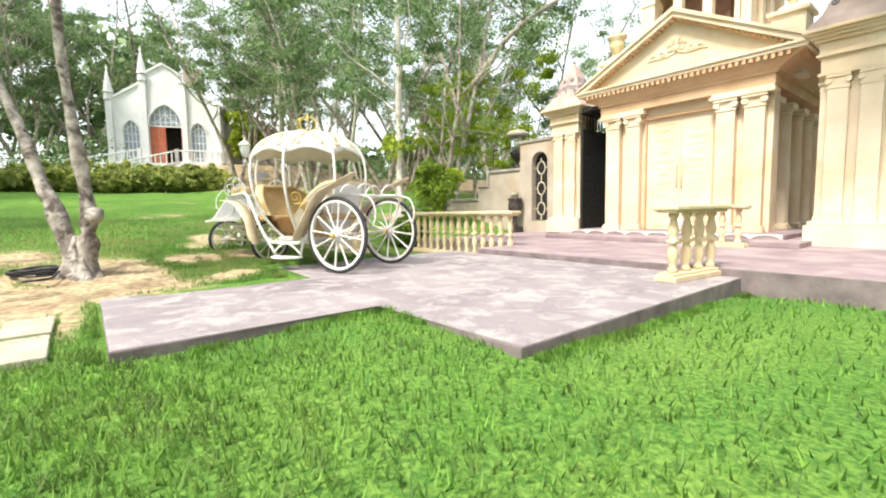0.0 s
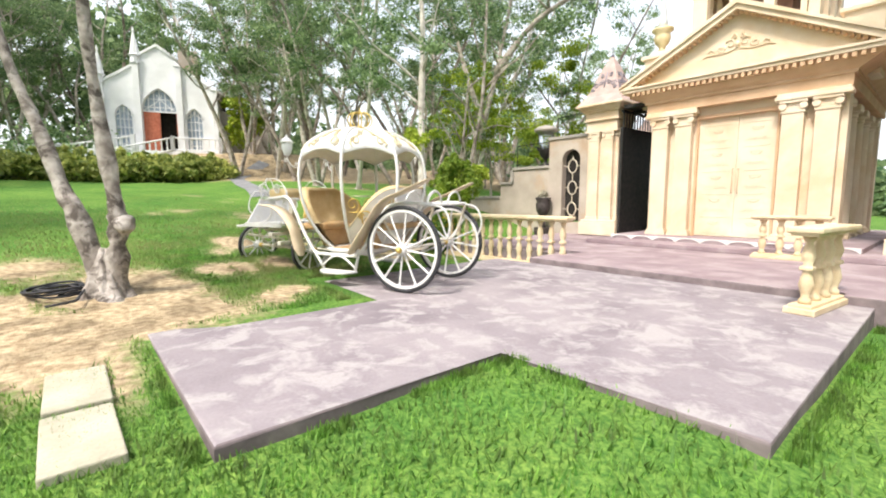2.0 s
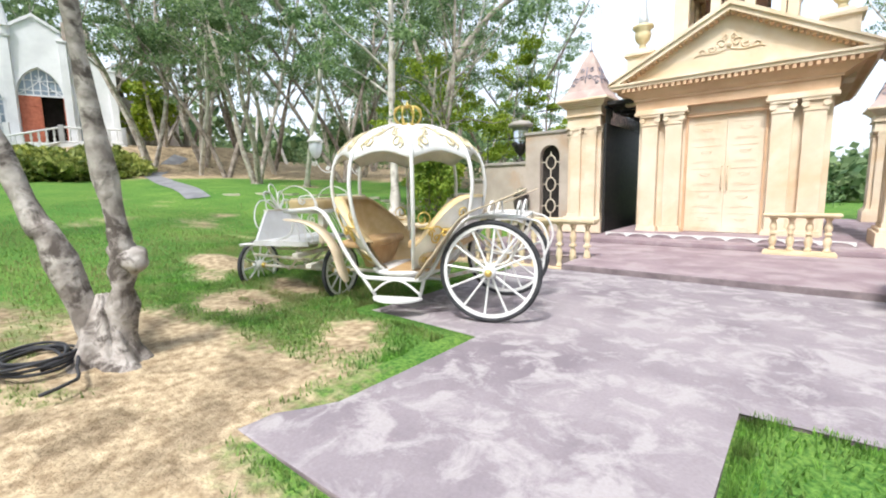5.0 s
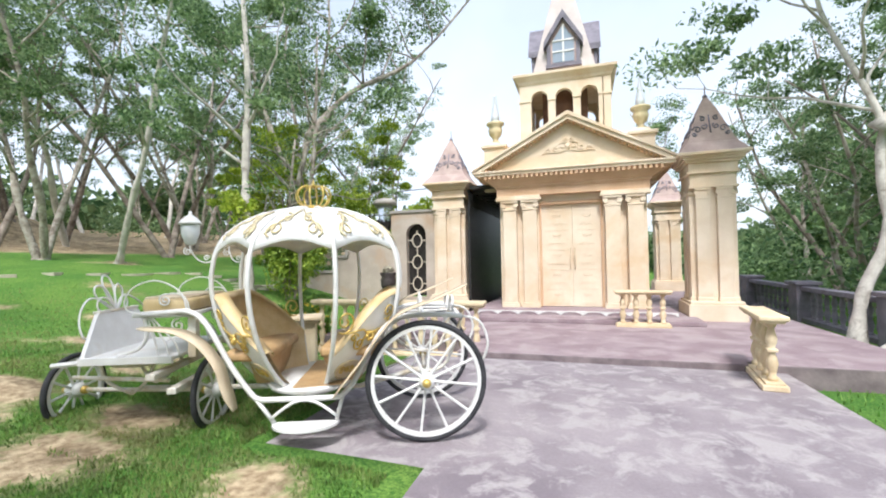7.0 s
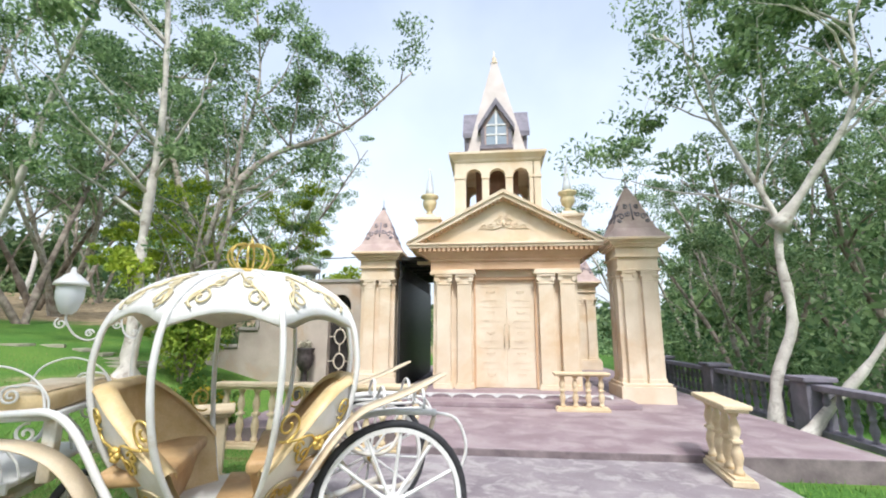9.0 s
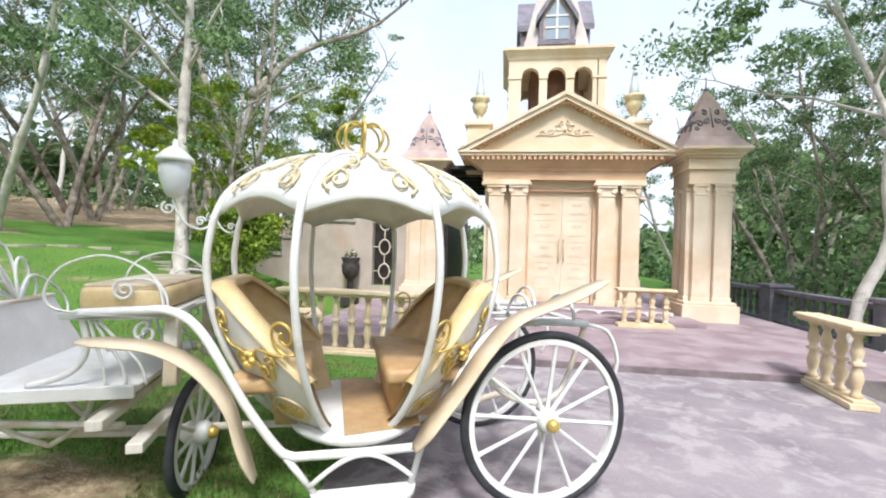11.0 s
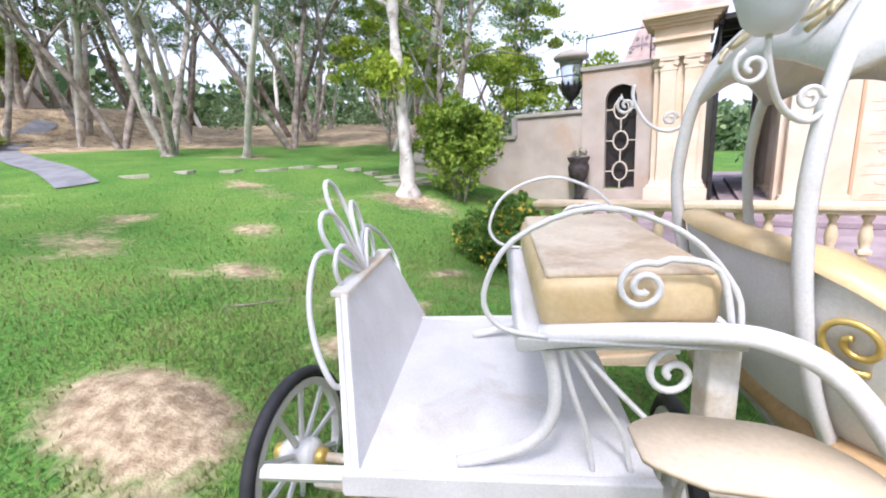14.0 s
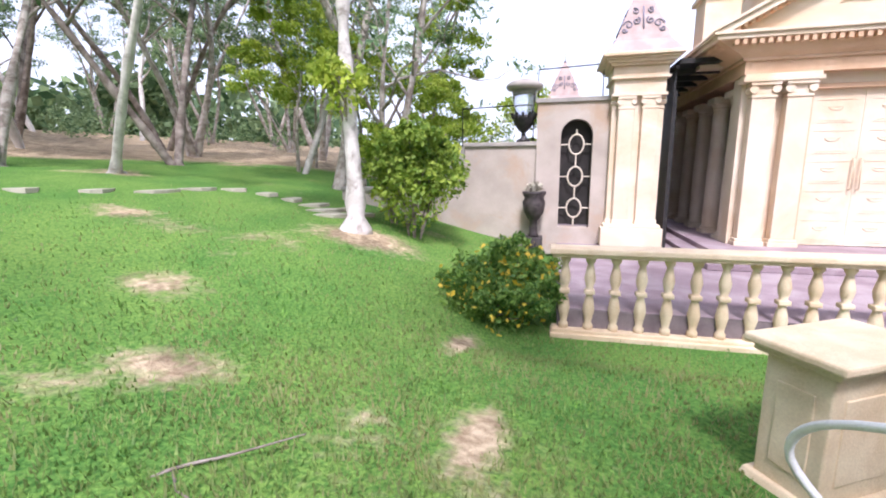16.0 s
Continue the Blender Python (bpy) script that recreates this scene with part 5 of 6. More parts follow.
# driver's platform, dashboard and bench
bm = B()
box(bm, -2.17, -1.30, -.50, .70, 1.425, 1.465, 0.008)
fboard = cpart("footboard", bm, M_WHITE)
for y in (-.50, .70):
    bm = B()
    box(bm, -2.20, -1.30, y - .016, y + .016, 1.40, 1.475, 0.006)
    part("edge_rail", bm, M_WHITE, fboard)
    bm = B()
    tube(bm, [(-1.95, y * .95, 1.445), (-2.50, y * .85, 1.395)], 0.026, 6)
    part("shaft_stub", bm, M_WHITE, fboard)
bm = B()
th_ = 0.018
a = [(-2.15, -.48, 1.46), (-2.15, .76, 1.46), (-2.29, .60, 1.87), (-2.29, -.05, 1.88)]
va = [bm.verts.new(p) for p in a]
vb = [bm.verts.new((p[0] - 0.05, p[1], p[2])) for p in a]
bm.faces.new(va)
bm.faces.new(list(reversed(vb)))
for i in range(4):
    bm.faces.new((va[(i + 1) % 4], va[i], vb[i], vb[(i + 1) % 4]))
bmesh.ops.recalc_face_normals(bm, faces=bm.faces)
dash = cpart("dashboard", bm, M_WHITE, None, "white sloping dashboard", False)
bm = B()
tube(bm, [(p[0] - .015, p[1], p[2]) for p in (a[0], a[3], a[2], a[1])], 0.018, 6)
part("edge_rod", bm, M_WHITE, dash)
bm = B()
box(bm, -2.352, -2.278, -.07, .62, 1.866, 1.892, 0.006)
part("top_cap", bm, M_WHITEWORN, dash, "worn beige-stained top edge")
for s in (-1, 1):
    bm = B()
    c_, e_ = (-.05, -.27) if s < 0 else (.60, .68)
    tube(bm, smooth_pts([(-2.31, .24 + s * .02, 1.88), (-2.36, .24 + s * .16, 2.00), (-2.38, .24 + s * .32, 2.03), (-2.36, c_ + s * .18, 1.92), (-2.32, c_ + s * .26, 1.78), (-2.27, e_ + s * .06, 1.66), (-2.26, e_ + s * .0, 1.62)], 5) + [Vector((-2.26, e_ + s * u, v)) for u, v in spiral(-.03, 1.635, .03, 1.2, -.5, 1)], 0.0105, 6)
    part("side_loop", bm, M_WHITE, dash, "", True)
for ang, ln in ((-62, .28), (-34, .36), (0, .42), (34, .36), (62, .28)):
    bm = B()
    t = radians(ang)
    pts = []
    for i in range(22):
        f = i / 21 * 2 * math.pi
        w_, h_ = 0.115 * math.sin(f) * (0.6 + 0.4 * math.cos(f + math.pi)), ln * (1 - math.cos(f)) / 2
        pts.append((-2.30 - 0.32 * h_ * math.cos(t), 0.24 + w_ * math.cos(t) + h_ * math.sin(t), 1.86 + h_ * math.cos(t) - w_ * math.sin(t)))
    tube(bm, pts, 0.0105, 6, False)
    part("petal_loop", bm, M_WHITE, dash, "", True)
bm = B()
box(bm, -1.62, -1.16, -.47, .47, 1.90, 2.05, 0.04)
bench = cpart("driver_seat", bm, M_GILTVINYL, None, "gold tan padded driver's seat")
# thin top layer, paler than the seat's sides
bm = B()
box(bm, -1.60, -1.18, -.45, .45, 2.035, 2.062, 0.012)
part("seat_top", bm, M_PALEVINYL, bench, "pale beige seat top", True)
bm = B()
box(bm, -1.66, -1.14, -.49, .49, 1.855, 1.90, 0.01)
part("seat_board", bm, M_WHITE, bench, "", False)
bm = B()
tube(bm, [(-1.665, -.50, 1.88), (-1.665, .50, 1.88), (-1.135, .50, 1.88), (-1.135, -.50, 1.88)], 0.022, 8, True)
part("seat_rail", bm, M_WHITE, bench, "", True)
for s in (-1, 1):
    bm = B()
    tube(bm, smooth_pts([(-1.60, s * .50, 1.90), (-1.72, s * .50, 1.93), (-1.76, s * .50, 2.02), (-1.68, s * .50, 2.16), (-1.48, s * .50, 2.23), (-1.28, s * .50, 2.16), (-1.16, s * .50, 2.02), (-1.14, s * .50, 1.92)], 4), 0.008, 6)
    part("arm_hoop", bm, M_WHITE, bench, "", True)
    bm = B()
    tube(bm, smooth_pts([(-1.16, s * .50, 1.92), (-1.20, s * .50, 2.07), (-1.31, s * .50, 2.10)], 4) + [Vector((-1.37 + x, s * .50, z)) for x, z in spiral(0, 2.03, .065, 1.7, 1.1, 1)], 0.009, 6)
    part("arm_scroll", bm, M_WHITE, bench, "", True)
    bm = B()
    tube(bm, smooth_pts([(-1.60, s * .45, 1.86), (-1.575, s * .45, 1.74), (-1.59, s * .45, 1.62), (-1.68, s * .45, 1.53), (-1.86, s * .45, 1.48)], 4), 0.019, 7)
    part("front_leg", bm, M_WHITE, bench, "", True)
    for i in range(3):
        bm = B()
        tube(bm, smooth_pts([(-1.56 + .02 * i, s * .45, 1.85), (-1.53 + .06 * i, s * .45, 1.72), (-1.49 + .095 * i, s * .45, 1.59), (-1.47 + .105 * i, s * .45, 1.46)], 4), 0.009, 6)
        part("fan_rod", bm, M_WHITE, bench, "", True)
    bm = B()
    tube(bm, [(-1.27 + x, s * .45, z) for x, z in spiral(0, 1.77, .07, 1.4, 1.4, 1)], 0.0105, 6)
    part("leg_scroll", bm, M_WHITE, bench, "", True)
    bm = B()
    box(bm, -1.18, -1.10, s * .40 - .05, s * .40 + .05, 1.44, 1.87, 0.01)
    part("post", bm, M_WHITEWORN, bench)
bm = B()
tube(bm, smooth_pts([(-1.14, .0, 1.88), (-1.0, 0, 1.92), (-0.95, 0, 1.95)], 3), .02, 6)
part("brace", bm, M_WHITE, bench)

# carriage lantern on its bracket
for s in (-1, 1):
    bm = B()
    tube(bm, smooth_pts([(-.93, s * .385, 2.44), (-1.0, s * .42, 2.40), (-1.08, s * .45, 2.44), (-1.13, s * .48, 2.54), (-1.13, s * .48, 2.60)], 4), 0.008, 6)
    tube(bm, [(-1.0 + x, s * .42, z) for x, z in spiral(0, 2.45, .03, 1.4, 0, 1)], 0.0065, 6)
    tube(bm, [(-1.16 + x, s * .48, z) for x, z in spiral(0, 2.52, .04, 1.4, 2, 1)], 0.0065, 6)
    br = cpart("lantern_bracket", bm, M_WHITE)
    if s < 0:
        bm = B()
        lathe(bm, -1.13, s * .48, [(.03, 2.585), (.055, 2.61), (.085, 2.70), (.088, 2.78), (.075, 2.80)], 12)
        part("lantern_glass", bm, M_LAMPGLASS, br, "frosted white lantern glass", True)
        bm = B()
        lathe(bm, -1.13, s * .48, [(.11, 2.795), (.10, 2.82), (.05, 2.87), (.02, 2.89), (.012, 2.93)], 12)
        part("lantern_cap", bm, M_WHITE, br, "", True)


# ---- trees and shrubs ----
def leaf_cloud(rng, spots, size, aspect=0.45):
    """Many small leaves round the given (centre, spread, count) spots, as vertices and faces."""
    cs, ss = [], []
    for c, sp, n in spots:
        d = rng.normal(size=(n, 3))
        d /= np.maximum(np.linalg.norm(d, axis=1, keepdims=True), 1e-6)
        d *= rng.random((n, 1)) ** 0.45
        cs.append(np.array(c) + d * np.array(sp))
    c = np.concatenate(cs)
    n = len(c)
    u = rng.normal(size=(n, 3))
    u[:, 2] -= 0.35
    u /= np.linalg.norm(u, axis=1, keepdims=True)
    w = rng.normal(size=(n, 3))
    w[:, 2] += 0.9
    v = np.cross(u, w)
    v /= np.maximum(np.linalg.norm(v, axis=1, keepdims=True), 1e-6)
    s = size * (0.6 + 0.9 * rng.random((n, 1)))
    q = np.stack([c - u * s, c + v * s * aspect, c + u * s, c - v * s * aspect], 1).reshape(-1, 3)
    return q


def cloud_mesh(name, q, material, k=4):
    n = len(q) // k
    me = bpy.data.meshes.new(name)
    me.vertices.add(n * k)
    me.vertices.foreach_set("co", q.astype(np.float32).ravel())
    me.loops.add(n * k)
    me.loops.foreach_set("vertex_index", np.arange(n * k, dtype=np.int32))
    me.polygons.add(n)
    me.polygons.foreach_set("loop_start", np.arange(0, n * k, k, dtype=np.int32))
    me.polygons.foreach_set("loop_total", np.full(n, k, dtype=np.int32))
    me.update(calc_edges=True)
    me.materials.append(material)
    return me


def wobble(rng, a, d, length, n, wig):
    """A wandering line of points from a along d."""
    p, d = Vector(a), Vector(d).normalized()
    out = [p.copy()]
    for _ in range(n):
        d = (d + Vector(rng.normal(size=3) * wig)).normalized()
        p = p + d * (length / n)
        out.append(p.copy())
    return out


def tree(seed, stems, r0, label, bark, leaf, n_leaf, size, limbs=6, spread=0.75, start=0.45, place=None, group="woodland trees", thin=()):
    """A tree whose stems are lists of points; limbs and leaf clumps grow from them."""
    rng = np.random.default_rng(seed)
    th = thing("tree", place or pose(0, 0, 0), label, "tree", group)
    bm = B()
    spots = []
    for si, pts in enumerate(stems):
        rs = r0 * (0.36 if si in thin else 1.0)
        foot = 0.0 if si in thin else 0.7
        P = smooth_pts(pts, 4)
        n = len(P)
        tube(bm, P, [rs * (1.0 - 0.80 * (i / (n - 1)) ** 0.8) * (1 + foot * max(0, 1 - i / 2.5)) * (1 + .12 * rng.normal()) for i in range(n)], 9)
        for b in range(limbs):
            f = start + (1 - start) * (b + 0.6 * rng.random()) / limbs
            i = min(n - 2, int(f * (n - 1)))
            a = P[i]
            ang = rng.random() * 2 * math.pi
            d = Vector((math.cos(ang), math.sin(ang), 0.75 + 0.5 * rng.random()))
            ln = (3.1 - 1.5 * f) * (0.8 + 0.6 * rng.random()) * spread / 0.75
            L1 = wobble(rng, a, d, ln, 6, 0.16)
            rr = rs * (0.42 - 0.22 * f)
            tube(bm, L1, [rr * (1 - 0.8 * k / 6) for k in range(7)], 6)
            for k in (3, 5, 6):
                e = L1[k]
                d2 = Vector(rng.normal(size=3)) + Vector((0, 0, 0.7))
                L2 = wobble(rng, e, d2, 0.5 + 0.5 * rng.random(), 3, 0.2)
                tube(bm, L2, [rr * .28, rr * .2, rr * .14, rr * .08], 4)
                s_ = spread * (0.45 + 0.6 * rng.random())
                n_ = max(8, int(n_leaf * (0.4 + rng.random()) * (2.6 if si in thin else 1.0)))
                spots.append((L2[-1], (s_, s_, s_ * 0.48), n_))
                o_ = Vector(rng.normal(size=3)) * s_ * 0.7
                spots.append((L2[-1] + Vector((o_.x, o_.y, o_.z * .4)), (s_ * .6, s_ * .6, s_ * .34), n_ // 2))
    tr = part("trunk", bm, bark, th, "", True)
    me = cloud_mesh("crown", leaf_cloud(rng, spots, size), leaf)
    cr = new("crown", me)
    cr.parent = th
    return th


def stem(rng, h, lean, wig=0.10, off=(0, 0)):
    d = Vector((lean[0], lean[1], 1))
    return [Vector((off[0], off[1], -0.15))] + wobble(rng, (off[0], off[1], 0.1), d, h, 6, wig)


BASE = []
rg = np.random.default_rng(11)
for k in range(6):
    h = 13.5 + 4.0 * rg.random()
    n = 1 + k % 3
    sts = [stem(rg, h * (0.8 + 0.3 * rg.random()), (0.35 * math.cos(a0), 0.35 * math.sin(a0)), 0.11, (0.15 * math.cos(a0), 0.15 * math.sin(a0))) for a0 in [2.1 * j + k for j in range(n)]]
    mt = (M_BARKW, M_BARKD, M_BARK)[k % 3]
    lf = (M_LEAF, M_LEAF, M_LEAFD)[k % 3]
    BASE.append(tree(100 + k, sts, 0.17, ("slender pale-barked gum tree with an airy olive crown", "grey-barked twin-stemmed gum tree with an airy crown", "many-stemmed gum tree with a dark airy crown")[n - 1], mt, lf, 150, 0.072, 7, 0.95, 0.40))
SPOTS = [(-31.9, 10.9), (-28.9, 11.1), (-24.8, 10.6), (-22.2, 11.6), (-23.1, 14.6), (-33.6, 8.9)]
used = []
for i, b in enumerate(BASE):
    x, y = SPOTS[i]
    b.matrix_world = pose(x, y, ground_z(x, y) - .05, 0, 0, 60 * i)
    used.append((x, y))
more = [(-20.0, 17.2), (-26.0, 18.5), (-29.4, 20.5), (-17.5, 22.5), (-23.0, 24.0), (-34.0, 17.0), (-38.5, 16.8), (-38.0, 27.0), (-28.0, 29.0), (-19.0, 31.0), (-44.0, 21.0), (-34.0, 36.0), (-50.0, 12.0), (-52.0, 3.0), (-49.0, -6.0), (-44.0, -9.0), (-38.0, -10.0), (-33.0, -7.5), (-54.0, 22.0), (-47.0, 32.0), (-25.0, 40.0), (-40.0, -15.0), (-30.0, -12.0), (-56.0, -10.0), (-50.0, 18.0), (-55.0, 8.0), (-53.0, -2.0), (-47.0, -12.0), (-40.0, 22.0), (-32.0, 25.0), (-36.0, 31.0), (-22.0, 28.0), (-27.0, 34.0), (-35.0, -11.0), (-42.0, -6.5), (-46.0, 16.5), (-30.5, 15.0),
        # first three here: unseen trees added to throw shade on the west lawn
        (-15.0, -6.0), (-19.5, -6.8), (-24.0, -6.0), (3.5, 16.5), (6.0, 12.5), (5.0, 20.5), (9.0, 16.5), (8.5, 9.5), (12.0, 13.0), (3.0, 25.0), (11.0, 22.0), (7.0, 28.0), (14.5, 18.0), (12.5, 6.5), (16.0, 10.0)]
for i, (x, y) in enumerate(more):
    sc = (0.85 + 0.4 * rg.random()) * (0.80 if 0 < x < 7.5 else 1.0)
    t_ = copy_thing(BASE[(i * 5 + i // 6) % 6], pose(x, y, ground_z(x, y) - .1, 0, 0, 360 * rg.random()))
    t_.scale = (sc, sc, sc)

for i, (x, y) in enumerate(((-46.5, -3.0), (-49.0, 1.0), (-47.5, -7.0), (-52.0, -5.0), (-44.0, -12.0), (-37.0, 13.2), (-39.5, 11.8), (-34.6, 12.4), (-41.5, 14.0), (4.6, 17.8), (7.0, 15.4))):
    t_ = copy_thing(BASE[(5, 2)[i % 2] if x < 0 else 1], pose(x, y, ground_z(x, y) - .1, 0, 0, 73 * i))
    t_.scale = (1.1, 1.1, 1.0) if x < 0 else (0.78, 0.78, 0.70)

# the forked tree beside the hose
rt, up = Vector((0.68, 0.73, 0)), Vector((0, 0, 1))
fw = Vector((-0.73, 0.68, 0))


def st(*pp):
    return [rt * a + up * b + fw * c for a, b, c in pp]


sA = st((-.05, -.1, 0), (-.18, .35, 0), (-.42, 1.15, 0), (-.55, 1.35, .02), (-.85, 2.2, .05), (-1.2, 3.0, .1), (-1.5, 4.0, .2), (-1.8, 5.8, .3), (-1.9, 8.0, .4))
sB = st((.05, -.1, 0), (.08, .4, 0), (.14, .98, 0), (.12, 1.3, 0), (.02, 2.2, 0), (-.03, 3.4, -.05), (.05, 4.6, -.1), (.2, 6.4, -.1), (.4, 8.6, -.2))
sC = [Vector(p) for p in ((.05, .05, 4.2), (-.35, .9, 5.3), (-.6, 1.9, 5.9), (-.7, 2.8, 6.1), (-.4, 3.8, 6.6), (.1, 4.6, 7.2))]
sD = [Vector(p) for p in ((-1.1, -.95, 4.2), (-1.3, .2, 4.7), (-1.3, 1.4, 5.1), (-1.4, 2.4, 5.5), (-1.6, 3.4, 6.1))]
near = tree(7, [sA, sB, sC, sD], 0.155, "forked grey-barked tree on bare soil beside the hose", M_BARKG, M_LEAF, 50, 0.07, 6, 0.7, 0.80, pose(-8.48, 0.16, 0.60), group="", thin=(2, 3))
bm = B()
rows = []
for z, r0, amp in ((.66, .045, .0), (.52, .11, .01), (.38, .17, .02), (.26, .20, .04), (.16, .23, .06), (.08, .27, .09), (.02, .33, .13), (-.04, .40, .17), (-.12, .47, .20)):
    ring = []
    for t in np.linspace(0, 2 * math.pi, 65)[:-1]:
        rr = r0 + amp * (math.sin(3 * t + .6) * .45 + math.sin(5 * t + 2.0) * .3 + .25 * math.sin(9 * t))
        c = Vector((rr * math.cos(t) - .04, rr * math.sin(t) - .04, z))
        c += Vector((math.cos(t), math.sin(t), .3)) * .05 * noise.noise(Vector((4 * math.cos(t), 4 * math.sin(t), z * 7)))
        ring.append(bm.verts.new(c))
    rows.append(ring)
for r0, r1 in zip(rows, rows[1:]):
    for i in range(64):
        bm.faces.new((r0[i], r1[i], r1[(i + 1) % 64], r0[(i + 1) % 64]))
bm.faces.new(list(reversed(rows[0])))
bmesh.ops.recalc_face_normals(bm, faces=bm.faces)
part("root_flare", bm, M_BARKG, near, "", True)
bm = B()
bmesh.ops.create_icosphere(bm, subdivisions=3, radius=.13, matrix=Matrix.Translation(sB[2] + Vector((.06, .06, -.02))))
for v in bm.verts:
    v.co += (v.co - sB[2]) * 0.25 * noise.noise(v.co * 9.0)
part("burl", bm, M_BARKG, near, "", True)

# pale tree by the garden wall, with a second trunk leaning behind it
x, y = -14.45, 9.85
rg2 = np.random.default_rng(5)
tree(21, [[(0, 0, -.1), (0.02, 0, .8), (-.05, .05, 2.0), (-.12, .1, 3.4), (-.1, .12, 4.6), (0, .1, 6.6), (-.1, .05, 9.0), (-.25, -.1, 11.8), (-.1, .1, 13.5)]], 0.19, "white-trunked tree beside the garden wall", M_BARKW, M_LEAF, 230, 0.07, 12, 1.05, 0.45, pose(x, y, ground_z(x, y)), group="")
tree(22, [[(0, 0, -.1), (.1, 0, 1.0), (.45, .1, 3.0), (.8, .2, 5.0), (1.0, .2, 9.2)], [(0, 0, .6), (-.15, 0, 1.6), (-.2, .1, 3.2), (.1, .1, 5.6)]], 0.15, "grey tree with leaning bare limbs behind the shrubs", M_BARK, M_LEAF, 36, 0.06, 7, 0.8, 0.55, pose(-14.6, 12.2, 1.1), group="")
tree(23, [[(0, 0, -.2), (.3, .1, 2.0), (.9, .5, 5.0), (1.4, .9, 8.0), (1.9, 1.2, 11.5), (1.6, 1.0, 15.0)], [(1.1, .6, 6.0), (2.6, 1.6, 8.2), (5.4, 2.9, 9.9), (8.3, 3.8, 13.2)], [(.6, .3, 3.6), (-.6, .2, 6.5), (-1.4, -.2, 10.0), (-1.6, -.4, 14.0)]], 0.17, "tall spreading gum tree with one long limb reaching over the wall", M_BARK, M_LEAF, 210, 0.085, 9, 1.15, 0.42, pose(-17.6, 15.4, ground_z(-17.6, 15.4)), group="")
# trees beyond the platform's side
tree(31, [[(0, 0, -.2), (.12, -.05, 1.0), (.5, -.2, 2.2), (.42, -.2, 3.6), (.45, -.22, 4.5), (.2, -.1, 5.4), (-.3, .2, 7.1), (-.5, .3, 8.6), (-1.2, .7, 10.0)], [(.45, -.22, 4.3), (1.1, -.6, 5.4), (1.8, -1.1, 6.9), (1.95, -1.2, 9.0)]], 0.135, "pale forked gum tree with spreading limbs beyond the platform", M_BARKW, M_LEAF, 230, 0.075, 9, 1.05, 0.55, pose(.45, 10.4, .5), group="")
tree(32, [[(0, 0, -.2), (.5, -.1, .5), (1.3, -.3, 1.5), (2.3, -.5, 3.2), (3.0, -.4, 5.2), (3.2, -.3, 8.6)]], 0.13, "leaning pale gum tree beyond the platform", M_BARKW, M_LEAF, 120, 0.068, 8, 0.85, 0.5, pose(.55, 9.7, .5), group="")
# bright-leaved trees
for sd_, x, y, h, lf in ((41, -17.2, 16.5, 4.2, M_LEAFL), (42, -21.0, 20.0, 5.5, M_LEAFL), (43, -13.4, 17.8, 2.2, M_LEAFL), (44, -16.0, 19.0, 6.5, M_LEAFL), (45, -20.4, 17.6, 5.6, M_LEAFL)):
    rgx = np.random.default_rng(sd_)
    tree(sd_, [stem(rgx, h, (.05, .05), .08)], 0.09, "young tree with bright yellow-green leaves", M_BARK, lf, 240, 0.075, 8, 0.8, 0.3, pose(x, y, ground_z(x, y)), group="bright young trees")


def shrub(name, seed, place, spots, n, size, leaf, label, cat="shrub", flowers=0, group=""):
    rng = np.random.default_rng(seed)
    th = thing(name, place, label, cat, group)
    bm = B()
    for c, sp in spots:
        for _ in range(5):
            e = Vector(c) + Vector(rng.normal(size=3) * np.array(sp) * 0.4)
            tube(bm, smooth_pts([(c[0] * .25, c[1] * .25, -.05), (Vector((c[0] * .6, c[1] * .6, e.z * .5))), e], 3), [.018, .016, .014, .012, .010, .008, .006], 5)
    part("stems", bm, M_BARKD, th)
    lumps = [(c, sp, int(n * .55)) for c, sp in spots]
    for c, sp in spots:
        for _ in range(16):
            d = rng.normal(size=3)
            d[2] = abs(d[2]) * 1.2 - .3
            d /= np.linalg.norm(d)
            k_ = 0.75 + 0.5 * rng.random()
            lumps.append((tuple(np.array(c) + d * np.array(sp) * k_), tuple(np.array(sp) * (0.16 + .16 * rng.random())), int(n * .045) + 3))
    o = new("foliage", cloud_mesh("foliage", leaf_cloud(rng, lumps, size, 0.5), leaf))
    o.parent = th
    if flowers:
        o = new("blossom", cloud_mesh("blossom", leaf_cloud(rng, [(c, tuple(v * 1.22 for v in sp), flowers) for c, sp in spots], 0.034, 0.9), M_FLOWER))
        o.parent = th
        tagged(o, "small yellow flowers", kind="stuff")
    return th


zb = ground_z(-11.5, 8.1)
shrub("flowering_shrub", 51, pose(-11.55, 8.15, zb - .12), [((0, 0, .5), (.66, .64, .5)), ((.38, .1, .6), (.48, .48, .46)), ((-.44, 0, .44), (.48, .52, .42)), ((0, -.32, .38), (.54, .44, .38)), ((.1, .2, .86), (.42, .42, .34))], 1900, .034, M_SHRUB, "rounded green shrub with small yellow flowers beside the balustrade", "shrub", 110)
shrub("garden_shrub", 52, pose(-13.55, 10.6, 1.15), [((0, 0, .9), (.75, .7, .8)), ((.5, .2, 1.3), (.6, .6, .65)), ((-.4, .1, 1.4), (.5, .5, .55)), ((.1, 0, 1.85), (.5, .5, .45))], 1700, .055, M_FRESH, "tall leafy fresh-green shrub beside the pale tree")
shrub("yellow_shrub", 53, pose(-14.2, 11.4, 1.2), [((0, 0, 1.0), (.6, .6, .8)), ((.9, .2, 1.6), (.4, .4, .4)), ((-.3, 0, 1.7), (.5, .5, .5))], 800, .07, M_LEAFL, "yellow-green shrub beside the garden wall")
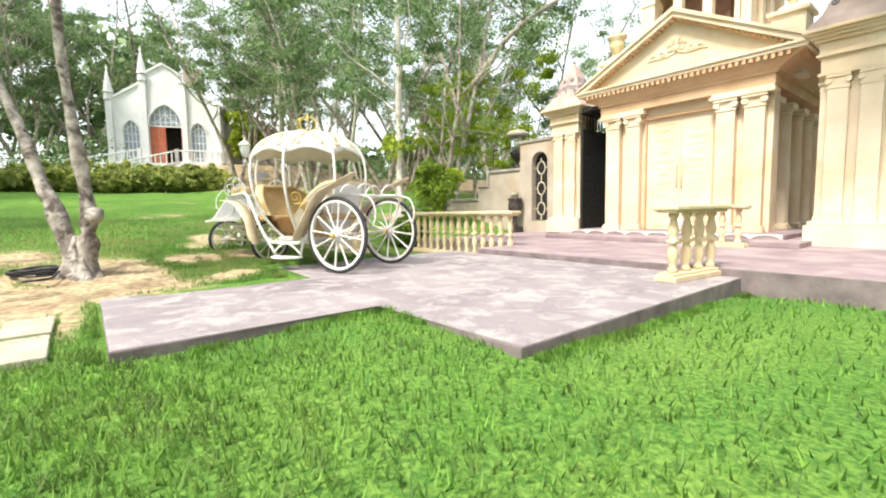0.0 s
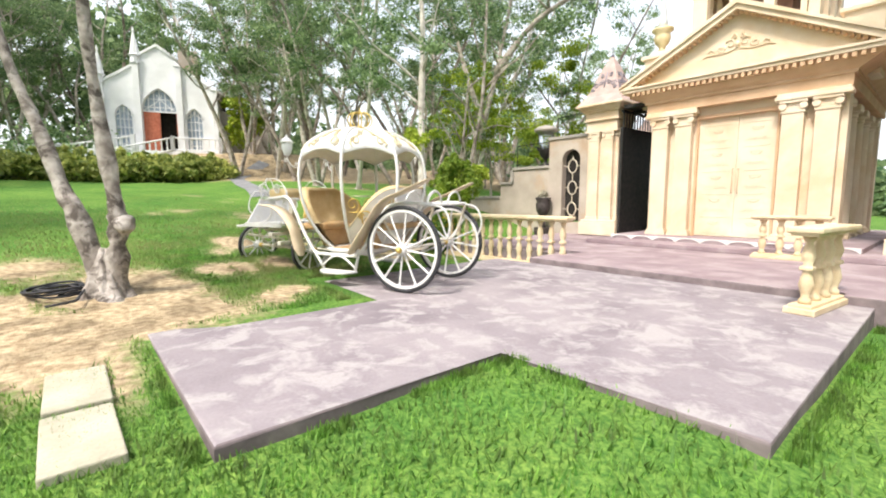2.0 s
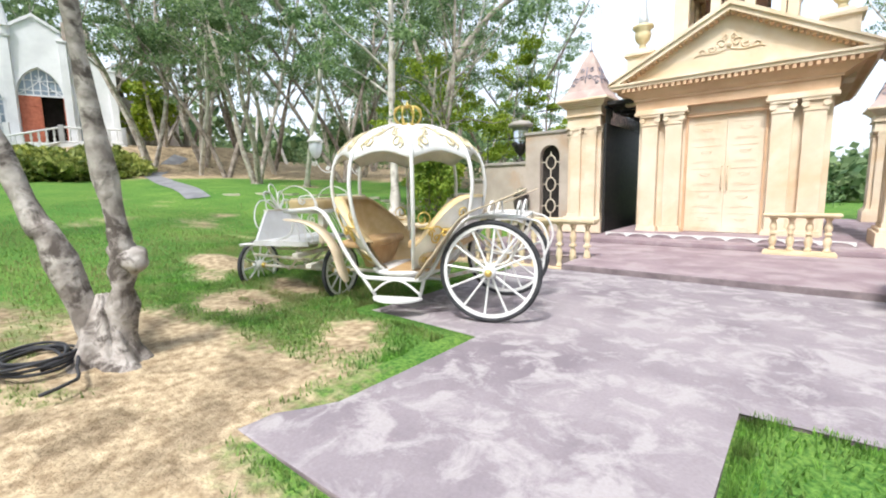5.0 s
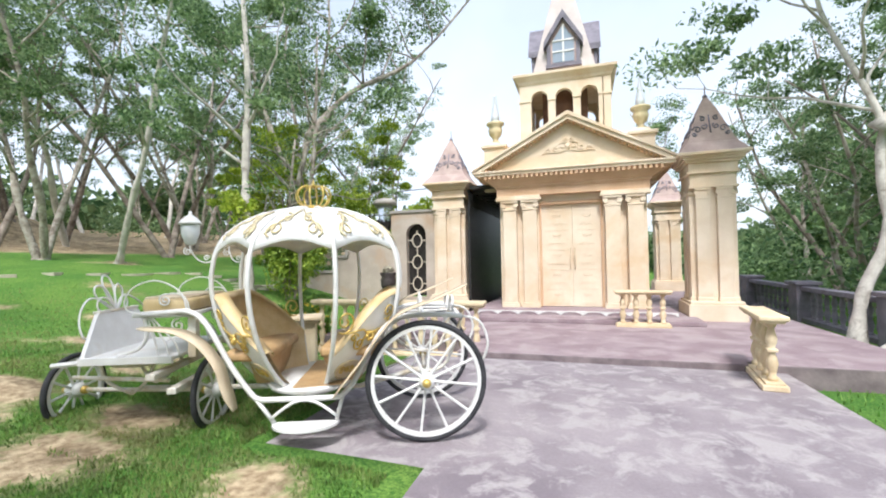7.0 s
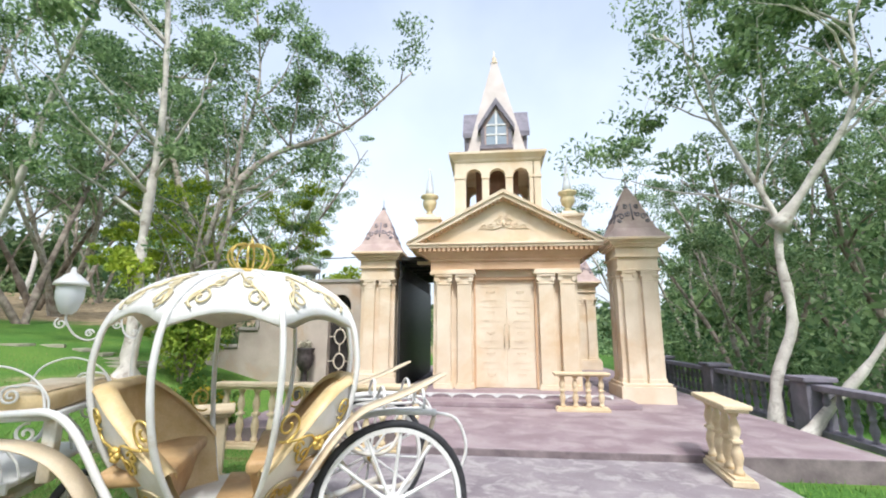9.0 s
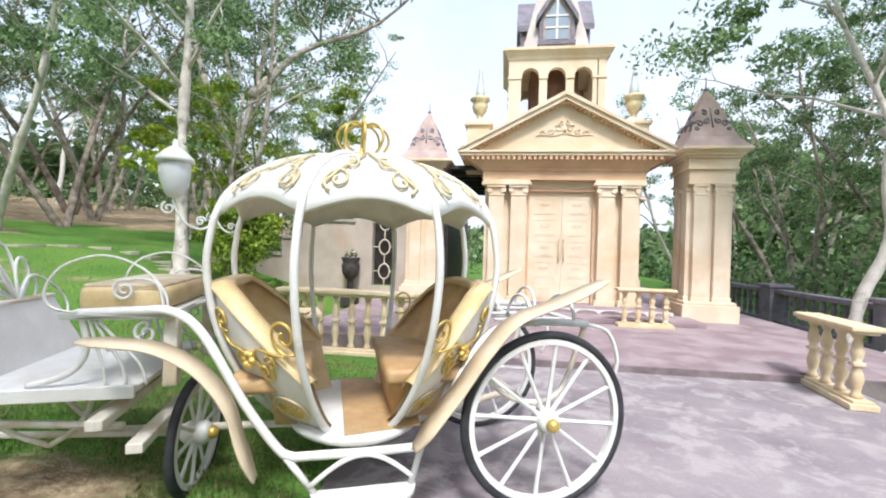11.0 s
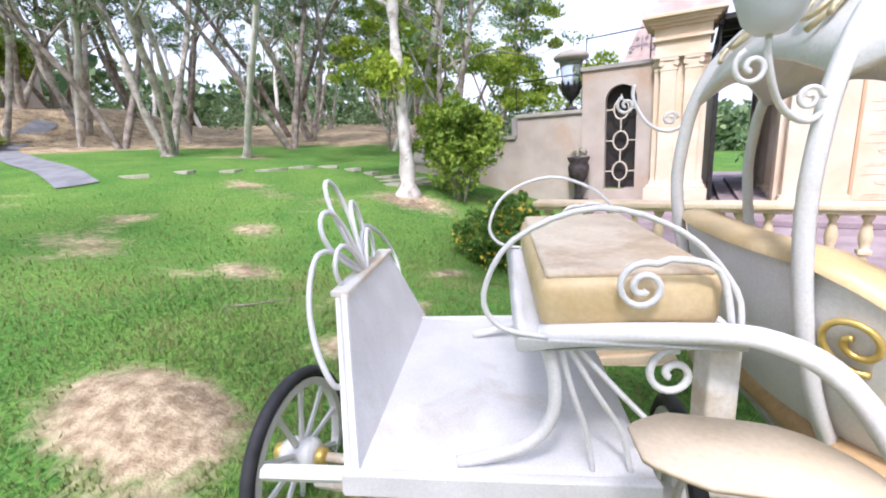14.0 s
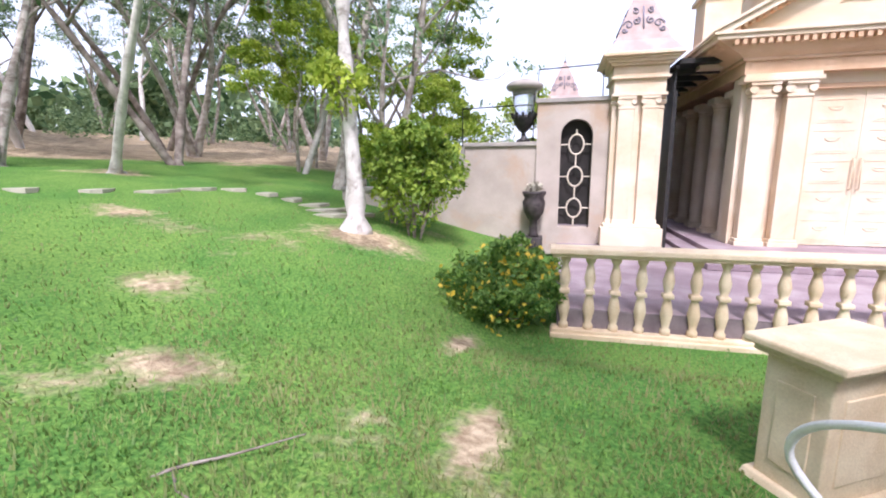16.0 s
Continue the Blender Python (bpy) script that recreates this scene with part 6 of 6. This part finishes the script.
shrub("twig_foliage", 54, pose(-14.5, 9.8, 3.4), [((0, -.1, .5), (.42, .42, .5)), ((-.35, 0, .8), (.35, .35, .3))], 420, .065, M_LEAFL, "tuft of bright leaves growing from the pale trunk")
pf = new("plant", cloud_mesh("plant", leaf_cloud(np.random.default_rng(3), [((0, 0, 1.28), (.22, .22, .16), 160)], .05, .6), M_STEPSTONE))
pf.parent = pu
# low hedge below the chapel, and undergrowth
for i, (x, y, L_, hh) in enumerate(((-32.0, 4.6, 2.4, 1.2), (-32.4, 0.4, 3.0, 1.1), (-33.5, 6.6, 1.4, 1.25), (-33.0, -5.0, 3.0, 1.1), (-34.5, 2.4, 3.0, 1.45))):
    shrub("hedge", 60 + i, pose(x, y, ground_z(x, y) - .1), [((0, (j - 2) * L_ * .5, hh * .45), (1.3, L_ * .45, hh * .72)) for j in range(5)], 1100, .13, M_HEDGE, "low olive-green hedge below the white chapel", "hedge", 0, "chapel hedges")
shrub("shrub", 71, pose(-41.2, 11.3, ground_z(-41.2, 11.3)), [((0, 0, 1.6), (1.1, 1.1, 1.3)), ((.2, .3, 3.6), (1.3, 1.3, 1.0)), ((0, 1.4, 2.6), (1.0, 1.0, 1.0))], 900, .16, M_LEAFL, "tall bright green shrub beside the white chapel")
rgu = np.random.default_rng(9)
spots_u = []
for _ in range(150):
    a = rgu.random() * 2 * math.pi
    rr_ = 33 + 16 * rgu.random()
    x, y = -9 + rr_ * math.cos(a), 4 + rr_ * math.sin(a)
    if y < -6 and -25 < x:
        continue
    if math.hypot(x + 44, y - 6) < 13 or (x < -20 and -4 < y < 9):
        continue
    h_ = 0.6 + 1.3 * rgu.random()
    spots_u.append(((x, y, ground_z(x, y) + h_ * .6), (1.6, 1.6, h_), 260))
for x0, y0, n_ in ((6.5, 14.0, 24), (-16.0, 27.0, 16), (-46.0, -4.0, 14), (3.0, 24.0, 12)):
    for _ in range(n_):
        x, y = x0 + rgu.normal() * 4.0, y0 + rgu.normal() * 5.0
        if x0 > 0 and x < 3.2:
            x = 3.2 + rgu.random()
        h_ = 1.0 + (3.2 if x0 > 4 else 1.8) * rgu.random()
        spots_u.append(((x, y, ground_z(x, y) + h_ * .6), (1.5, 1.5, h_), 300))
ug = new("undergrowth", cloud_mesh("undergrowth", leaf_cloud(rgu, spots_u, .12, .5), M_LEAF))
tagged(ug, "dense dark green undergrowth among the trees", "undergrowth", kind="stuff")
spots_w = []
for _ in range(1350):
    a = rgu.random() * 2 * math.pi
    rr_ = 48 + 24 * rgu.random() if rgu.random() < .75 else 60 + 45 * rgu.random()
    x, y = -9 + rr_ * math.cos(a), 4 + rr_ * math.sin(a)
    if math.hypot(x + 44, y - 6) < 10:
        continue
    top = 10.0 if y > 10 and x < -12 else 22.0 if x < -45 and y > -30 else 13.0
    if -0.55 < (x + 6) / max(y, 1.0) < 0.42 and y > 0:
        top = 2.5
    spots_w.append(((x, y, 1.5 + top * rgu.random() ** 1.3), (3.2, 3.2, 1.6 + 1.6 * rgu.random()), 130))
fwd = new("far_woods", cloud_mesh("far_woods", leaf_cloud(rgu, spots_w, .50, .6), M_LEAFD))
tagged(fwd, "far woodland closing the horizon", "woods", kind="stuff")

# pale stones along the lawn's far edge
for i, (x, y) in enumerate(((-15.6, 11.0), (-16.0, 11.5), (-16.5, 11.9), (-17.2, 12.1), (-18.0, 12.2), (-18.8, 12.0), (-19.2, 11.2), (-19.3, 10.2), (-19.8, 9.3), (-20.5, 8.4), (-21.0, 7.4), (-15.2, 11.6), (-15.7, 12.2))):
    bm = B()
    n = 7
    prism(bm, [(.30 * (1 + .25 * math.sin(i * 2.1 + k * 1.7)) * math.cos(2 * math.pi * k / n) * 1.4, .26 * (1 + .2 * math.cos(i + k)) * math.sin(2 * math.pi * k / n)) for k in range(n)], -.06, .03)
    ob = part("flat_stone", bm, M_STEPSTONE)
    ob.matrix_world = pose(x, y, ground_z(x, y) + .01, 0, 0, 37 * i)
    tagged(ob, "pale flat stone laid along the edge of the lawn", "stone", "path stones")
# pale path climbing towards the chapel
bm = B()
PP = smooth_pts([(-21.3, 6.3, 0), (-24.0, 6.9, 0), (-28.0, 7.5, 0), (-32.5, 8.6, 0), (-36.0, 11.5, 0)], 8)
row = []
for i, p in enumerate(PP):
    d = (PP[min(i + 1, len(PP) - 1)] - PP[max(i - 1, 0)]).normalized()
    sd_ = Vector((-d.y, d.x, 0)) * .42
    row.append([bm.verts.new((q.x, q.y, ground_z(q.x, q.y) + .03)) for q in (p - sd_, p, p + sd_)])
for r0, r1 in zip(row, row[1:]):
    for j in range(2):
        bm.faces.new((r0[j], r1[j], r1[j + 1], r0[j + 1]))
bmesh.ops.recalc_face_normals(bm, faces=bm.faces)
tagged(part("footpath", bm, M_PATH), "pale grey concrete footpath across the rise", "path", kind="structure")

# fallen twig
bm = B()
tube(bm, smooth_pts([(-.42, -.20, .02), (-.22, .0, .03), (.05, .10, .025), (.40, .22, .04)], 4), [.012, .012, .012, .011, .011, .010, .010, .009, .008, .007, .006, .005, .004], 5)
tube(bm, [(-.2, .0, .03), (-.12, -.14, .02), (-.02, -.22, .03)], [.007, .006, .004], 5)
tw = part("fallen_twig", bm, M_BARKD, None, "", True)
tw.matrix_world = pose(-12.45, 3.9, ground_z(-12.45, 3.9), 0, 0, 20)
tagged(tw, "crooked brown twig lying on the lawn", "twig")
# hose coil
bm = B()
rgh = np.random.default_rng(2)
pts = []
for i in range(150):
    a = i * 0.26
    r = .27 + .07 * math.sin(a * .37) + .02 * math.sin(a * 2.1)
    pts.append((r * math.cos(a) * 1.15, r * math.sin(a), .03 + .012 * (i / 26) + .018 * math.sin(a * 1.7)))
pts += [(.5, .2, .03), (.75, .15, .02), (.9, -.1, .02)]
tube(bm, smooth_pts(pts, 2), .014, 6)
ho = part("garden_hose", bm, M_TYRE, None, "", True)
ho.matrix_world = pose(-8.76, -.38, ground_z(-8.76, -.38) + .01)
tagged(ho, "coiled black garden hose on bare soil under the tree", "hose")

# dark balustrade along the far side of the platform
db = thing("dark_balustrade", pose(1.0, 8.0, .45), "dark weathered stone balustrade under the trees", "balustrade")
bm = B()
box(bm, -.16, .16, 0, 12, .86, .98, .015)
part("top_rail", bm, M_SLATE, db)
bm = B()
box(bm, -.16, .16, 0, 12, 0, .12, .015)
part("plinth", bm, M_SLATE, db)
fb = None
for i in range(34):
    if fb is None:
        bm = B()
        lathe(bm, 0, 0, BAL_PROF, 10)
        fb = part("baluster", bm, M_SLATE, db, "", True)
        ob = fb
    else:
        ob = new("baluster", fb.data)
        ob.parent = db
    ob.location = (0, .2 + i * .35, .10)
for y in (2.0, 6.0, 10.0):
    bm = B()
    box(bm, -.26, .26, y - .26, y + .26, 0, 1.02, .015)
    box(bm, -.33, .33, y - .33, y + .33, 1.02, 1.12, .02)
    part("pier", bm, M_SLATE, db)

# ---- white chapel on the rise: x along its front, y to its back ----
W_ = 7.6
ph = radians(20)
chapel = thing("chapel", Matrix.Translation((-41.05 - W_ * math.sin(ph), 9.5 - W_ * math.cos(ph), 5.55)) @ pose(0, 0, 0, 0, 0, 90 - 20), "small white gothic chapel with an open brown door", "chapel")


def gothic(cx, half, spring, n=9):
    """The two arcs of a pointed arch, left foot to right foot."""
    R = half * 1.6
    c = R - half
    L = [(cx + c - R * math.cos(t), spring + R * math.sin(t)) for t in np.linspace(0, math.acos(c / R), n)]
    return L + [(2 * cx - x, z) for x, z in reversed(L[:-1])]


bm = B()
G1, GD, G2 = gothic(1.35, .54, 2.75), gothic(3.75, 1.15, 3.2), gothic(6.1, .54, 2.75)
cuts = [(1.35, .54, .35, G1), (3.75, 1.15, 0.0, GD), (6.1, .54, .35, G2)]


def gable(x):
    return 5.0 + 2.5 * max(0.0, 1 - abs(x - W_ / 2) / (W_ / 2)) + (0.5 if abs(x - W_ / 2) < 1.3 else 0.0)


for a, b in ((0, .81), (1.89, 2.6), (4.9, 5.56), (6.64, W_)):
    slab_xz(bm, [(a, 0), (b, 0), (b, gable(b)), (a, gable(a))], 0, .35)
for cx, hf, sill_, arc in cuts:
    top = sorted({cx - hf, cx + hf, *([W_ / 2 - 1.31, W_ / 2 - 1.29, W_ / 2, W_ / 2 + 1.29, W_ / 2 + 1.31] if hf > 1 else [])})
    top = [x for x in top if cx - hf <= x <= cx + hf]
    slab_xz(bm, list(arc) + [(x, gable(x)) for x in reversed(top)], 0, .35)
    if sill_:
        box(bm, cx - hf, cx + hf, 0, .35, 0, sill_)
part("front_wall", bm, M_CHAPEL, chapel)
bm = B()
for y0, y1 in ((.35, 9.0),):
    box(bm, 0.1, .4, y0, y1, 0, 4.9)
    box(bm, W_ - .4, W_ - .1, y0, y1, 0, 4.9)
slab_xz(bm, [(0.1, 0), (W_ - .1, 0), (W_ - .1, 4.9), (W_ / 2, 7.2), (.1, 4.9)], 8.8, 9.0)
part("side_wall", bm, M_CHAPEL, chapel)
for s in (-1, 1):
    bm = B()
    x1 = W_ / 2 + s * (W_ / 2 + .15)
    slab_xz(bm, [(W_ / 2, 7.2), (x1, 4.75), (x1, 4.95), (W_ / 2, 7.4)], .35, 9.1)
    bmesh.ops.recalc_face_normals(bm, faces=bm.faces)
    part("roof", bm, M_COPING, chapel)
bm = B()
for s in (-1, 1):
    xa, xb = W_ / 2 + s * W_ / 2, W_ / 2 + s * 1.3
    slab_xz(bm, [(xa, gable(xa) - .02), (xb, gable(xb + s * .02)), (xb, gable(xb + s * .02) + .2), (xa, gable(xa) + .18)], -.12, .4)
    slab_xz(bm, [(xb, gable(xb - s * .02) - .02), (W_ / 2, 8.0), (W_ / 2, 8.2), (xb, gable(xb - s * .02) + .18)], -.12, .4)
bmesh.ops.recalc_face_normals(bm, faces=bm.faces)
part("parapet", bm, M_CHAPEL, chapel)
for cx, z0, zt in ((.0, 0, 5.0), (2.35, 0, 6.6), (5.15, 0, 6.6), (W_, 0, 5.0)):
    bm = B()
    box(bm, cx - .22, cx + .22, -.22, .2, z0, zt, .02)
    box(bm, cx - .28, cx + .28, -.28, .26, zt, zt + .12, .02)
    part("buttress", bm, M_CHAPEL, chapel)
    if cx < 3:
        bm = B()
        lathe(bm, cx, 0, [(.34, zt + .1), (.30, zt + .55), (.42, zt + .62), (.34, zt + .70), (.05, zt + 2.35), (.09, zt + 2.42), (.0, zt + 2.75)], 8)
        part("pinnacle", bm, M_CHAPEL, chapel)
for cx, hf, sill_, arc in cuts:
    bm = B()
    outer = [(cx + (x - cx) * 1.16, z + .12) for x, z in arc]
    for (a0, b0), (a1, b1) in zip(zip(arc, outer), zip(arc[1:], outer[1:])):
        slab_xz(bm, [a0, a1, b1, b0], -.08, .06)
    bmesh.ops.recalc_face_normals(bm, faces=bm.faces)
    part("arch_moulding", bm, M_CHAPEL, chapel)
    bm = B()
    lo = sill_ if sill_ else 3.2
    slab_xz(bm, [(cx - hf, lo), (cx + hf, lo)] + [p for p in reversed(arc)], .20, .24)
    bmesh.ops.recalc_face_normals(bm, faces=bm.faces)
    wn_ = part("window", bm, M_GLASS, chapel, "leaded blue-grey glass")
    bm = B()
    for f in ((-.5, 0, .5) if hf < 1 else (-.66, -.33, 0, .33, .66)):
        x = cx + f * hf
        zt = max(z for X, z in arc if abs(X - x) < hf * .22) - .05
        tube(bm, [(x, .16, lo), (x, .16, zt)], .035, 5)
    for z in np.arange(lo + .3, lo + (2.2 if hf < 1 else 1.2), .62):
        tube(bm, [(cx - hf * .9, .16, z), (cx + hf * .9, .16, z)], .03, 5)
    for s in (-1, 1):
        tube(bm, [(cx + s * (hf - hf * 1.2 * math.sin(t)), .15, (arc[0][1]) + hf * 1.3 * t / 1.57) for t in np.linspace(0, 1.3, 8)], .03, 5)
    tube(bm, [(x, .14, z) for x, z in arc], .05, 5)
    part("tracery", bm, M_CHAPEL, wn_)
bm = B()
box(bm, 2.62, 3.72, .12, .20, 0.0, 3.15, .01)
dl = part("door_leaf", bm, M_WOOD, chapel, "closed red-brown wooden door leaf")
for z in (.3, 1.05, 1.8, 2.5):
    for x in (2.72, 3.22):
        bm = B()
        box(bm, x, x + .4, .09, .12, z, z + .5, .01)
        part("door_panel", bm, M_WOOD, dl)
bm = B()
box(bm, 4.80, 4.88, .25, 1.3, 0.0, 3.15, .01)
part("open_leaf", bm, M_WOOD, chapel, "red-brown wooden door leaf standing open")
bm = B()
box(bm, 2.6, 4.9, .10, .24, 3.13, 3.22, .01)
part("transom", bm, M_CHAPEL, chapel)
# flat near-black sheet painted in place of the unlit room
bm = B()
box(bm, .5, 7.1, 1.6, 1.7, 0, 4.5)
part("painted_interior_dark", bm, M_DARK, chapel)
# wing wall: its shade is put into the grey of the colour
bm = B()
box(bm, W_ - .1, W_ + 3.8, 4.6, 8.8, -1.5, 4.3)
part("side_wing", bm, M_SPIRE, chapel, "low wing at the side, greyed by shade put into its colour")
bm = B()
slab_xz(bm, [(W_ - 2.2, 6.62), (W_ + 3.95, 4.25), (W_ + 3.95, 4.42), (W_ - 2.2, 6.8)], 4.5, 8.9)
bmesh.ops.recalc_face_normals(bm, faces=bm.faces)
part("wing_roof", bm, M_SPIRE, chapel)
bm = B()
box(bm, W_ / 2 + 1.2, W_ / 2 + 2.6, 1.2, 2.6, 5.5, 8.3, .03)
part("chimney_block", bm, M_GREYWALL, chapel, "square grey block behind the gable")
bm = B()
box(bm, -.3, W_ + .6, -2.4, 8.9, -1.2, -.02, .03)
part("terrace", bm, M_CHAPEL, chapel)
for (xa, ya, za), (xb, yb, zb_) in (((4.9, -2.3, 0), (W_ + .5, -2.3, 0)), ((W_ + .5, -2.3, 0), (W_ + .5, 1.5, 0)), ((4.9, -2.3, 0), (1.2, -3.9, -1.2)), ((2.4, -2.3, 0), (-1.5, -3.6, -1.0)), ((-1.5, -3.6, -1.0), (-5.5, -3.8, -1.1)), ((1.2, -3.9, -1.2), (-1.0, -4.2, -1.35))):
    A_, B_ = Vector((xa, ya, za)), Vector((xb, yb, zb_))
    rl = thing("terrace_railing", chapel.matrix_world.copy(), "white painted balustrade of the chapel terrace", "railing", "chapel railings")
    bm = B()
    tube(bm, [A_ + Vector((0, 0, .95)), B_ + Vector((0, 0, .95))], .07, 6)
    part("top_rail", bm, M_CHAPEL, rl)
    bm = B()
    tube(bm, [A_ + Vector((0, 0, .06)), B_ + Vector((0, 0, .06))], .08, 6)
    part("plinth", bm, M_CHAPEL, rl)
    n = max(2, int((B_ - A_).length / .36))
    fb = None
    for i in range(n + 1):
        p = A_.lerp(B_, i / n)
        if fb is None:
            bm = B()
            lathe(bm, 0, 0, [(.05, 0), (.07, .3), (.04, .45), (.07, .6), (.05, .9)], 6)
            fb = part("baluster", bm, M_CHAPEL, rl)
            ob = fb
        else:
            ob = new("baluster", fb.data)
            ob.parent = rl
        ob.location = p
    for p in (A_, B_):
        bm = B()
        box(bm, p.x - .13, p.x + .13, p.y - .13, p.y + .13, p.z, p.z + 1.08, .01)
        part("post", bm, M_CHAPEL, rl)

# ---- grass blades beside the walk ----
rgg = np.random.default_rng(77)
LINE = [(0.8, -0.6), (-2.6, -0.9), (-5.2, -0.9), (-6.6, 0.1), (-8.2, 1.4), (-9.8, 2.2), (-11.2, 3.2), (-12.5, 5.5)]


def grass(n, reach, hmin, hmax, wide):
    """Blades strewn about the line of the walk, thinning out with distance from it."""
    L = np.array(LINE)
    seg = rgg.integers(0, len(L) - 1, n)
    f = rgg.random((n, 1))
    c = L[seg] * (1 - f) + L[seg + 1] * f + rgg.normal(size=(n, 2)) * reach
    out = []
    for x, y in c:
        if under_slab(x, y) and not ((x < -8.06 or y > 7.0) and y < 7.95):
            continue
        if abs(x + 9.25) < .4 and abs(y - 5.05) < .35:
            continue
        if bare(x, y) + (0.55 if x < -9.5 else 0.25) * rgg.random() > 0.62:
            continue
        out.append((x, y, ground_z(x, y)))
    c = np.array(out)
    n = len(c)
    a = rgg.random(n) * 2 * math.pi
    h = hmin + (hmax - hmin) * rgg.random(n)
    d = np.stack([np.cos(a), np.sin(a), np.zeros(n)], 1)
    p = np.stack([-np.sin(a), np.cos(a), np.zeros(n)], 1) * (wide * (0.6 + 0.8 * rgg.random((n, 1))))
    h = h * (1 + 0.6 * np.clip((c[:, 0] + 4.5) / 2.0, 0, 1))
    tip = c + d * (h * (0.3 + 0.7 * rgg.random(n)))[:, None] + np.array([0, 0, 1.0]) * h[:, None]
    lo = c - np.array([0, 0, 0.01])
    return np.stack([lo - p, lo + p, tip], 1).reshape(-1, 3)


def edge_tufts(n):
    """Longer blades leaning on the sides of the slab."""
    out = []
    for (x0, y0), (x1, y1), ox, oy in (((-3.86, 0.3), (-3.86, 2.5), 1, 0), ((-3.86, 2.54), (-2.0, 2.54), 0, -1), ((-1.95, 2.6), (-1.95, 7.0), 1, 0), ((-6.44, 0.24), (-3.9, 0.24), 0, -1), ((-6.48, 0.3), (-6.48, 2.5), -1, 0), ((-8.05, 2.54), (-6.5, 2.54), 0, -1), ((-8.09, 2.6), (-8.09, 6.9), -1, 0)):
        k = int(n * (abs(x1 - x0) + abs(y1 - y0)))
        f = rgg.random(k)
        w = np.abs(rgg.normal(size=k)) * 0.07
        thick = np.array([noise.noise(Vector((x0 * 3 + 4 * a, y0 * 5, 1.0))) for a in f])
        ok = thick > -0.12
        f, w = f[ok], w[ok]
        for a, b in zip(f, w):
            x, y = x0 + (x1 - x0) * a + ox * b, y0 + (y1 - y0) * a + oy * b
            if bare(x, y) > 0.3 or x < -6.0 and rgg.random() < 0.5:
                continue
            out.append((x, y, ground_z(x, y)))
    c = np.array(out)
    m_ = len(c)
    a = rgg.random(m_) * 2 * math.pi
    h = 0.03 + 0.05 * rgg.random(m_) ** 1.6
    d = np.stack([np.cos(a), np.sin(a), np.zeros(m_)], 1)
    p = np.stack([-np.sin(a), np.cos(a), np.zeros(m_)], 1) * (0.008 * (0.6 + 0.8 * rgg.random((m_, 1))))
    tip = c + d * (h * 0.5 * rgg.random(m_))[:, None] + np.array([0, 0, 1.0]) * h[:, None]
    lo = c - np.array([0, 0, 0.01])
    return np.stack([lo - p, lo + p, tip], 1).reshape(-1, 3)


q = np.concatenate([edge_tufts(700), grass(120000, 1.5, .025, .06, .006), grass(90000, 4.5, .025, .06, .010)])
gr = new("grass", cloud_mesh("grass", q, M_BLADE, 3))
tagged(gr, "short mown green lawn grass", "grass", kind="stuff")
